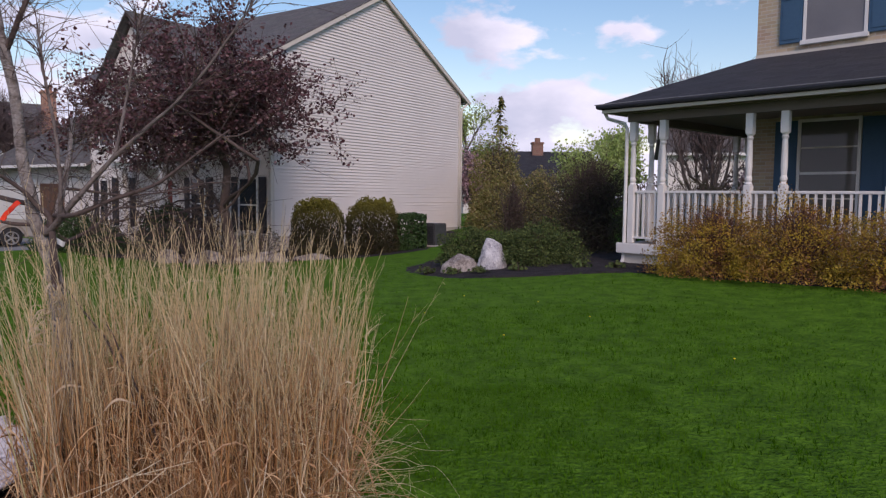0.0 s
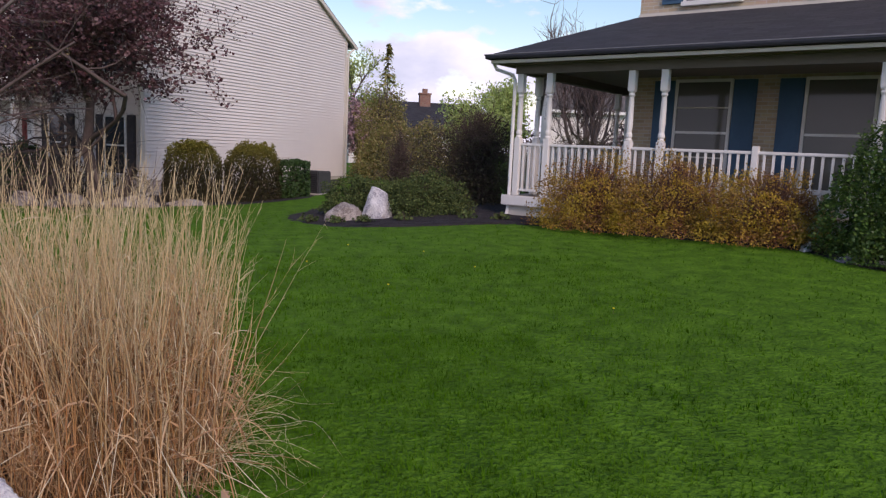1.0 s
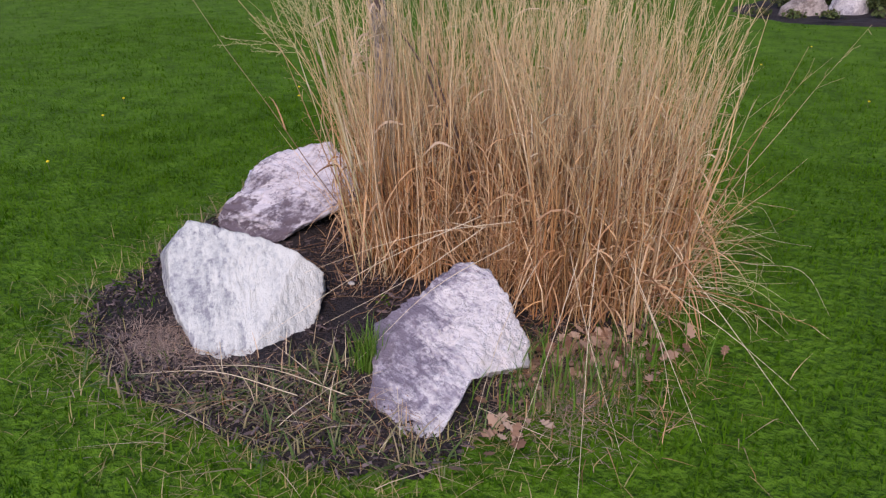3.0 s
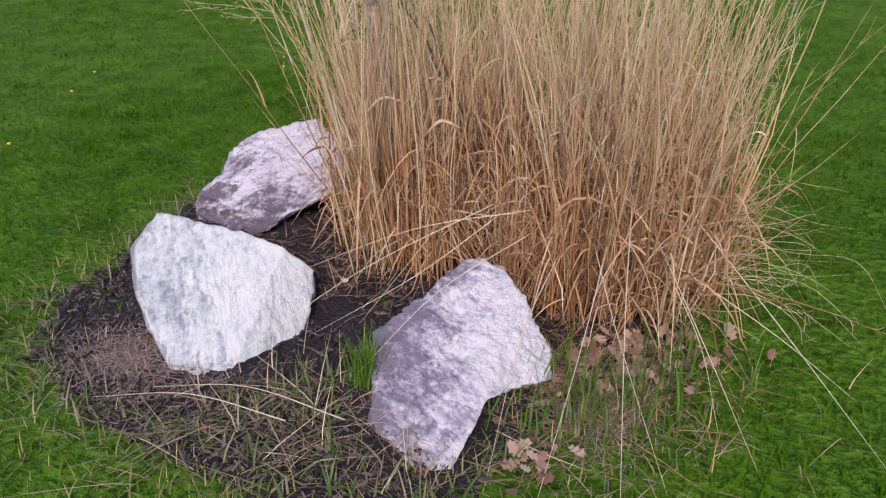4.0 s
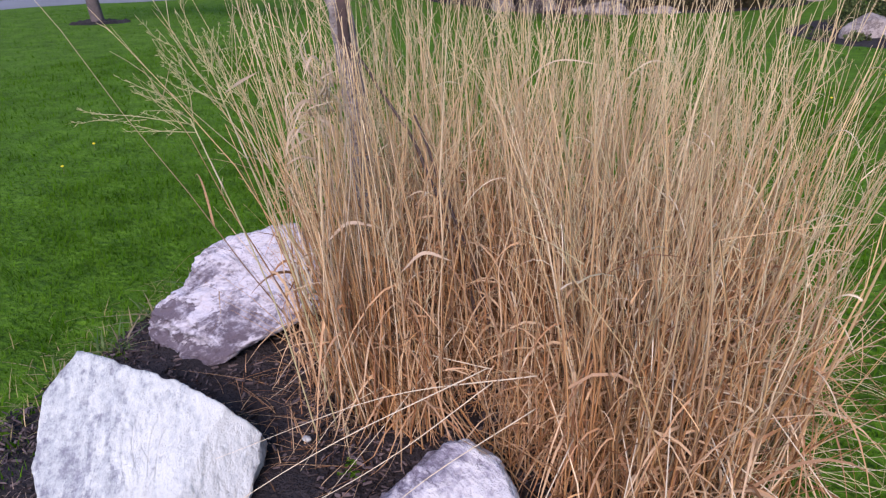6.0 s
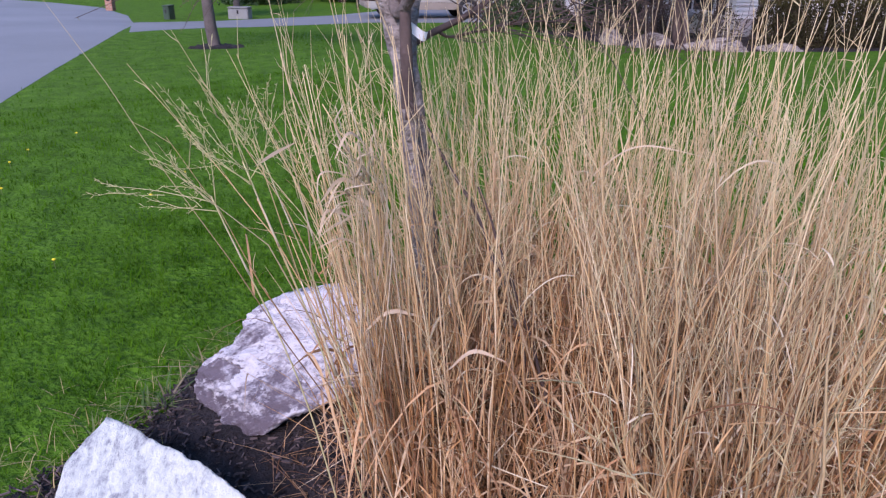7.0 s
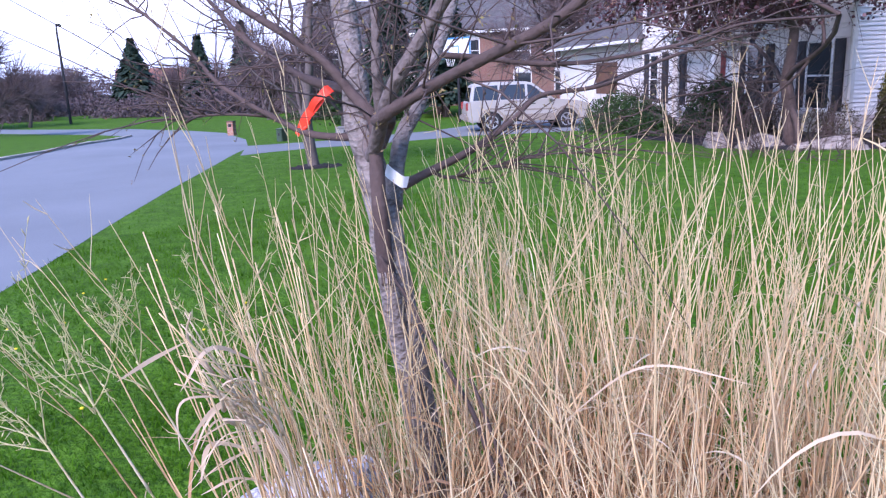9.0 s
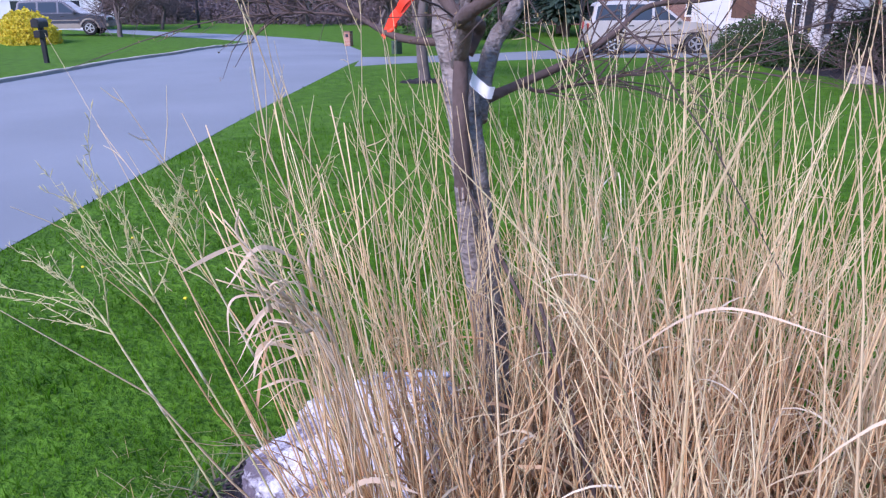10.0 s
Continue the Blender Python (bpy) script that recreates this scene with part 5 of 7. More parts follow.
# stalks that fell forward over the boulders and the mulch
for a, b in (((-1.13, 2.78, 0.45), (-1.72, 2.14, 0.10)), ((-1.12, 2.80, 0.40), (-1.55, 2.30, 0.12)), ((-1.02, 2.85, 0.42), (-1.66, 2.36, 0.28)), ((-1.2, 3.0, 0.30), (-1.9, 2.95, 0.22)),
             ((-0.75, 2.88, 0.42), (-0.72, 1.98, 0.02)), ((-0.80, 2.85, 0.35), (-0.42, 2.15, 0.02)), ((-0.62, 2.9, 0.40), (-0.20, 2.30, 0.02)), ((-0.55, 2.9, 0.3), (0.05, 2.75, 0.03)),
             ((-0.9, 2.8, 0.3), (-0.86, 2.0, 0.02)), ((-0.7, 2.9, 0.5), (-0.5, 1.92, 0.02)), ((-1.0, 2.8, 0.36), (-1.35, 2.2, 0.08)), ((-0.5, 3.0, 0.42), (0.12, 2.45, 0.02)),
             ((-1.35, 3.1, 0.35), (-1.5, 2.5, 0.05)), ((-1.5, 3.1, 0.3), (-1.9, 2.82, 0.08)), ((-1.45, 3.05, 0.2), (-1.62, 2.62, 0.06)), ((-0.6, 2.95, 0.3), (-0.32, 2.45, 0.02)),
             ((-1.45, 1.98, 0.05), (-2.05, 1.86, 0.03)), ((-1.3, 2.05, 0.05), (-1.9, 1.95, 0.05)), ((-0.62, 1.85, 0.02), (-0.35, 1.72, 0.015)), ((-0.9, 2.2, 0.03), (-0.62, 2.16, 0.02))):
    m = [(a[j] + b[j]) / 2 + rg.normal(0, 0.025) for j in range(3)]
    m[2] = abs(m[2]) + 0.03
    lone_stem("fallen_stem", [a, m, b], 0.0019, M_STRAW, grass, G0)
# loose stems that lean out over the lawn on the house side
for _ in range(52):
    b = np.array([-0.44 + rg.uniform(-0.12, 0.04), rg.uniform(2.95, 3.9), rg.uniform(0.04, 0.22)])
    d = np.array([rg.uniform(0.18, 0.5), rg.normal(-0.05, 0.16), rg.uniform(-0.02, 0.14)])
    lone_stem("leaning_stem", [b, b + d * 0.5 + [0, 0, rg.uniform(0.0, 0.06)], b + d * 0.8 + rg.normal(0, 0.03, 3), np.maximum(b + d + rg.normal(0, 0.07, 3), [-9, -9, 0.02])], 0.0012, M_GREENSTRAW if rg.random() < 0.6 else M_STRAW, grass, G0, 4)
# bent stems with open seed heads on the street side
VIEW_R, VIEW_UP = np.array([0.83, 0.56, 0.0]), np.array([0.0, 0.0, 1.0])
for b, tip, fan in (((-1.67, 2.78, 0.03), (-1.743, 2.507, 1.075), ((-0.75, 0.35), (-0.5, 0.65), (0.12, 0.95), (-1.25, 0.25), (-0.9, 0.1))), ((-1.66, 2.86, 0.03), (-1.703, 2.559, 1.14), ((-0.55, 1.1), (0.05, 1.0), (-0.6, 0.6), (-0.3, 1.3), (-0.95, 0.7), (0.2, 0.8))),
                    ((-1.70, 2.95, 0.03), (-1.775, 2.67, 1.12), ((-0.5, 0.7), (-0.3, 0.9), (0.05, 0.9), (0.3, 0.8), (-0.7, 0.4))), ((-1.62, 2.95, 0.03), (-1.69, 2.76, 1.13), ((-0.4, 0.8), (0.1, 0.9), (-0.15, 0.6), (0.35, 0.9))),
                    ((-1.80, 3.0, 0.03), (-1.86, 2.84, 1.02), ((-0.4, 0.6), (0.2, 0.7), (-0.1, 0.9)))):
    b, tip = np.array(b), np.array(tip)
    bow = spline([b, (b + tip) / 2 + [0.0, 0.03, 0.02], tip], 8)
    st = lone_stem("leaning_stem", [tuple(q) for q in bow[::2]], 0.0026, M_GREENSTRAW, grass, G0, 2, 0.45)
    axis = (tip - b) / np.linalg.norm(tip - b)
    lone_stem("leaf_sheath", [tuple(q) for q in bow[-4:]], 0.0024, M_STRAW, st, G0, 3, 0.75)
    for fr, fu in fan:
        o = tip - axis * rg.uniform(0.0, 0.06)
        d = (VIEW_R * (fr + rg.normal(0, 0.12)) + VIEW_UP * fu) * 0.16 + rg.normal(0, 0.02, 3)
        seed_branch(st, o, d, rg)
# a bundle of bleached stems at the street end
for _ in range(42):
    b = np.array([rg.normal(-1.57, 0.04), rg.normal(2.96, 0.04), 0.02])
    tip = b + [rg.normal(-0.01, 0.055), rg.normal(-0.20, 0.055), rg.uniform(0.7, 1.36)]
    lone_stem("stem", [b, (b + tip) / 2 + rg.normal(0, 0.02, 3), tip], 0.0026, M_STEM_ONE, grass, G0, 4, 0.75)
# sheaves in brown sheaths that lean out towards the street
for bx_, by_, ox_, oy_ in ((-1.72, 3.04, -0.08, -0.20), (-1.66, 2.96, -0.04, -0.24)):
    for _ in range(5):
        b = np.array([rg.normal(bx_, 0.035), rg.normal(by_, 0.035), 0.02])
        tip = b + [rg.normal(ox_, 0.07), rg.normal(oy_, 0.07), rg.uniform(0.8, 1.32)]
        st = lone_stem("stem", [b, (b + tip) / 2 + rg.normal(0, 0.014, 3), tip], 0.0026, M_GREENSTRAW if rg.random() < 0.5 else M_STEM_ONE, grass, G0, 4, 0.72)
        if rg.random() < 0.5:
            f0 = rg.uniform(0.3, 0.6)
            lone_stem("leaf_sheath", [b + (tip - b) * f0, b + (tip - b) * (f0 + 0.12) + rg.normal(0, 0.003, 3), b + (tip - b) * (f0 + 0.24) + rg.normal(0, 0.012, 3)], 0.0042, M_STRAW, st, G0, 3, 0.85)
# a thick bunch in frayed grey-tan sheaths, with the curled blades on it
for _ in range(20):
    b = np.array([rg.normal(-1.72, 0.05), rg.normal(2.98, 0.05), 0.02])
    knee = np.array([-1.545, 2.75, 1.03]) + rg.normal(0, 0.026, 3)
    tip = np.array([-1.475, 2.64, rg.uniform(1.16, 1.28)]) + rg.normal(0, 0.034, 3) * [1, 1, 0.3]
    st = lone_stem("stem", [b, (b + knee) / 2 + rg.normal(0, 0.02, 3), knee, tip], 0.0021, M_SHEATH if rg.random() < 0.45 else M_STEM_ONE, grass, G0, 4, 0.6)
    if rg.random() < 0.5:
        f0 = rg.uniform(0.0, 0.6)
        o, e = knee + (tip - knee) * f0, (tip - knee) * rg.uniform(0.25, 0.45)
        lone_stem("leaf_sheath", [o, o + e * 0.5 + rg.normal(0, 0.006, 3), o + e + rg.normal(0, 0.02, 3)], 0.0036, M_SHEATH, st, G0, 3, 0.9)
# pale curled leaf blades
def curled_leaf(a, top, b, w, rg):
    ln = np.array([tuple(q) for q in spline([a, top, b], 8)])
    ln = ln + np.outer(np.sin(np.linspace(0, 3.1, len(ln))), rg.normal(0, 0.003, 3)) - np.array(G0)
    way = np.diff(ln, axis=0, append=2 * ln[-1:] - ln[-2:-1])
    sd = np.cross(way, np.array([0.62, -0.55, 0.25]) + rg.normal(0, 0.2, 3))
    sd = sd / (np.linalg.norm(sd, axis=1, keepdims=True) + 1e-9) * w * np.sin(np.linspace(0.12, 3.08, len(ln)))[:, None]
    mesh_part("curled_leaf", ribbons("curled_leaf", ln[None], sd[None]), M_SHEATH, grass, "pale curled dead leaf")


for a, top, b, w in (((-1.507, 2.609, 1.165), (-1.519, 2.661, 1.203), (-1.534, 2.745, 1.15), 0.0030), ((-1.748, 2.626, 1.108), (-1.742, 2.675, 1.128), (-1.732, 2.735, 1.143), 0.0036), ((-1.60, 2.78, 0.70), (-1.56, 2.83, 0.75), (-1.50, 2.90, 0.72), 0.005),
                     ((-1.42, 2.86, 0.62), (-1.38, 2.91, 0.67), (-1.32, 2.97, 0.63), 0.005), ((-1.16, 2.94, 1.10), (-1.07, 2.99, 1.18), (-0.95, 3.04, 1.17), 0.0016), ((-1.58, 2.74, 1.05), (-1.545, 2.765, 1.02), (-1.56, 2.80, 0.93), 0.006)):
    curled_leaf(a, top, b, w, rg)
# a comb of them, one over the other
for i in range(12):
    a = np.array([-1.575 - 0.006 * i, 2.63 + 0.005 * i, 1.085 - 0.014 * i]) + rg.normal(0, 0.011, 3)
    b = np.array([-1.55 - 0.004 * i, 2.75 + 0.004 * i, 1.092 - 0.015 * i]) + rg.normal(0, 0.013, 3)
    curled_leaf(a - [0, 0, rg.uniform(0.0, 0.035)], (a + b) / 2 + [rg.normal(0, 0.006), rg.normal(-0.006, 0.014), rg.uniform(0.012, 0.034)], b, rg.choice([0.0011, 0.0018, 0.0028, 0.0042]), rg)

# ---- litter, tufts and chips on the bed ----
M_OAK_ONE = leaf_mat("dead_oak_leaf", [(0.15, 0.078, 0.048), (0.27, 0.155, 0.095), (0.40, 0.27, 0.185), (0.20, 0.095, 0.055), (0.48, 0.35, 0.25), (0.30, 0.18, 0.115)], 0.7, 0.15, one=True)
M_CHIP_ONE = leaf_mat("wood_chip", [(0.014, 0.011, 0.011), (0.035, 0.027, 0.025), (0.065, 0.05, 0.052), (0.17, 0.13, 0.125), (0.026, 0.02, 0.022), (0.018, 0.014, 0.015)], 0.9, 0.0, one=True)
M_CHIP = leaf_mat("wood_chips", [(0.014, 0.011, 0.011), (0.035, 0.027, 0.025), (0.065, 0.05, 0.052), (0.17, 0.13, 0.125), (0.026, 0.02, 0.022), (0.018, 0.014, 0.015)], 0.9, 0.0)
M_FRESH = leaf_mat("fresh_grass", [(0.06, 0.17, 0.015), (0.09, 0.22, 0.02), (0.05, 0.13, 0.015), (0.15, 0.24, 0.05)], 0.5, 0.3)
M_MATTED = leaf_mat("matted_straw", [(0.24, 0.16, 0.12), (0.36, 0.26, 0.20), (0.12, 0.078, 0.065), (0.46, 0.36, 0.28), (0.18, 0.12, 0.095)], 0.8, 0.1)
M_TUFT = leaf_mat("green_tuft", [(0.045, 0.105, 0.02), (0.075, 0.14, 0.032), (0.13, 0.165, 0.06), (0.25, 0.215, 0.11), (0.34, 0.27, 0.16)], 0.5, 0.25)


def bed_z(x, y):
    return ground_z(x, y) + 0.022 + 0.09 * np.clip(1 - ((x + 2.2) ** 2 + (y - 3.45) ** 2) / 0.5625, 0, 1)


def scatter(n, seed, box4, poly=None, avoid=None):
    rg = np.random.default_rng(seed)
    x, y = rg.uniform(box4[0], box4[1], n), rg.uniform(box4[2], box4[3], n)
    ok = np.ones(n, bool)
    if poly:
        ok &= inside(x, y, poly)
    for q in avoid or ():
        ok &= ~inside(x, y, q)
    return x[ok], y[ok], rg


x, y, rg = scatter(27000, 61, (-3.0, -0.1, 1.65, 4.8), BED)
n = len(x)
a, tl = rg.uniform(0, 2 * np.pi, n), rg.normal(0, 0.35, n)
L_, W_ = rg.uniform(0.004, 0.018, n), rg.uniform(0.0012, 0.0036, n)
# trodden flat round the stones
beside = np.min([np.hypot(x - q[0], y - q[1]) for q in (WHITE_AT, FRONT_AT, MAUVE_AT)], axis=0) < 0.46
tl = np.where(beside, tl * 0.15, tl)
ax = np.stack([np.cos(a), np.sin(a), tl], 1)
bx = np.stack([-np.sin(a), np.cos(a), rg.normal(0, 0.4, n)], 1)
c = np.stack([x, y, bed_z(x, y) + rg.uniform(-0.012, 0.009, n) - np.where(beside, 0.010, 0.0)], 1)
up = np.array([0, 0, 1.0]) * rg.uniform(0.001, 0.0035, (n, 1))
cs = np.stack([c + sx * ax * L_[:, None] + sy * bx * W_[:, None] + sz * up for sx in (-1, 1) for sy in (-1, 1) for sz in (-1, 1)], 1)
CHIP_FACES = [(0, 1, 3, 2), (4, 6, 7, 5), (0, 4, 5, 1), (2, 3, 7, 6), (0, 2, 6, 4), (1, 5, 7, 3)]
loose = np.argsort(np.hypot(x + 1.75, y - 2.1) - 6 * L_)[:300]
for i in loose:
    mesh_part("chip", soup("chip", cs[i:i + 1], CHIP_FACES), M_CHIP_ONE, bed_sheet)
cs = np.delete(cs, loose, 0)
tagged(mesh_part("mulch_chips", soup("mulch_chips", cs, CHIP_FACES), M_CHIP), "loose dark shredded mulch chips", "mulch", kind="stuff")

# oak leaves: lobed outlines, slightly cupped
rg = np.random.default_rng(71)
n = 190
lob = np.array([(0, 0), (0.16, 0.12), (0.10, 0.26), (0.26, 0.36), (0.14, 0.50), (0.28, 0.64), (0.15, 0.76), (0.14, 0.92), (0, 1.0)])
lob = np.concatenate([lob, lob[1:-1][::-1] * [-1, 1]])
lee = rg.random(n) < 0.80
cx = np.where(lee, rg.normal(-0.60, 0.15, n), rg.normal(-0.80, 0.07, n))
cy = np.where(lee, rg.normal(2.68, 0.10, n) + (cx + 0.57) * 0.45, rg.normal(2.20, 0.16, n))
sz, an = rg.uniform(0.03, 0.07, n), rg.uniform(0, 2 * np.pi, n)
pt = lob[None] * sz[:, None, None] * np.array([1.15, 1.0])
ca, sa = np.cos(an)[:, None], np.sin(an)[:, None]
tx, ty = rg.normal(0, 0.3, (n, 1)), rg.normal(0, 0.3, (n, 1))
cup = rg.uniform(0, 10, (n, 1))
zz = bed_z(cx, cy)[:, None] + 0.012 + np.abs(pt[..., 0] * tx + pt[..., 1] * ty) + cup * pt[..., 0] ** 2
v = np.stack([cx[:, None] + pt[..., 0] * ca - pt[..., 1] * sa, cy[:, None] + pt[..., 0] * sa + pt[..., 1] * ca, zz], -1)
fa = [(i, i + 1, (16 - i - 1) % 16, (16 - i) % 16) for i in range(1, 7)]
litter = thing("leaf_litter", "brown dead oak leaves lying at the foot of the grass", "dead leaves")
for i in range(n):
    mesh_part("leaf", soup("leaf", v[i:i + 1], fa), M_OAK_ONE, litter)


def blades(name, x, y, z, seed, len0, len1, width, lean, material, label, kind="stuff", k=4, category="grass"):
    rg = np.random.default_rng(seed)
    n = len(x)
    a = rg.uniform(0, 2 * np.pi, n)
    d = np.stack([np.cos(a), np.sin(a)], 1)
    ln = rg.uniform(len0, len1, n)
    le = np.abs(rg.normal(lean, lean * 0.5, n))
    t = np.linspace(0, 1, k)
    mid = np.zeros((n, k, 3))
    mid[..., :2] = np.stack([x, y], 1)[:, None] + (d * (ln * le)[:, None])[:, None] * (t ** 1.7)[None, :, None]
    mid[..., 2] = z[:, None] + (ln * np.sqrt(np.clip(1 - 0.6 * le ** 2, 0.1, 1)))[:, None] * (t * (1 - 0.25 * t * np.minimum(le, 1.2)[:, None]))
    s = np.stack([-d[:, 1], d[:, 0], np.zeros(n)], 1) * (width * rg.uniform(0.6, 1.4, (n, 1)))
    prof = np.array([1.0, 0.95, 0.6, 0.06]) if k == 4 else np.array([1.0, 0.8, 0.08])
    ob = mesh_part(name, ribbons(name, mid, s[:, None] * prof[None, :, None]), material)
    return tagged(ob, label, category, kind=kind)


rg = np.random.default_rng(81)
x, y = np.concatenate([rg.normal(-1.345, 0.022, 110), rg.normal(-0.72, 0.16, 130), rg.normal(-0.45, 0.10, 90)]), np.concatenate([rg.normal(2.25, 0.022, 110), rg.normal(2.42, 0.10, 130), rg.normal(2.62, 0.14, 90)])
blades("grass_tuft", x, y, bed_z(x, y), 82, 0.10, 0.22, 0.0028, 0.32, M_FRESH, "fresh green grass tufts among the boulders and dead leaves", category="grass")
rg = np.random.default_rng(83)
# limp tufts that grow through the mulch, each a small sheaf
tx, ty = [], []
for cx_, cy_, n_ in ((-1.52, 2.12, 60), (-1.44, 2.22, 50), (-1.38, 2.05, 60), (-1.58, 1.98, 60), (-1.30, 1.95, 45), (-1.68, 1.90, 45), (-1.22, 1.84, 40), (-1.48, 1.84, 45), (-1.05, 1.86, 50), (-1.82, 1.82, 40), (-0.84, 2.12, 40), (-0.70, 2.30, 60),
                     (-0.92, 1.92, 45), (-0.60, 2.46, 55), (-1.36, 1.74, 40), (-2.72, 2.9, 60), (-2.76, 3.15, 60), (-2.66, 2.7, 50), (-2.7, 3.4, 50), (-2.1, 1.82, 40), (-2.5, 1.98, 30), (-2.68, 2.2, 30)):
    n_ = round(n_ * 0.62)
    tx.append(rg.normal(cx_, 0.045, n_))
    ty.append(rg.normal(cy_, 0.035, n_))
x, y = np.concatenate(tx), np.concatenate(ty)
blades("grass_tuft", x, y, bed_z(x, y) - 0.01, 84, 0.04, 0.14, 0.0034, 1.15, M_TUFT, "limp green and straw-coloured grass round the boulders", category="grass")
x, y = np.concatenate([rg.normal(-1.45, 0.28, 160), rg.normal(-1.75, 0.16, 320), rg.normal(-0.6, 0.25, 420)]), np.concatenate([rg.normal(2.0, 0.15, 160), rg.normal(2.92, 0.15, 320), rg.normal(2.55, 0.22, 420)])
blades("dead_grass", x, y, bed_z(x, y) - 0.005, 86, 0.03, 0.13, 0.0013, 1.5, M_DRYLEAF, "matted dead straw on the mulch", category="dead grass")
x, y = np.concatenate([rg.normal(-2.14, 0.12, 1400), rg.normal(-1.75, 0.3, 900), rg.normal(-0.66, 0.14, 1700)]), np.concatenate([rg.normal(2.07, 0.085, 1400), rg.normal(1.95, 0.12, 900), rg.normal(2.46, 0.17, 1700)])
blades("dead_grass", x, y, bed_z(x, y) - 0.002, 87, 0.012, 0.05, 0.0011, 1.5, M_MATTED, "finely matted pinkish-brown dead grass on the mulch", category="dead grass")
x, y = rg.normal(-1.40, 0.24, 45), rg.normal(1.98, 0.15, 45)
blades("dead_grass", x, y, bed_z(x, y), 88, 0.06, 0.22, 0.0015, 1.6, M_STRAW, "pale broken straw scattered round the boulders", category="dead grass")

# straw and thin yellow grass along the bed's edge
M_THIN = leaf_mat("thin_yellow_grass", [(0.34, 0.27, 0.11), (0.22, 0.24, 0.07), (0.42, 0.33, 0.17), (0.14, 0.19, 0.04)], 0.7, 0.2)
rg = np.random.default_rng(91)
k = rg.integers(0, len(BED), 2600)
bx_, by_ = np.array(BED)[k].T
x, y = bx_ + rg.normal(0, 0.15, 2600), by_ + rg.normal(0, 0.15, 2600)
blades("dead_grass", x, y, ground_z(x, y), 92, 0.03, 0.10, 0.0016, 1.2, M_THIN, "thin yellowing grass along the edge of the bed", category="dead grass")

# ---- lawn blades ----
# patches: uneven growth, with tuft highlights and shade between tufts put into the colour
M_BLADE = leaf_mat("lawn_blades", [(0.036, 0.120, 0.004), (0.045, 0.145, 0.005), (0.054, 0.163, 0.006), (0.040, 0.133, 0.005), (0.068, 0.172, 0.010), (0.037, 0.124, 0.004)], 0.85, 0.3, spec=0.0,
                   patch=((0.9, (0.074, 0.182, 0.010), 0.5), (3.2, (0.015, 0.068, 0.002), 0.78), (8.0, (0.080, 0.192, 0.012), 0.50), (15.0, (0.022, 0.084, 0.003), 0.22)))
BED_CORE = [(-1.62 + (px_ + 1.62) * 0.87, 3.0 + (py_ - 3.0) * 0.87) for px_, py_ in BED]
for cells, dens, l0, l1, w in (((-4.6, 1.6, 0.7, 5.6), 3400, 0.03, 0.075, 0.0017), ((-9.0, 3.6, 0.2, 9.5), 850, 0.035, 0.075, 0.0033), ((-16.0, 9.0, 1.0, 17.0), 130, 0.035, 0.07, 0.006)):
    x, y, rg = scatter(int((cells[1] - cells[0]) * (cells[3] - cells[2]) * dens), int(dens), cells, None, [ROAD, HOUSE_BED])
    wx, wy = x + 0.16 * np.sin(x * 7 + 3 * np.sin(y * 5)) * np.sin(y * 6), y + 0.14 * np.sin(y * 8 + 2 * np.sin(x * 6))
    bare = inside(wx, wy, BED_CORE) & ~((x > -0.78 + 0.12 * np.sin(y * 9)) & (rg.random(len(x)) < 0.8))
    x, y = x[~bare], y[~bare]
    # taller and thinner patches
    pz = np.sin(x * 2.1 + np.sin(y * 1.7) * 2) * np.sin(y * 2.6 + np.sin(x * 1.3) * 2)
    keep = rg.random(len(x)) < 0.8 + 0.2 * pz
    x, y = x[keep], y[keep]
    tuft = np.sin(x * 8.3 + 2 * np.sin(y * 5.1)) * np.sin(y * 9.7 + 2 * np.sin(x * 4.3))
    blades("lawn_grass", x, y, ground_z(x, y) - 0.012 + 0.007 * tuft, int(dens) + 1, l0, l1 * 0.92, w, 0.62, M_BLADE, "short green lawn grass", k=3)
# dandelions in the lawn
M_DANDELION = mat("dandelion_yellow", (0.75, 0.55, 0.02), (0.85, 0.68, 0.03), 30, 90, 0.7, 0.3)
dand = None
for x, y in ((-6.1, 3.6), (-5.6, 3.5), (-5.9, 3.9), (-6.6, 4.3), (-5.2, 3.1), (-6.9, 4.6), (-4.3, 3.4), (-4.9, 4.4), (-5.2, 4.9), (-7.2, 5.2), (-3.9, 5.6), (-4.1, 5.9), (0.6, 7.4), (1.7, 8.5), (-0.3, 8.8), (1.2, 9.6), (0.2, 10.2), (2.6, 6.3)):
    if dand is None:
        dand = thing("dandelion", "small yellow dandelion flower in the lawn", "dandelion", on_ground(x, y), group="dandelions")
        bm = bmesh.new()
        lathe(bm, [(0.003, 0.045), (0.008, 0.049), (0.011, 0.052), (0.010, 0.056), (0.004, 0.059)], 10)
        part("flower", bm, M_DANDELION, dand, smooth=True)
        bm = bmesh.new()
        tube(bm, [(0, 0, 0), (0.003, 0, 0.03), (0, 0, 0.05)], [0.002] * 3, 5)
        part("stalk", bm, M_TUFT, dand)
    else:
        copy_thing(dand, pose(*on_ground(x, y), 0, 0, rnd.uniform(0, 360)))

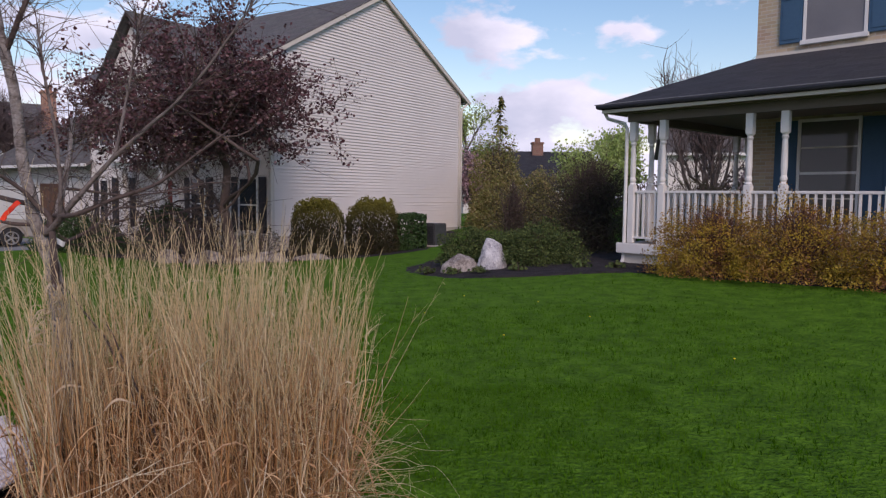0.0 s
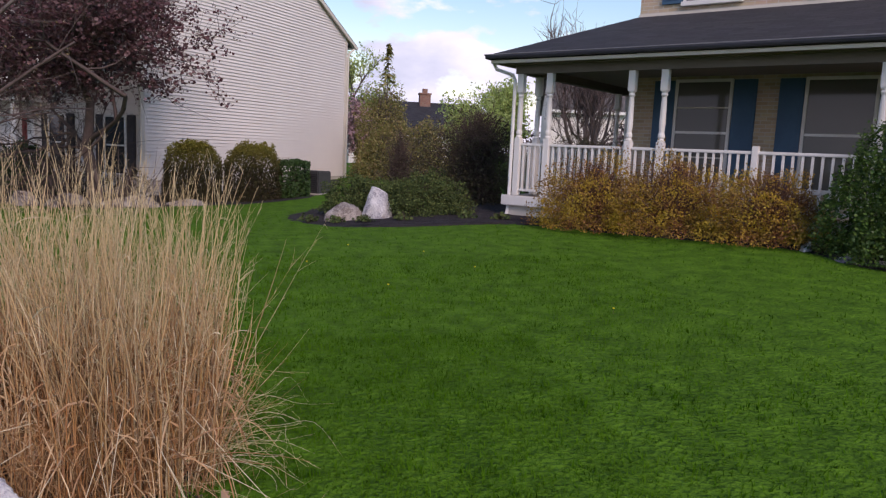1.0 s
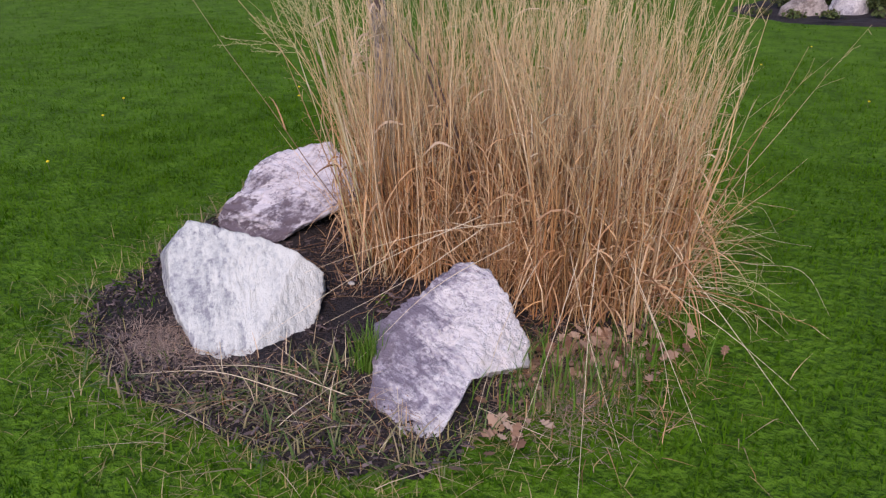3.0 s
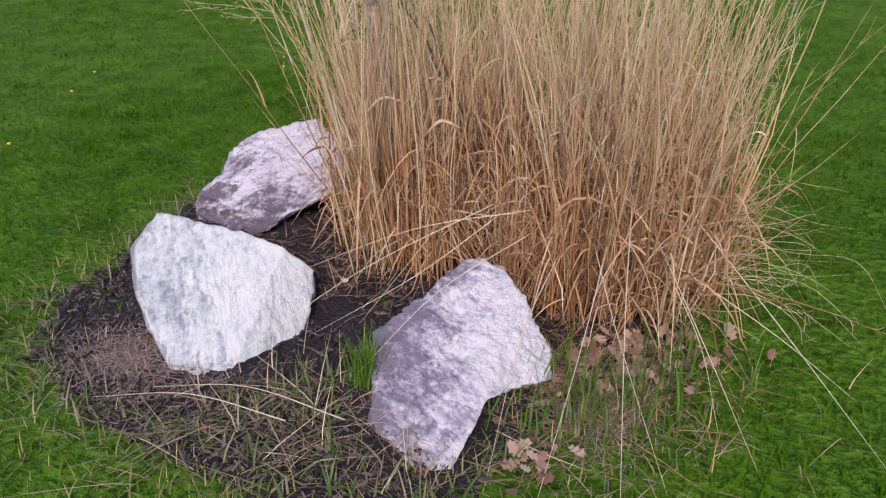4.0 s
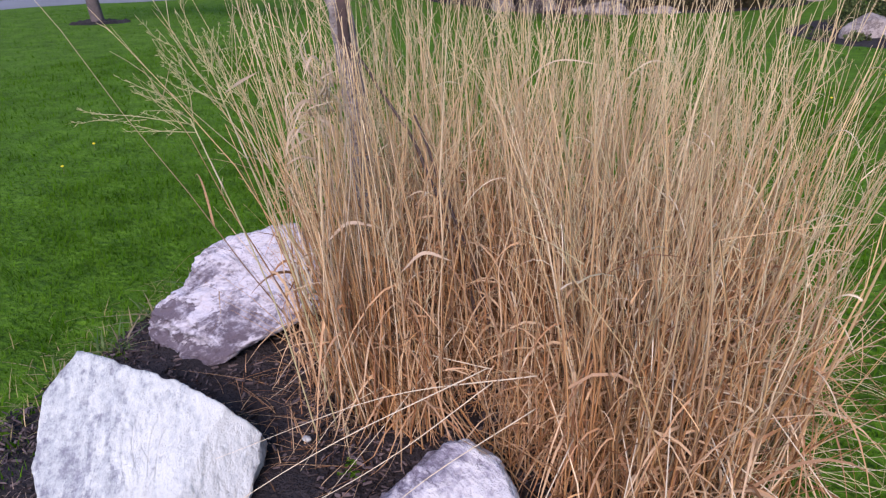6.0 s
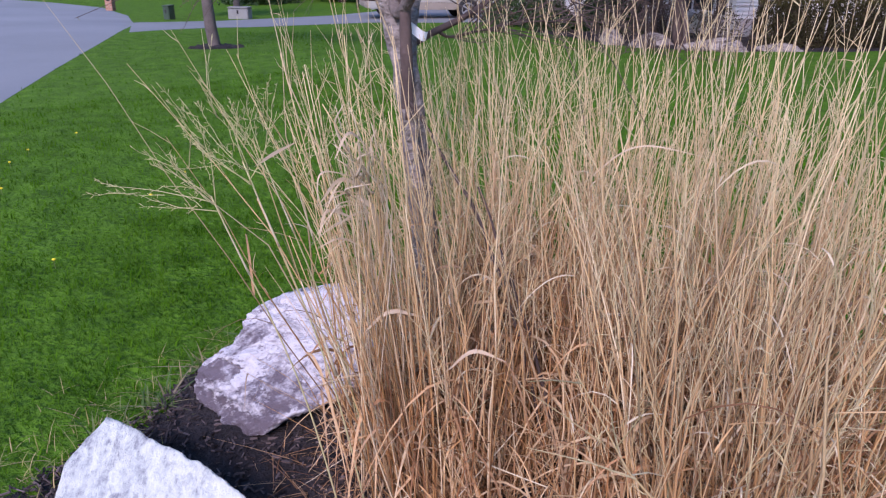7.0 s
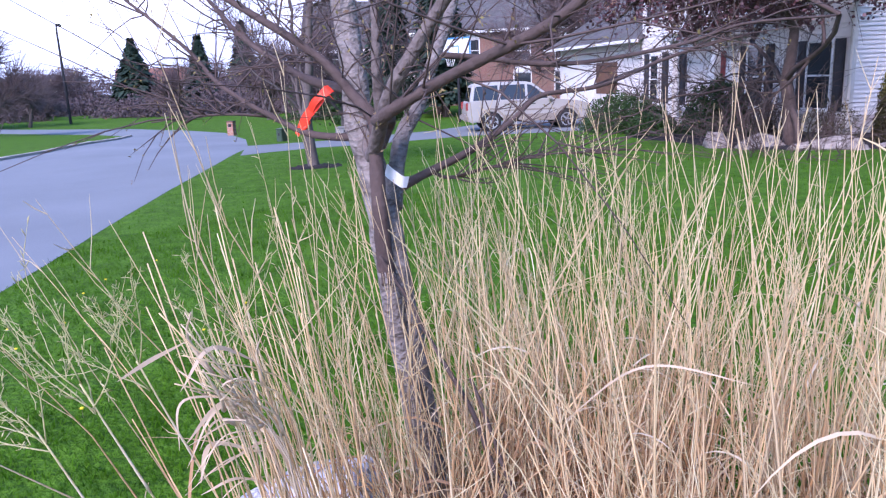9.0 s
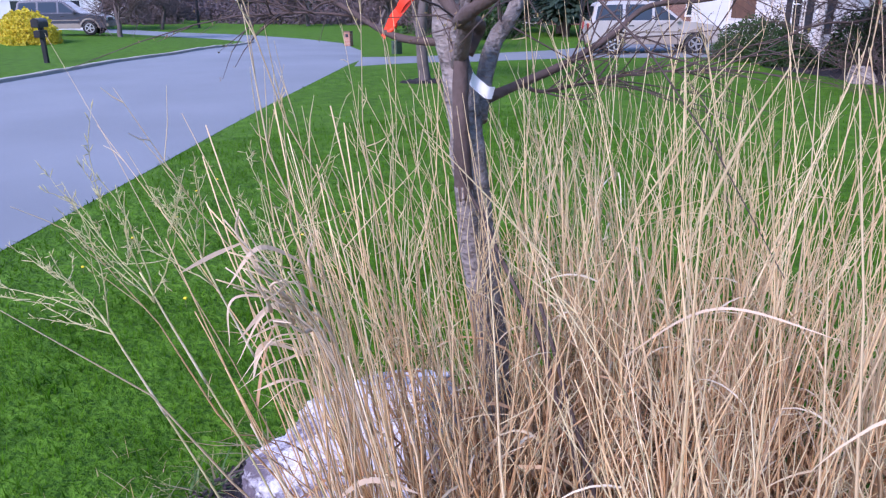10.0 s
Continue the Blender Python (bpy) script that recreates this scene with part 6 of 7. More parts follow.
# ---- shrubs and trees ----
def grow(base, direction, length, radius, levels, rg, split=(3, 5), shrink=0.68, up=0.25, spread=0.75, wob=0.16, out=None, depth=0):
    """Branches by forking: lists of lines with radii."""
    out = [] if out is None else out
    k = 6
    pts, d = [np.array(base, float)], np.array(direction, float)
    d /= np.linalg.norm(d)
    for _ in range(k - 1):
        d = d + rg.normal(0, wob, 3) + [0, 0, up * 0.12]
        d /= np.linalg.norm(d)
        pts.append(pts[-1] + d * length / (k - 1))
    end = radius * (0.55 if levels else 0.25)
    out.append((np.array(pts), np.linspace(radius, end, k), depth))
    if levels:
        n = int(rg.integers(split[0], split[1] + 1))
        for j in range(n):
            f = 1.0 if j == 0 else rg.uniform(0.35, 1.0)
            i = min(k - 1, int(f * (k - 1)))
            nd = d + rg.normal(0, spread, 3) * (0.45 if j == 0 else 1.0) + [0, 0, up]
            grow(pts[i], nd, length * shrink * rg.uniform(0.75, 1.2), max(radius * (0.7 if j == 0 else 0.5), 0.002), levels - 1, rg, split, shrink, up, spread, wob, out, depth + 1)
    return out


def lines_mesh(name, lines, sides):
    return tubes(name, np.array([q[0] for q in lines]), np.array([q[1] for q in lines]), sides)


def leaf_cloud(name, centres, size, rg, aspect=0.42, flat=0.0):
    """Small cupped leaves at the given places."""
    n = len(centres)
    d = rg.normal(0, 1, (n, 3)) * [1, 1, 1 - flat]
    d /= np.linalg.norm(d, axis=1, keepdims=True)
    s = np.cross(d, rg.normal(0, 1, (n, 3)))
    s /= np.linalg.norm(s, axis=1, keepdims=True) + 1e-9
    nrm = np.cross(d, s)
    ln = size * rg.uniform(0.6, 1.4, (n, 1))
    # a cupped diamond: base, two shoulders, tip
    v = np.stack([centres - d * ln * 0.5, centres + s * ln * aspect + nrm * ln * 0.12, centres + d * ln * 0.5, centres - s * ln * aspect + nrm * ln * 0.12], 1)
    return soup(name, v, [(0, 1, 2, 3)])


def tree(name, label, at, height, radius, seed, levels=4, lean=(0, 0), bark=M_BARK_FAR, twig=M_TWIG, trunk_share=0.3, spread=0.7, split=(3, 4), up=0.25, shrink=0.7, n_twigs=0, twig_len=0.5, twig_r=0.006,
         leaves=None, n_leaves=0, leaf_size=0.06, group="", category="tree", stems=1, leaf_low=0.0):
    """A tree: trunk, limbs by forking, twigs as fine stems, leaves on the outer twigs."""
    rg = np.random.default_rng(seed)
    ob = thing(name, label, category, at, group=group)
    lines = []
    for s in range(stems):
        d0 = (lean[0] + (rg.normal(0, 0.22) if stems > 1 else 0), lean[1] + (rg.normal(0, 0.22) if stems > 1 else 0), 1)
        lines += grow((rg.normal(0, 0.12) if stems > 1 else 0, rg.normal(0, 0.12) if stems > 1 else 0, -0.15), d0, height * trunk_share, radius, levels, rg, split, shrink, up, spread)
    mesh_part("trunk", lines_mesh("trunk", [q for q in lines if q[2] == 0], 10), bark, ob)
    mesh_part("branching", lines_mesh("branching", [q for q in lines if q[2] > 0], 4), bark, ob)
    ends = [q for q in lines if q[2] >= levels - 1]
    tw = None
    if n_twigs:
        src = [ends[i] for i in rg.integers(0, len(ends), n_twigs)]
        o = np.array([q[0][rg.integers(1, 6)] for q in src])
        d = np.array([q[0][-1] - q[0][0] for q in src])
        d /= np.linalg.norm(d, axis=1, keepdims=True) + 1e-9
        d = d * 0.6 + rg.normal(0, 0.5, d.shape) + [0, 0, 0.2]
        d /= np.linalg.norm(d, axis=1, keepdims=True)
        t = np.linspace(0, 1, 3)
        ln = twig_len * rg.uniform(0.4, 1.3, (n_twigs, 1))
        tw = o[:, None] + (d * ln)[:, None] * t[None, :, None] + rg.normal(0, 0.05 * twig_len, (n_twigs, 3, 3)) * t[None, :, None]
        mesh_part("twig_spray", tubes("twig_spray", tw, np.tile(twig_r * np.array([[1, 0.7, 0.35]]), (n_twigs, 1)), 3), twig, ob)
    if n_leaves:
        tw = tw[tw[:, :, 2].min(1) > leaf_low] if leaf_low else tw
        src = tw.reshape(-1, 3) if tw is not None else np.concatenate([q[0] for q in ends])
        c = src[rg.integers(0, len(src), n_leaves)] + rg.normal(0, leaf_size * 0.8, (n_leaves, 3))
        mesh_part("crown", leaf_cloud("crown", c, leaf_size, rg), leaves, ob)
    return ob


def shrub(name, label, at, rx, ry, h, leaves, seed, n_leaves=6000, leaf_size=0.04, stems=60, bark=M_BARK_DARK, shape="dome", low=0.05, lump=0.16, group="", fill=0.55, stem_r=0.008, category="shrub", fans=False, rz=0.0):
    """A shrub: stems that fan out from the base, leaves in an uneven shell with gaps."""
    rg = np.random.default_rng(seed)
    ob = thing(name, label, category, at, rz, group=group)
    a, e = rg.uniform(0, 2 * np.pi, stems), np.abs(rg.normal(0, 0.55, stems))
    e = np.clip(e, 0, 1.25)
    tip = np.stack([np.cos(a) * np.sin(e) * rx, np.sin(a) * np.sin(e) * ry, low + np.cos(e) * h * 0.96], 1) * rg.uniform(0.75, 1.02 if not fans else 1.12, (stems, 1))
    b = np.stack([rg.normal(0, 0.12 * rx, stems), rg.normal(0, 0.12 * ry, stems), np.full(stems, -0.03)], 1)
    t = np.linspace(0, 1, 5)
    mid = b[:, None] + (tip - b)[:, None] * t[None, :, None]
    mid[..., 2] += (0.12 * h * np.sin(t * np.pi))[None]
    mid += rg.normal(0, 0.02, mid.shape) * t[None, :, None]
    mesh_part("brushwood", tubes("brushwood", mid, np.tile(stem_r * np.array([[1, 0.8, 0.6, 0.45, 0.25]]), (stems, 1)), 4), bark, ob)
    q = rg.normal(0, 1, (n_leaves, 3))
    q[:, 2] = np.abs(q[:, 2]) - 0.12 * rg.random(n_leaves)
    q /= np.linalg.norm(q, axis=1, keepdims=True)
    if shape == "round":
        q = q / (np.abs(q) ** 3.2).sum(1, keepdims=True) ** (1 / 3.2)
    if shape == "box":
        q = q / np.max(np.abs(q) ** 0.9, axis=1, keepdims=True) * 0.92
    if shape == "cone":
        s = rg.uniform(0, 1, n_leaves) ** 0.7
        q = np.stack([np.cos(a0 := rg.uniform(0, 2 * np.pi, n_leaves)) * (1 - s), np.sin(a0) * (1 - s), s], 1)
    f = np.array([noise.noise(Vector(v) * 2.3 + Vector((seed, 0, 0))) + 0.6 * noise.noise(Vector(v) * 5.5 + Vector((0, seed, 0))) for v in q])
    r = (1 + lump * f) * np.where(rg.random(n_leaves) < fill, rg.uniform(0.88, 1.04, n_leaves), rg.uniform(0.35, 0.95, n_leaves))
    c = q * r[:, None] * [rx, ry, h]
    c[:, 2] = np.maximum(c[:, 2] + low, 0.02)
    mesh_part("foliage", leaf_cloud("foliage", c, leaf_size, rg), leaves, ob)
    return ob


L_PLUM = leaf_mat("purple_leaves", [(0.058, 0.020, 0.026), (0.10, 0.038, 0.044), (0.14, 0.058, 0.062), (0.22, 0.13, 0.13), (0.045, 0.016, 0.022)], 0.5, 0.2)
L_YEW = leaf_mat("yew_green", [(0.018, 0.045, 0.012), (0.030, 0.070, 0.018), (0.05, 0.10, 0.025), (0.02, 0.05, 0.014)], 0.5, 0.15)
L_YEW_FRESH = leaf_mat("yew_fresh_tips", [(0.020, 0.055, 0.012), (0.030, 0.080, 0.016), (0.06, 0.13, 0.022), (0.10, 0.17, 0.03), (0.02, 0.05, 0.014)], 0.5, 0.15)
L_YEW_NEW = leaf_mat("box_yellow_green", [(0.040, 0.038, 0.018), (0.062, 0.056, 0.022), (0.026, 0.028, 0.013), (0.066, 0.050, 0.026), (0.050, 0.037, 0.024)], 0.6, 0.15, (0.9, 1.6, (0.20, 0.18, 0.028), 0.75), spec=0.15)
L_BRONZE = leaf_mat("bronze_shoots", [(0.20, 0.080, 0.048), (0.27, 0.115, 0.045), (0.33, 0.16, 0.04), (0.46, 0.31, 0.03), (0.38, 0.19, 0.04), (0.20, 0.080, 0.050), (0.13, 0.055, 0.045)], 0.5, 0.25,
                    patch=((1.5, (0.13, 0.060, 0.042), 0.8), (2.6, (0.50, 0.38, 0.028), 0.65)))
M_TWIG_RED = mat("red_brown_twigs", (0.085, 0.042, 0.036), (0.15, 0.08, 0.065), 6, 40, 0.8, 0.2)
L_JUNIPER = leaf_mat("juniper_green", [(0.036, 0.060, 0.022), (0.065, 0.095, 0.032), (0.12, 0.15, 0.05), (0.026, 0.046, 0.018)], 0.7, 0.1, spec=0.1)
L_DARKRED = leaf_mat("dark_twiggy", [(0.055, 0.042, 0.026), (0.085, 0.065, 0.035), (0.06, 0.065, 0.025), (0.045, 0.036, 0.028)], 0.7, 0.1)
L_OLIVE = leaf_mat("olive_spring", [(0.17, 0.17, 0.05), (0.25, 0.22, 0.07), (0.13, 0.15, 0.04), (0.27, 0.18, 0.09), (0.36, 0.34, 0.14)], 0.6, 0.25)
L_SPRING = leaf_mat("fresh_green", [(0.26, 0.37, 0.10), (0.36, 0.47, 0.14), (0.44, 0.54, 0.21), (0.30, 0.40, 0.11)], 0.5, 0.35)
L_PINK = leaf_mat("pink_blossom", [(0.46, 0.28, 0.32), (0.55, 0.36, 0.40), (0.34, 0.24, 0.20)], 0.6, 0.3)
L_SPRUCE = leaf_mat("spruce_needles", [(0.018, 0.035, 0.024), (0.03, 0.055, 0.035), (0.024, 0.045, 0.03)], 0.6, 0.05)
L_YELLOW = leaf_mat("forsythia_yellow", [(0.55, 0.42, 0.02), (0.65, 0.52, 0.03), (0.40, 0.34, 0.03)], 0.6, 0.3)

# the neighbours' purple-leaved plum
plum = tree("plum_tree", "purple-leaved plum tree with dark spreading branches", on_ground(-6.2, 20.0), 9.5, 0.14, 5, levels=5, trunk_share=0.26, spread=1.1, split=(3, 4), up=0.02, shrink=0.80, bark=M_BARK_DARK,
     twig=M_BARK_DARK, n_twigs=4200, twig_len=0.8, twig_r=0.006, leaves=L_PLUM, n_leaves=29000, leaf_size=0.074, leaf_low=2.3)
plum.scale = (1.3, 1.2, 1.12)

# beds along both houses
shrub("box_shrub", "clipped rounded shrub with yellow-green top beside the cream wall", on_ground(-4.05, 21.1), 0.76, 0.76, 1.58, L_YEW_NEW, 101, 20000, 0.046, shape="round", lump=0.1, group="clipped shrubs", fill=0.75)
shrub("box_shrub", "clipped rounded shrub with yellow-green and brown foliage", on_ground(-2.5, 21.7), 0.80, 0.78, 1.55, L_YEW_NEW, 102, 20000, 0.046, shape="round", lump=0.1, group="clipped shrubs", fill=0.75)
shrub("box_hedge", "low dark green clipped hedge by the wall", on_ground(-1.35, 22.0), 0.50, 0.6, 1.12, L_YEW, 103, 6000, 0.06, shape="box", lump=0.05, fill=0.8)
shrub("juniper", "dark spreading evergreen in front of the neighbouring house", on_ground(-12.4, 23.4), 1.5, 1.0, 1.15, L_YEW, 104, 15000, 0.055, lump=0.2)
shrub("yew", "dark rounded evergreen beside the neighbouring front door", on_ground(-9.1, 22.6), 0.95, 0.8, 1.45, L_YEW, 105, 12000, 0.055, lump=0.15)
shrub("bare_shrub", "leafless reddish-brown twiggy shrub by the front wall", on_ground(-7.6, 22.0), 0.7, 0.5, 1.0, L_DARKRED, 106, 900, 0.05, stems=50, fans=True)
shrub("bare_shrub", "leafless reddish-brown twiggy shrub by the front wall", on_ground(-5.9, 21.4), 0.7, 0.5, 0.95, L_DARKRED, 107, 800, 0.05, stems=50, fans=True)
shrub("low_evergreen", "low dark evergreen along the mulch edge", on_ground(-10.7, 21.9), 0.8, 0.5, 0.6, L_YEW, 108, 4000, 0.07)

shrub("bronze_shrub", "bushy shrub with bronze and yellow spring shoots before the railing", on_ground(4.42, 12.1), 1.08, 0.85, 1.04, L_BRONZE, 111, 24000, 0.028, 700, M_TWIG_RED, lump=0.34, group="bronze shrubs", fans=True, fill=0.5)
shrub("bronze_shrub", "bushy shrub with bronze and yellow spring shoots before the railing", on_ground(5.4, 11.1), 1.1, 0.75, 1.05, L_BRONZE, 112, 22000, 0.028, 640, M_TWIG_RED, lump=0.34, group="bronze shrubs", fans=True, fill=0.5)
shrub("bronze_shrub", "bushy shrub with bronze and yellow spring shoots before the railing", on_ground(6.4, 10.1), 1.0, 0.7, 0.95, L_BRONZE, 113, 20000, 0.028, 560, M_TWIG_RED, lump=0.34, group="bronze shrubs", fans=True, fill=0.5)
shrub("yew", "large dark green yew beside the porch", on_ground(7.75, 8.75), 1.15, 1.0, 2.0, L_YEW_FRESH, 114, 34000, 0.042, 90, lump=0.3, fill=0.6)
shrub("juniper", "low mounded green juniper behind the boulders", on_ground(0.5, 14.95), 0.78, 0.65, 0.70, L_JUNIPER, 115, 13000, 0.036, 70, lump=0.35, group="junipers")
shrub("juniper", "low mounded green juniper beside the boulders", on_ground(1.68, 14.45), 0.92, 0.75, 0.74, L_JUNIPER, 116, 15000, 0.036, 80, lump=0.35, group="junipers")
shrub("twiggy_shrub", "tall dark brown twiggy shrub beside the porch corner", on_ground(3.25, 17.2), 1.65, 1.1, 2.05, L_DARKRED, 117, 15000, 0.042, 1500, lump=0.3, fans=True, fill=0.35, stem_r=0.007)
shrub("twiggy_shrub", "dark twiggy shrub behind the juniper", on_ground(1.5, 18.4), 0.8, 0.8, 1.6, L_DARKRED, 118, 2500, 0.04, 420, lump=0.3, fans=True, fill=0.35, stem_r=0.006)
for i, (x, y) in enumerate(((0.0, 13.2), (0.5, 13.1), (1.2, 13.2), (2.4, 13.3), (3.0, 13.1), (-0.5, 13.6), (6.9, 9.45), (6.75, 9.3))):
    shrub("perennial", "small grey-green perennial sprouting in the mulch", on_ground(x, y), 0.17, 0.15, 0.10, L_JUNIPER, 130 + i, 90, 0.06, 26, lump=0.5, fans=True, group="perennials", category="perennial")

ROCK_A = [(0.9, 0.2, 0.3, 0.30), (-0.9, 0.1, 0.2, 0.30), (0.1, -0.9, 0.4, 0.24), (0, 0.95, 0.3, 0.25), (0.3, -0.2, 0.92, 0.26), (-0.5, -0.2, 0.85, 0.24), (0, 0, -1, 0.2), (0.6, -0.6, 0.5, 0.26), (-0.6, 0.5, 0.6, 0.26)]


def small_rock(at, size, material, label, seed, rz=0.0, name="boulder", group="boulders in the house beds"):
    ob = boulder((0, 0, 0), ROCK_A, material, label, seed, 0.02, (1, 1, 1.5), 4, 24.0)
    ob.name = name
    ob.matrix_world = pose(*at, 0, 0, rz) @ Matrix.Diagonal((*size, 1))
    return tagged(ob, group=group, category="boulder")


small_rock(on_ground(0.15, 13.75, 0.05), (1.2, 0.85, 1.0), M_ROCK_TAN, "low grey-brown boulder at the bed's edge", 11, 20)
small_rock(on_ground(0.78, 13.95, 0.16), (1.2, 0.9, 1.5), M_ROCK_PALE, "upright grey and white boulder beside the juniper", 12, 70)
small_rock(on_ground(6.75, 9.55, 0.03), (0.55, 0.4, 0.4), M_ROCK_WHITE, "small white stone in the mulch bed", 13, 10)
small_rock(on_ground(6.95, 8.9, -0.03), (1.2, 0.9, 0.35), M_ROCK_GREY, "flat grey edging stone at the lawn", 14, 40)
small_rock(on_ground(7.2, 8.45, -0.03), (1.1, 0.8, 0.35), M_ROCK_GREY, "flat grey edging stone at the lawn", 15, 80)
small_rock(on_ground(-5.3, 19.25, 0.05), (2.3, 1.3, 0.95), M_ROCK_TAN, "long tan boulder at the neighbouring bed", 16, 15)
small_rock(on_ground(-6.75, 19.4, 0.05), (1.7, 1.2, 0.9), M_ROCK_TAN, "pinkish boulder at the neighbouring bed", 17, 50)
small_rock(on_ground(-7.75, 19.3, 0.08), (1.2, 1.0, 1.1), M_ROCK_TAN, "brown-grey boulder at the neighbouring bed", 18, 120)
small_rock(on_ground(-4.0, 20.0, 0.02), (1.6, 0.9, 0.5), M_ROCK_TAN, "flat tan edging stone at the neighbouring bed", 19, 20)

ac = thing("air_conditioner", "dark grey outdoor air-conditioning unit by the wall", "air conditioner", on_ground(-0.75, 22.6), -32)
part("housing", new_box(-0.35, 0.35, -0.35, 0.35, 0.05, 0.72, 0.03), mat("dark_metal", (0.05, 0.05, 0.055), (0.08, 0.08, 0.085), 5, 60, 0.5, 0.1, 0.3), ac)
part("pad", new_box(-0.45, 0.45, -0.45, 0.45, -0.1, 0.05), M_STONE_FACE, ac)
for i in range(9):
    part("louvre", new_box(-0.32, 0.32, -0.365, -0.345, 0.12 + i * 0.06, 0.145 + i * 0.06), M_SHUTTER_BLACK, ac)

# behind the houses
tree("spring_tree", "tree in fresh light green leaf behind the porch", on_ground(6.9, 37.5), 6.9, 0.14, 21, levels=4, trunk_share=0.33, n_twigs=2200, twig_len=0.8, leaves=L_SPRING, n_leaves=19000, leaf_size=0.125, spread=0.75)
tree("spring_tree", "slender tree in pale spring leaf behind the neighbouring house", on_ground(1.2, 46), 8.0, 0.12, 22, levels=4, trunk_share=0.35, n_twigs=900, twig_len=0.8, leaves=L_SPRING, n_leaves=3500, leaf_size=0.14, up=0.5, spread=0.5)
tree("blossom_tree", "small tree with pink blossom behind the neighbouring house", on_ground(0.9, 35), 4.2, 0.09, 23, levels=4, trunk_share=0.3, n_twigs=900, twig_len=0.5, leaves=L_PINK, n_leaves=4500, leaf_size=0.12)
shrub("spring_shrub", "tall olive-brown shrub coming into leaf", on_ground(1.75, 30.5), 1.3, 1.3, 3.4, L_OLIVE, 24, 20000, 0.07, 300, M_BARK_FAR, lump=0.3, fans=True, fill=0.4, stem_r=0.015)
shrub("spring_shrub", "olive-brown shrub coming into leaf", on_ground(3.3, 28.5), 1.3, 1.3, 2.15, L_OLIVE, 25, 12000, 0.07, 220, M_BARK_FAR, lump=0.3, fans=True, fill=0.4, stem_r=0.015)
shrub("spring_shrub", "olive-green shrub beside the far hedge", on_ground(1.6, 28.5), 1.0, 1.0, 1.9, L_OLIVE, 26, 11000, 0.07, 180, M_BARK_FAR, lump=0.25)
shrub("spring_shrub", "dark shrub seen through the porch", on_ground(9.2, 27.5), 2.4, 1.4, 1.7, L_DARKRED, 27, 6000, 0.06, 420, lump=0.3, fans=True)
tree("bare_tree", "leafless many-stemmed tree behind the porch", on_ground(10.0, 29.5), 6.5, 0.09, 28, levels=4, trunk_share=0.34, stems=5, n_twigs=900, twig_len=0.7, twig_r=0.01, up=0.6, spread=0.35, group="bare trees")
tree("bare_tree", "leafless tree with fine twigs above the porch roof", on_ground(11.6, 32.0), 7.6, 0.10, 29, levels=4, trunk_share=0.36, stems=2, n_twigs=900, twig_len=0.9, twig_r=0.012, up=0.6, spread=0.35, group="bare trees")


def spruce(at, height, radius, seed, label, name="spruce", n=7000, size=0.35, needles=None, stem=0.02):
    """A conifer: trunk and whorls of drooping sprays."""
    rg = np.random.default_rng(seed)
    ob = thing(name, label, "conifer", at, group="conifers")
    bm = bmesh.new()
    tube(bm, [(0, 0, -0.2), (0, 0, height * 0.5), (0, 0, height * 0.98)], [height * stem, height * stem * 0.6, 0.02], 8)
    part("trunk", bm, M_BARK_DARK, ob)
    s = rg.uniform(0.03, 1, n) ** 0.8
    a = rg.uniform(0, 2 * np.pi, n)
    tier = np.round(s * 16) / 16
    rr = radius * (1 - tier) * (0.82 + 0.25 * np.sin(a * 5 + tier * 40)) * np.sqrt(rg.uniform(0.12, 1, n)) + 0.04
    z = height * (0.05 + 0.95 * s) - 0.28 * rr
    c = np.stack([np.cos(a) * rr, np.sin(a) * rr, z], 1)
    d = np.stack([np.cos(a), np.sin(a), rg.normal(-0.25, 0.25, n)], 1)
    sd = np.stack([-np.sin(a), np.cos(a), rg.normal(0, 0.3, n)], 1)
    ln = size * rg.uniform(0.5, 1.2, (n, 1))
    t = np.linspace(-0.5, 0.5, 3)
    mid = c[:, None] + (d * ln)[:, None] * t[None, :, None]
    mid[..., 2] -= (ln * 0.2) * (t + 0.5)[None] ** 2
    mesh_part("needles", ribbons("needles", mid, (sd * ln * 0.3)[:, None] * np.array([0.5, 1.0, 0.1])[None, :, None]), needles or L_SPRUCE, ob)
    return ob


spruce(on_ground(2.6, 45.0), 7.4, 1.9, 31, "thin pale evergreen above the far roofs", n=230, size=0.36, needles=L_OLIVE, stem=0.006)
spruce(on_ground(-73.4, 35.7), 7.0, 3.6, 32, "tall blue-green spruce beyond the street", size=0.7)
spruce(on_ground(-27.4, 31.2), 9.5, 2.0, 33, "dark tall evergreen beside the driveway", n=6500, size=0.45)
spruce(on_ground(-30.0, 33.5), 11.0, 2.4, 34, "dark tall evergreen beside the driveway", n=6500, size=0.5)
spruce(on_ground(-33.5, 33.0), 10.0, 2.4, 35, "dark tall evergreen beside the driveway", n=6500, size=0.5)
spruce(on_ground(-58.0, 38.5), 7.5, 2.6, 36, "dark evergreen beyond the street bend", n=4500, size=0.7)
spruce(on_ground(-62.0, 36.5), 6.5, 2.4, 37, "dark evergreen beyond the street bend", n=4500, size=0.7)

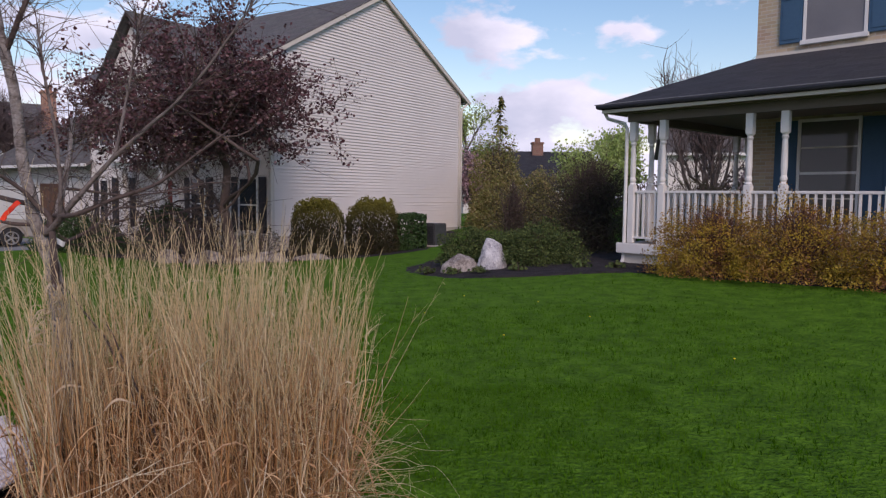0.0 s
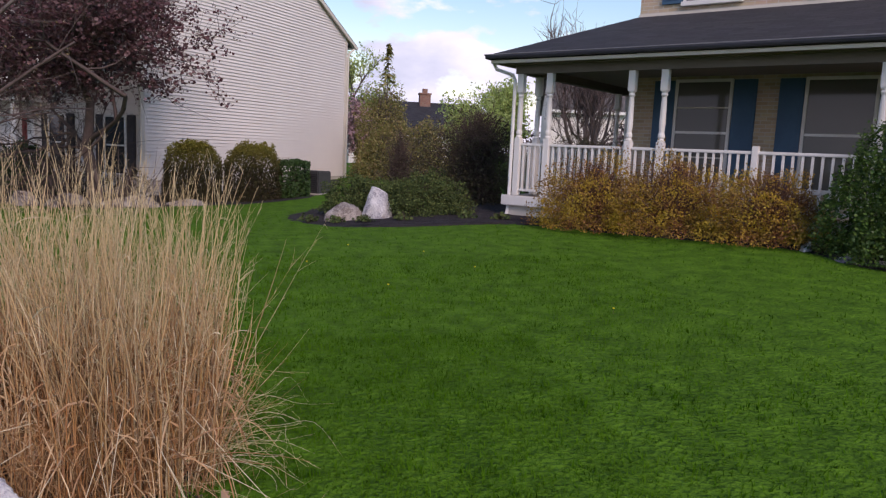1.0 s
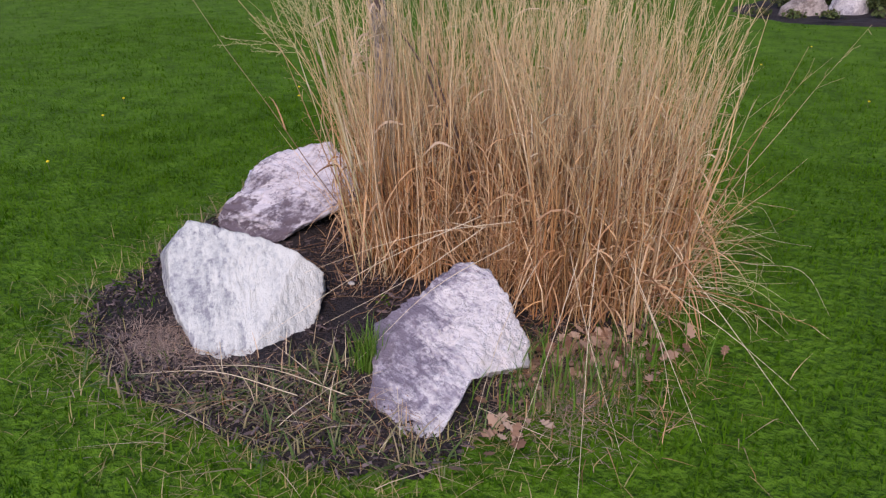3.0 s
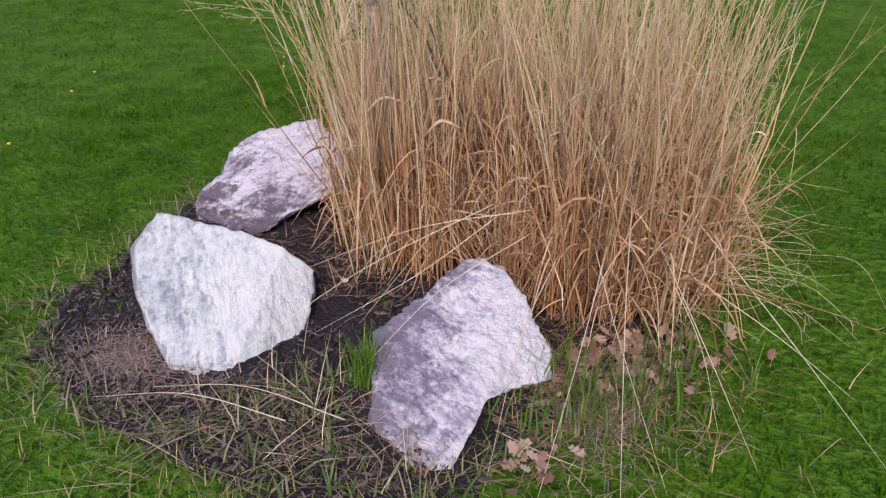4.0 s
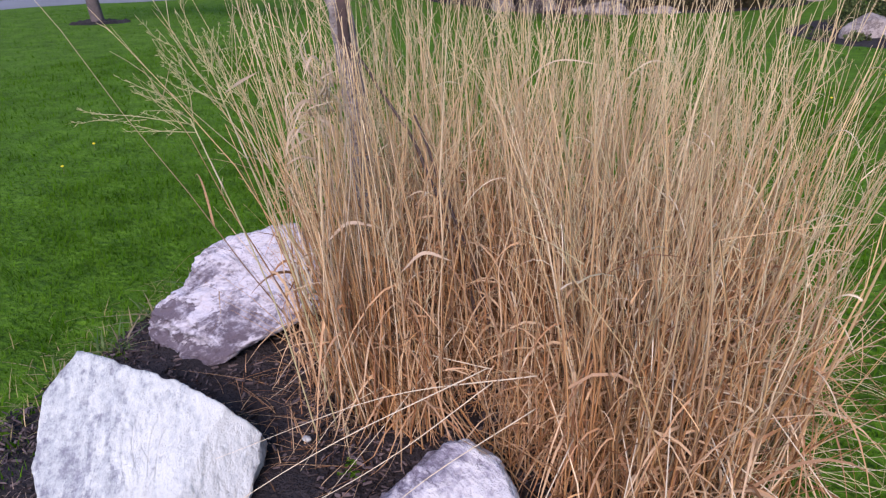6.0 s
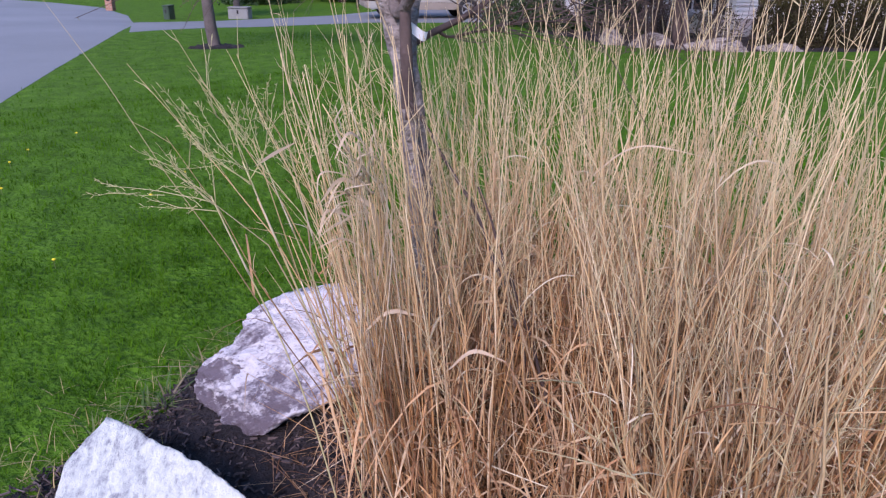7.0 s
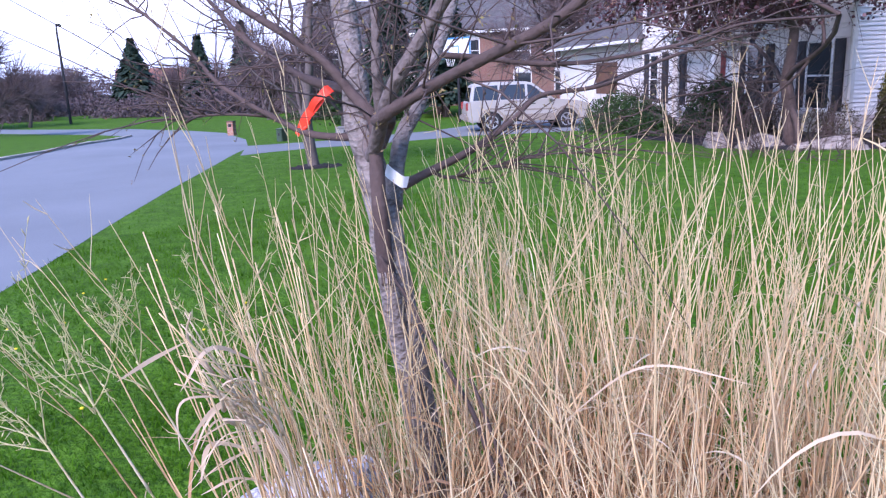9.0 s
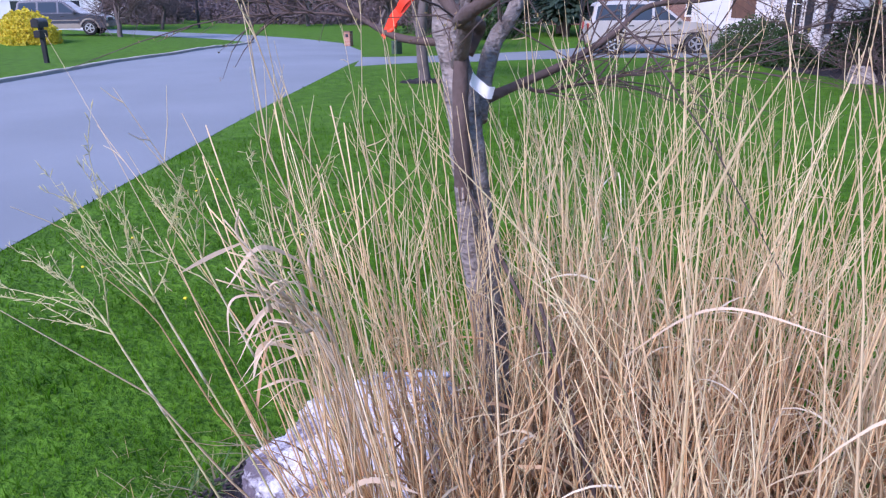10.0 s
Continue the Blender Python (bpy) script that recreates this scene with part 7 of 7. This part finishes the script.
# street tree with its mulch ring
sheet("mulch_ring", [(-12.67 + (0.5 + 0.1 * math.sin(3 * q)) * math.cos(q), 11.23 + (0.5 + 0.1 * math.sin(2 * q)) * math.sin(q)) for q in np.linspace(0, 2 * math.pi, 24, endpoint=False)], M_MULCH, 0.03, 0.15, "dark mulch ring round a street tree", rough_up=0.04)
tree("street_tree", "leafless street tree with a stout grey trunk", on_ground(-12.67, 11.23), 9.0, 0.125, 45, levels=5, trunk_share=0.30, bark=M_BARK_FAR, n_twigs=3800, twig_len=0.75, twig_r=0.006, spread=0.62, up=0.2, split=(3, 4), group="street trees")
tree("street_tree", "leafless street tree across the driveway", on_ground(-23.0, 20.5), 8.0, 0.14, 46, levels=5, trunk_share=0.28, n_twigs=3600, twig_len=0.8, twig_r=0.009, group="street trees")
for i, (x, y, h) in enumerate(((-41, 13.0, 7.0), (-55, 19.6, 6.0), (-66, 24.0, 6.5), (-52, 29.5, 6.5), (-40, 28.5, 7.0), (-46, 32.0, 7.5), (-74, 27.0, 6.5), (-80, 30.0, 7.0), (-84, 22.0, 7.0),
                               (-68, 42.0, 8.0), (-50, 40.0, 8.0), (-92, 36.0, 8.0), (-100, 24.0, 8.0), (-38, 36.0, 9.0))):
    tree("bare_tree", "leafless tree with purple-brown twigs along the street", on_ground(x, y), h, 0.14, 200 + i, levels=4, trunk_share=0.26, n_twigs=1000, twig_len=1.25, twig_r=0.017, spread=0.75, up=0.18, split=(3, 4), group="bare trees")
tree("bare_tree", "tall leafless tree behind the neighbouring garage", on_ground(-22.5, 38.0), 12.0, 0.2, 47, levels=5, trunk_share=0.28, n_twigs=4200, twig_len=1.1, twig_r=0.014, spread=0.8, up=0.12, split=(3, 4), group="bare trees")
L_FARWOOD = leaf_mat("far_twigs", [(0.10, 0.072, 0.078), (0.13, 0.098, 0.10), (0.085, 0.065, 0.072), (0.11, 0.088, 0.08)], 0.8, 0.0)
for i, (x, y, rx, h, m) in enumerate(((-60, 30.5, 6, 1.5, L_FARWOOD), (-75, 31, 7, 1.6, L_FARWOOD), (-88, 31, 7, 1.7, L_FARWOOD), (-50, 35.0, 5, 2.6, L_FARWOOD), (-56, 36.5, 5, 3.2, L_FARWOOD), (-66, 40, 6, 3.4, L_FARWOOD), (-80, 38, 8, 4.4, L_FARWOOD), (-95, 38, 9, 5.0, L_FARWOOD), (-79, 42, 4, 3.0, L_FARWOOD), (-70, 22, 5, 3.4, L_FARWOOD), (-84, 30, 6, 4.2, L_FARWOOD),
                                      (-112, 30, 10, 4.6, L_FARWOOD), (-42, 38.0, 4, 3.6, L_YEW), (-36, 30.0, 2.4, 2.2, L_YEW), (-29.5, 27.5, 1.6, 1.5, L_YEW), (-108, 44, 9, 4.5, L_FARWOOD), (-120, 20, 9, 4.5, L_FARWOOD))):
    shrub("hedge_shrub", "dense twiggy hedge at the end of the street" if m is L_FARWOOD else "dark evergreen hedge beyond the street", on_ground(x, y), rx, 2.5, h, m, 300 + i, 6500, 0.17, 70, lump=0.4, fill=0.4, stem_r=0.02, fans=True, group="far hedges", rz=20)
shrub("forsythia", "bright yellow forsythia hedge across the street", on_ground(-38.0, 8.3), 2.6, 1.2, 1.25, L_YELLOW, 330, 6000, 0.12, 90)


# ---- vehicles, street furniture, far houses ----
def car(label, at, rz, paint, seed=0):
    """A sport utility vehicle, nose to +x: body with cut wheel arches, tumbled-in cabin, glass, lamps, trim and spoked wheels."""
    ob = thing("car", label, "car", at, rz)
    dark = M_SHUTTER_BLACK
    arch = lambda cx: [(cx + 0.43 * math.cos(q), 0.36 + 0.43 * math.sin(q)) for q in np.linspace(0.05, math.pi - 0.05, 9)]
    side = [(-2.20, 0.40), (-2.24, 0.70), (-2.20, 1.02), (-2.12, 1.10), (0.95, 1.08), (1.25, 1.05), (1.85, 0.98), (2.12, 0.90), (2.22, 0.74), (2.24, 0.45), (2.10, 0.34)]
    side += arch(1.38) + arch(-1.36) + [(-2.05, 0.34)]
    bm = bmesh.new()
    prism(bm, side, -0.86, 0.86)
    bmesh.ops.bevel(bm, geom=[e for e in bm.edges if abs(e.verts[0].co.y - e.verts[1].co.y) < 0.01], offset=0.045, segments=2, affect="EDGES")
    body = part("body", bm, paint, ob)
    # plastic cladding along the sills and round the arches
    for y0, y1 in ((-0.872, -0.83), (0.83, 0.872)):
        part("sill_cladding", new_box(-0.90, 0.92, y0, y1, 0.34, 0.60, 0.012), M_CLADDING, body)
        part("side_strip", new_box(-0.92, 0.95, y0, y1, 0.72, 0.77, 0.01), M_CLADDING, body)
        for cx in (1.38, -1.36):
            bm = bmesh.new()
            prism(bm, [(cx + 0.49 * math.cos(q), 0.36 + 0.49 * math.sin(q)) for q in np.linspace(0, math.pi, 12)] + [(cx + 0.42 * math.cos(q), 0.36 + 0.42 * math.sin(q)) for q in np.linspace(math.pi, 0, 12)], y0, y1)
            part("arch", bm, M_CLADDING, body)
        for x in (-0.95, -0.02, 0.93):
            part("door_gap", new_box(x - 0.006, x + 0.006, min(y0, y1, key=abs) - 0.002, max(y0, y1, key=abs) - 0.008 if y1 > 0 else max(y0, y1, key=abs) + 0.03, 0.62, 1.05), dark, body)
        for x in (-0.80, 0.14):
            part("door_handle", new_box(x - 0.09, x + 0.09, y0 - 0.01, y1 + 0.01, 0.93, 0.965, 0.008), dark, body)
    half = lambda z: 0.82 - 0.20 * (z - 1.05) / 0.68
    def tumbled(outline, out, into, sgn):
        bm = bmesh.new()
        va = [bm.verts.new((x, sgn * (half(z) + out), z)) for x, z in outline]
        vb = [bm.verts.new((x, sgn * (half(z) - into), z)) for x, z in outline]
        bm.faces.new(va)
        bm.faces.new(vb[::-1])
        for i in range(len(va)):
            j = (i + 1) % len(va)
            bm.faces.new((va[j], va[i], vb[i], vb[j]))
        bmesh.ops.recalc_face_normals(bm, faces=bm.faces[:])
        return bm
    top = [(-2.14, 1.05), (-2.02, 1.60), (-1.90, 1.70), (-1.2, 1.74), (-0.1, 1.73), (0.18, 1.67), (0.98, 1.05)]
    bm = bmesh.new()
    rows = [[bm.verts.new((x, sgn * half(z), z)) for x, z in top] for sgn in (-1, 1)]
    bm.faces.new(rows[0])
    bm.faces.new(rows[1][::-1])
    for i in range(len(top)):
        j = (i + 1) % len(top)
        bm.faces.new((rows[0][j], rows[0][i], rows[1][i], rows[1][j]))
    bmesh.ops.recalc_face_normals(bm, faces=bm.faces[:])
    bmesh.ops.bevel(bm, geom=bm.edges[:], offset=0.035, segments=2, affect="EDGES")
    part("cabin", bm, paint, ob)
    for sgn in (-1, 1):
        for q in ([(-2.00, 1.12), (-1.92, 1.56), (-1.82, 1.61), (-1.10, 1.63), (-1.10, 1.12)], [(-1.00, 1.12), (-1.00, 1.63), (-0.12, 1.63), (-0.12, 1.12)], [(-0.03, 1.12), (-0.03, 1.63), (0.12, 1.60), (0.70, 1.16), (0.70, 1.12)]):
            part("window", tumbled(q, 0.006, 0.05, sgn), M_GLASS, ob)
        part("mirror", new_box(0.66, 0.80, sgn * 0.93 - 0.09, sgn * 0.93 + 0.09, 1.06, 1.20, 0.03), paint, ob)
        part("roof_rail", new_box(-1.75, -0.05, sgn * 0.54 - 0.02, sgn * 0.54 + 0.02, 1.765, 1.80, 0.012), dark, ob)
    for x in (-1.45, -0.45):
        part("roof_bar", new_box(x - 0.025, x + 0.025, -0.54, 0.54, 1.77, 1.80, 0.01), dark, ob)
    bm = bmesh.new()
    slab(bm, [(0.24, -0.58, 1.64), (0.96, -0.74, 1.085), (0.96, 0.74, 1.085), (0.24, 0.58, 1.64)], 0.02)
    part("windscreen", bm, M_GLASS, ob)
    bm = bmesh.new()
    slab(bm, [(-2.045, 0.56, 1.58), (-2.145, 0.68, 1.12), (-2.145, -0.68, 1.12), (-2.045, -0.56, 1.58)], 0.02)
    part("rear_window", bm, M_GLASS, ob)
    for x in (-1.36, 1.38):
        for sgn in (-1, 1):
            bm = bmesh.new()
            lathe(bm, [(0.20, -0.11), (0.31, -0.115), (0.345, -0.09), (0.355, -0.03), (0.355, 0.03), (0.345, 0.09), (0.31, 0.115), (0.20, 0.11)], 24)
            turn = Matrix.Translation((x, sgn * 0.76, 0.355)) @ Matrix.Rotation(radians(-90 * sgn), 4, "X")
            bm.transform(turn)
            wheel = part("wheel", bm, M_TYRE, ob, smooth=True)
            bm = bmesh.new()
            lathe(bm, [(0.05, 0.095), (0.06, 0.10), (0.055, 0.112), (0.02, 0.115)], 12)
            lathe(bm, [(0.205, 0.09), (0.235, 0.112), (0.235, 0.118), (0.20, 0.118), (0.19, 0.095)], 24)
            for i in range(5):
                sp = bmesh.ops.create_cube(bm, size=1)["verts"]
                for v in sp:
                    v.co = Matrix.Rotation(2 * math.pi * i / 5, 3, "Z") @ Vector((0.125 + v.co.x * 0.17, v.co.y * 0.055, 0.105 + v.co.z * 0.02))
            bm.transform(turn)
            part("rim", bm, M_ALLOY, wheel)
    for sgn in (-1, 1):
        part("headlight", new_box(2.08, 2.22, sgn * 0.62 - 0.19, sgn * 0.62 + 0.19, 0.72, 0.88, 0.03), M_TRIM, ob)
        part("tail_light", new_box(-2.26, -2.18, sgn * 0.74 - 0.09, sgn * 0.74 + 0.09, 0.78, 1.06, 0.02), M_DOOR_RED, ob)
    part("grille", new_box(2.18, 2.245, -0.40, 0.40, 0.70, 0.86, 0.02), dark, ob)
    part("bumper", new_box(2.16, 2.33, -0.84, 0.84, 0.40, 0.62, 0.05), M_CLADDING, ob)
    part("bumper", new_box(-2.33, -2.16, -0.84, 0.84, 0.40, 0.62, 0.05), M_CLADDING, ob)
    return ob


M_ALLOY = mat("alloy", (0.48, 0.48, 0.50), (0.58, 0.58, 0.60), 8, 60, 0.35, 0.0, 0.8)
M_CLADDING = mat("tan_cladding", (0.22, 0.19, 0.16), (0.28, 0.24, 0.20), 3, 60, 0.6, 0.1)
M_TYRE = mat("tyre_rubber", (0.015, 0.015, 0.016), (0.03, 0.03, 0.032), 8, 80, 0.85, 0.2)
M_PAINT_TAN = mat("champagne_paint", (0.39, 0.365, 0.335), (0.45, 0.425, 0.395), 3, 40, 0.35, 0.0, 0.3, spec=0.6)
M_PAINT_DARK = mat("dark_blue_paint", (0.03, 0.035, 0.05), (0.045, 0.05, 0.07), 3, 40, 0.3, 0.0, 0.2, spec=0.6)
car("silver-tan sport utility vehicle parked on the driveway", (-17.0, 24.2, -0.41), 48, M_PAINT_TAN)
car("dark parked car across the street", on_ground(-44.0, 11.2, 0.03), 60, M_PAINT_DARK)

M_BLACK = mat("black_metal", (0.014, 0.014, 0.016), (0.03, 0.03, 0.034), 5, 60, 0.45, 0.1, 0.3)
hoop = thing("basketball_hoop", "driveway basketball hoop with a white backboard on a black pole", "basketball hoop", on_ground(-23.2, 27.3), 10)
bm = bmesh.new()
tube(bm, [(0, 0.35, 0), (0, 0.35, 2.6), (0, 0.1, 3.0)], [0.06, 0.06, 0.05], 8)
part("pole", bm, M_BLACK, hoop)
board = part("backboard", new_box(-0.9, 0.9, -0.02, 0.04, 2.85, 3.75, 0.02), M_TRIM, hoop, "white backboard")
M_BLUE = mat("blue_paint", (0.05, 0.20, 0.42), (0.07, 0.26, 0.5), 5, 40, 0.5, 0.0)
for a in ((-0.9, 0.9, 2.85, 2.92), (-0.9, 0.9, 3.68, 3.75), (-0.9, -0.83, 2.92, 3.68), (0.83, 0.9, 2.92, 3.68), (-0.3, 0.3, 3.35, 3.40), (-0.3, -0.25, 3.0, 3.35), (0.25, 0.3, 3.0, 3.35)):
    part("board_stripe", new_box(a[0], a[1], -0.03, -0.02, a[2], a[3]), M_BLUE, board)
bm = bmesh.new()
tube(bm, [(0.23 * math.cos(q), -0.28 + 0.23 * math.sin(q), 2.95) for q in np.linspace(0, 6.283, 20)], [0.012] * 20, 6)
part("rim", bm, M_DOOR_RED, hoop)
bm = bmesh.new()
for q in np.linspace(0, 6.283, 13):
    tube(bm, [(0.23 * math.cos(q), -0.28 + 0.23 * math.sin(q), 2.94), (0.13 * math.cos(q + 0.3), -0.28 + 0.13 * math.sin(q + 0.3), 2.5)], [0.008, 0.008], 4)
part("net", bm, M_TRIM, hoop)

lamp_ob = thing("street_lamp", "tall grey street lamp with an arm over the road", "street lamp", on_ground(-56.0, 22.6), 150)
bm = bmesh.new()
tube(bm, [(0, 0, 0), (0, 0, 3.5), (0, 0, 6.4), (0.15, 0, 6.75), (0.7, 0, 6.85)], [0.11, 0.09, 0.07, 0.05, 0.04], 10)
part("pole", bm, M_BLACK, lamp_ob)
part("lamp_head", new_box(0.5, 1.35, -0.16, 0.16, 6.78, 6.94, 0.05), M_BLACK, lamp_ob)

mb = thing("mailbox", "black kerbside mailbox on a post", "mailbox", on_ground(-25.0, 6.6), 55)
part("post", new_box(-0.06, 0.06, -0.06, 0.06, -0.1, 1.05, 0.01), M_BLACK, mb)
bm = new_box(-0.12, 0.12, -0.32, 0.25, 1.0, 1.14, 0.01)
lathe(bm, [(0.11, 1.05), (0.11, 1.06)], 8)
tube(bm, [(0, -0.32, 1.14), (0, 0.25, 1.14)], [0.118, 0.118], 16)
part("box", bm, M_BLACK, mb)
part("newspaper_box", new_box(-0.10, 0.10, -0.30, 0.18, 0.72, 0.92, 0.02), M_BLACK, mb)
part("door", new_box(-0.1, 0.1, -0.335, -0.32, 1.02, 1.22, 0.01), M_BLACK, mb)

M_STONE_CAP = mat("pale_grey_metal", (0.17, 0.17, 0.165), (0.24, 0.24, 0.235), 3, 40, 0.6, 0.1)
pil = thing("brick_mailbox", "red brick mailbox pillar beside the far drive", "mailbox", on_ground(-29.3, 19.4), 30)
pil.scale = (0.72, 0.72, 0.8)
part("pillar", new_box(-0.2, 0.2, -0.2, 0.2, -0.1, 0.72, 0.01), M_BRICK_RED, pil)
part("cap", new_box(-0.23, 0.23, -0.23, 0.23, 0.72, 0.78, 0.02), M_BRICK_DARK, pil)
part("mail_door", new_box(-0.1, 0.1, -0.215, -0.19, 0.46, 0.64, 0.01), M_BLACK, pil)
for (x, y), w, h, m, lab in (((-21.96, 19.8), 0.72, 0.36, M_STONE_CAP, "low pale grey utility cabinet beside the driveway"), ((-23.4, 17.9), 0.22, 0.42, mat("green_box", (0.03, 0.06, 0.04), (0.05, 0.08, 0.05), 4, 50, 0.5, 0.1), "dark green utility pedestal at the kerb")):
    ub = thing("utility_cabinet", lab, "utility box", on_ground(x, y), 30)
    part("cabinet", new_box(-w / 2, w / 2, -0.25, 0.25, -0.05, h, 0.03), m, ub)
    part("lid", new_box(-w / 2 - 0.02, w / 2 + 0.02, -0.27, 0.27, h, h + 0.05, 0.02), m, ub)
    part("latch", new_box(-0.03, 0.03, -0.265, -0.25, h * 0.5, h * 0.5 + 0.12), M_BLACK, ub)


def far_house(label, at, rz, w, d, h, rise, wall, roof, wins, chimney=None, arched=False):
    """A plain gabled house, its ridge along x, with windows in its front (-y)."""
    ob = thing("house", label, "house", at, rz)
    bm = new_box(-w / 2, w / 2, -d / 2, d / 2, -0.5, h)
    part("wall", bm, wall, ob)
    for x0, x1 in ((-w / 2, -w / 2 + 0.2), (w / 2 - 0.2, w / 2)):
        bm = bmesh.new()
        va = [bm.verts.new((x0, y, z)) for y, z in ((-d / 2, h), (d / 2, h), (0, h + rise))]
        vb = [bm.verts.new((x1, y, z)) for y, z in ((-d / 2, h), (d / 2, h), (0, h + rise))]
        bm.faces.new(va)
        bm.faces.new(vb[::-1])
        for i in range(3):
            j = (i + 1) % 3
            bm.faces.new((va[j], va[i], vb[i], vb[j]))
        part("gable", bm, wall, ob)
    bm = bmesh.new()
    ov = 0.4
    ze = h - rise * ov / (d / 2)
    slab(bm, [(-w / 2 - 0.3, -d / 2 - ov, ze + 0.1), (w / 2 + 0.3, -d / 2 - ov, ze + 0.1), (w / 2 + 0.3, 0, h + rise + 0.1), (-w / 2 - 0.3, 0, h + rise + 0.1)], 0.12)
    slab(bm, [(-w / 2 - 0.3, 0, h + rise + 0.1), (w / 2 + 0.3, 0, h + rise + 0.1), (w / 2 + 0.3, d / 2 + ov, ze + 0.1), (-w / 2 - 0.3, d / 2 + ov, ze + 0.1)], 0.12)
    part("roof", bm, roof, ob)
    part("eaves_board", new_box(-w / 2 - 0.3, w / 2 + 0.3, -d / 2 - ov - 0.06, -d / 2 - ov + 0.02, ze - 0.16, ze + 0.06), M_TRIM, ob)
    for x, z, ww, hh in wins:
        win = window(ob, x - ww / 2, x + ww / 2, -d / 2, z, z + hh, M_TRIM, M_GLASS, trim=0.09)
        if arched:
            bm = bmesh.new()
            arc = [(x + (ww / 2 + 0.09) * math.cos(q), z + hh + (ww / 2 + 0.09) * math.sin(q)) for q in np.linspace(0, math.pi, 10)]
            prism(bm, arc, -d / 2 - 0.05, -d / 2 + 0.02)
            part("arch", bm, M_TRIM, win)
    if chimney:
        cx, cy, cz = chimney
        bm = new_box(cx - 0.45, cx + 0.45, cy - 0.35, cy + 0.35, h * 0.5, cz)
        box(bm, cx - 0.52, cx + 0.52, cy - 0.42, cy + 0.42, cz, cz + 0.15, 0.02)
        box(bm, cx - 0.2, cx + 0.2, cy - 0.2, cy + 0.2, cz + 0.15, cz + 0.5)
        part("chimney", bm, M_BRICK_DEEP if cz < 8 else M_BRICK_RED, ob)
    return ob


M_BRICK_DEEP = brick_mat("deep_red_brick", (0.20, 0.085, 0.06), (0.26, 0.115, 0.08), (0.26, 0.21, 0.18), 0.21, 0.072, 0.009, turn=(-90, 0, 0))
far_house("far red brick house with arched windows beyond the driveway", (-37.0, 50.2, -0.5), 36, 15, 9, 5.6, 2.9, M_BRICK_DEEP, M_SHINGLE_GREY,
          [(-5.5, 3.2, 1.0, 1.5), (-3.2, 3.2, 1.0, 1.5), (0.5, 3.2, 1.1, 1.2), (3.5, 3.2, 1.1, 1.2), (-4.3, 0.7, 1.2, 1.6), (0.5, 0.7, 1.2, 1.5), (3.5, 0.7, 1.2, 1.5)], (6.9, -4.6, 8.9), True)
far_house("white house with a red-brown roof at the street's end", (-95, 48.5, -0.5), 60, 9, 8, 2.6, 2.2, M_TRIM, mat("red_brown_roof", (0.20, 0.09, 0.06), (0.28, 0.13, 0.09), 2, 30, 0.9, 0.3), [(-2.5, 1.0, 1.2, 1.5), (0.5, 1.0, 1.2, 1.5), (3, 1.0, 1.2, 1.5)])
far_house("white far house among bare trees", (-58.5, 11.5, -0.3), 75, 10, 8, 2.9, 2.0, M_TRIM, M_SHINGLE_GREY, [(-3, 1.0, 1.2, 1.5), (0.5, 1.0, 1.2, 1.5), (3.2, 1.0, 1.2, 1.5)])
far_house("pale far house beyond the hedges", (-104, 36, -0.5), 70, 13, 8, 2.6, 1.6, M_TRIM, M_SHINGLE_GREY, [(-4, 1.0, 1.2, 1.5), (-1, 1.0, 1.2, 1.5), (3, 1.0, 1.2, 1.5)])
far_house("grey far house behind the trees", (-47, 45, -0.5), 45, 12, 8, 4.8, 3.6, M_SIDING, M_SHINGLE_GREY, [(-3.5, 0.8, 1.2, 1.5), (0, 0.8, 1.2, 1.5), (3.5, 0.8, 1.2, 1.5), (-3.5, 3.2, 1.2, 1.2), (3.5, 3.2, 1.2, 1.2)])
far_house("far house with a dark roof and a brick chimney", (5.6, 62, -0.2), 4, 11, 9, 2.9, 2.6, M_SIDING, M_SHINGLE, [(-3, 0.8, 1.1, 1.4), (0, 0.8, 1.1, 1.4), (3, 0.8, 1.1, 1.4)], (1.05, -0.3, 6.2))
far_house("far house behind the gardens", (24, 60, 0.3), -10, 14, 9, 5.0, 3.4, M_SIDING, M_SHINGLE_GREY, [(-4, 0.8, 1.1, 1.4), (0, 0.8, 1.1, 1.4), (4, 0.8, 1.1, 1.4)])
for i, (x, y, rx, h) in enumerate(((-6, 70, 10, 5), (12, 72, 10, 5), (30, 70, 12, 6), (44, 50, 10, 7), (-22, 70, 10, 6), (20, 45, 4, 3.5))):
    shrub("hedge_shrub", "bank of bare shrubs behind the gardens", on_ground(x, y), rx, 2.5, h, L_FARWOOD, 350 + i, 5000, 0.24, 70, lump=0.3, fill=0.4, stem_r=0.02, fans=True, group="far hedges")
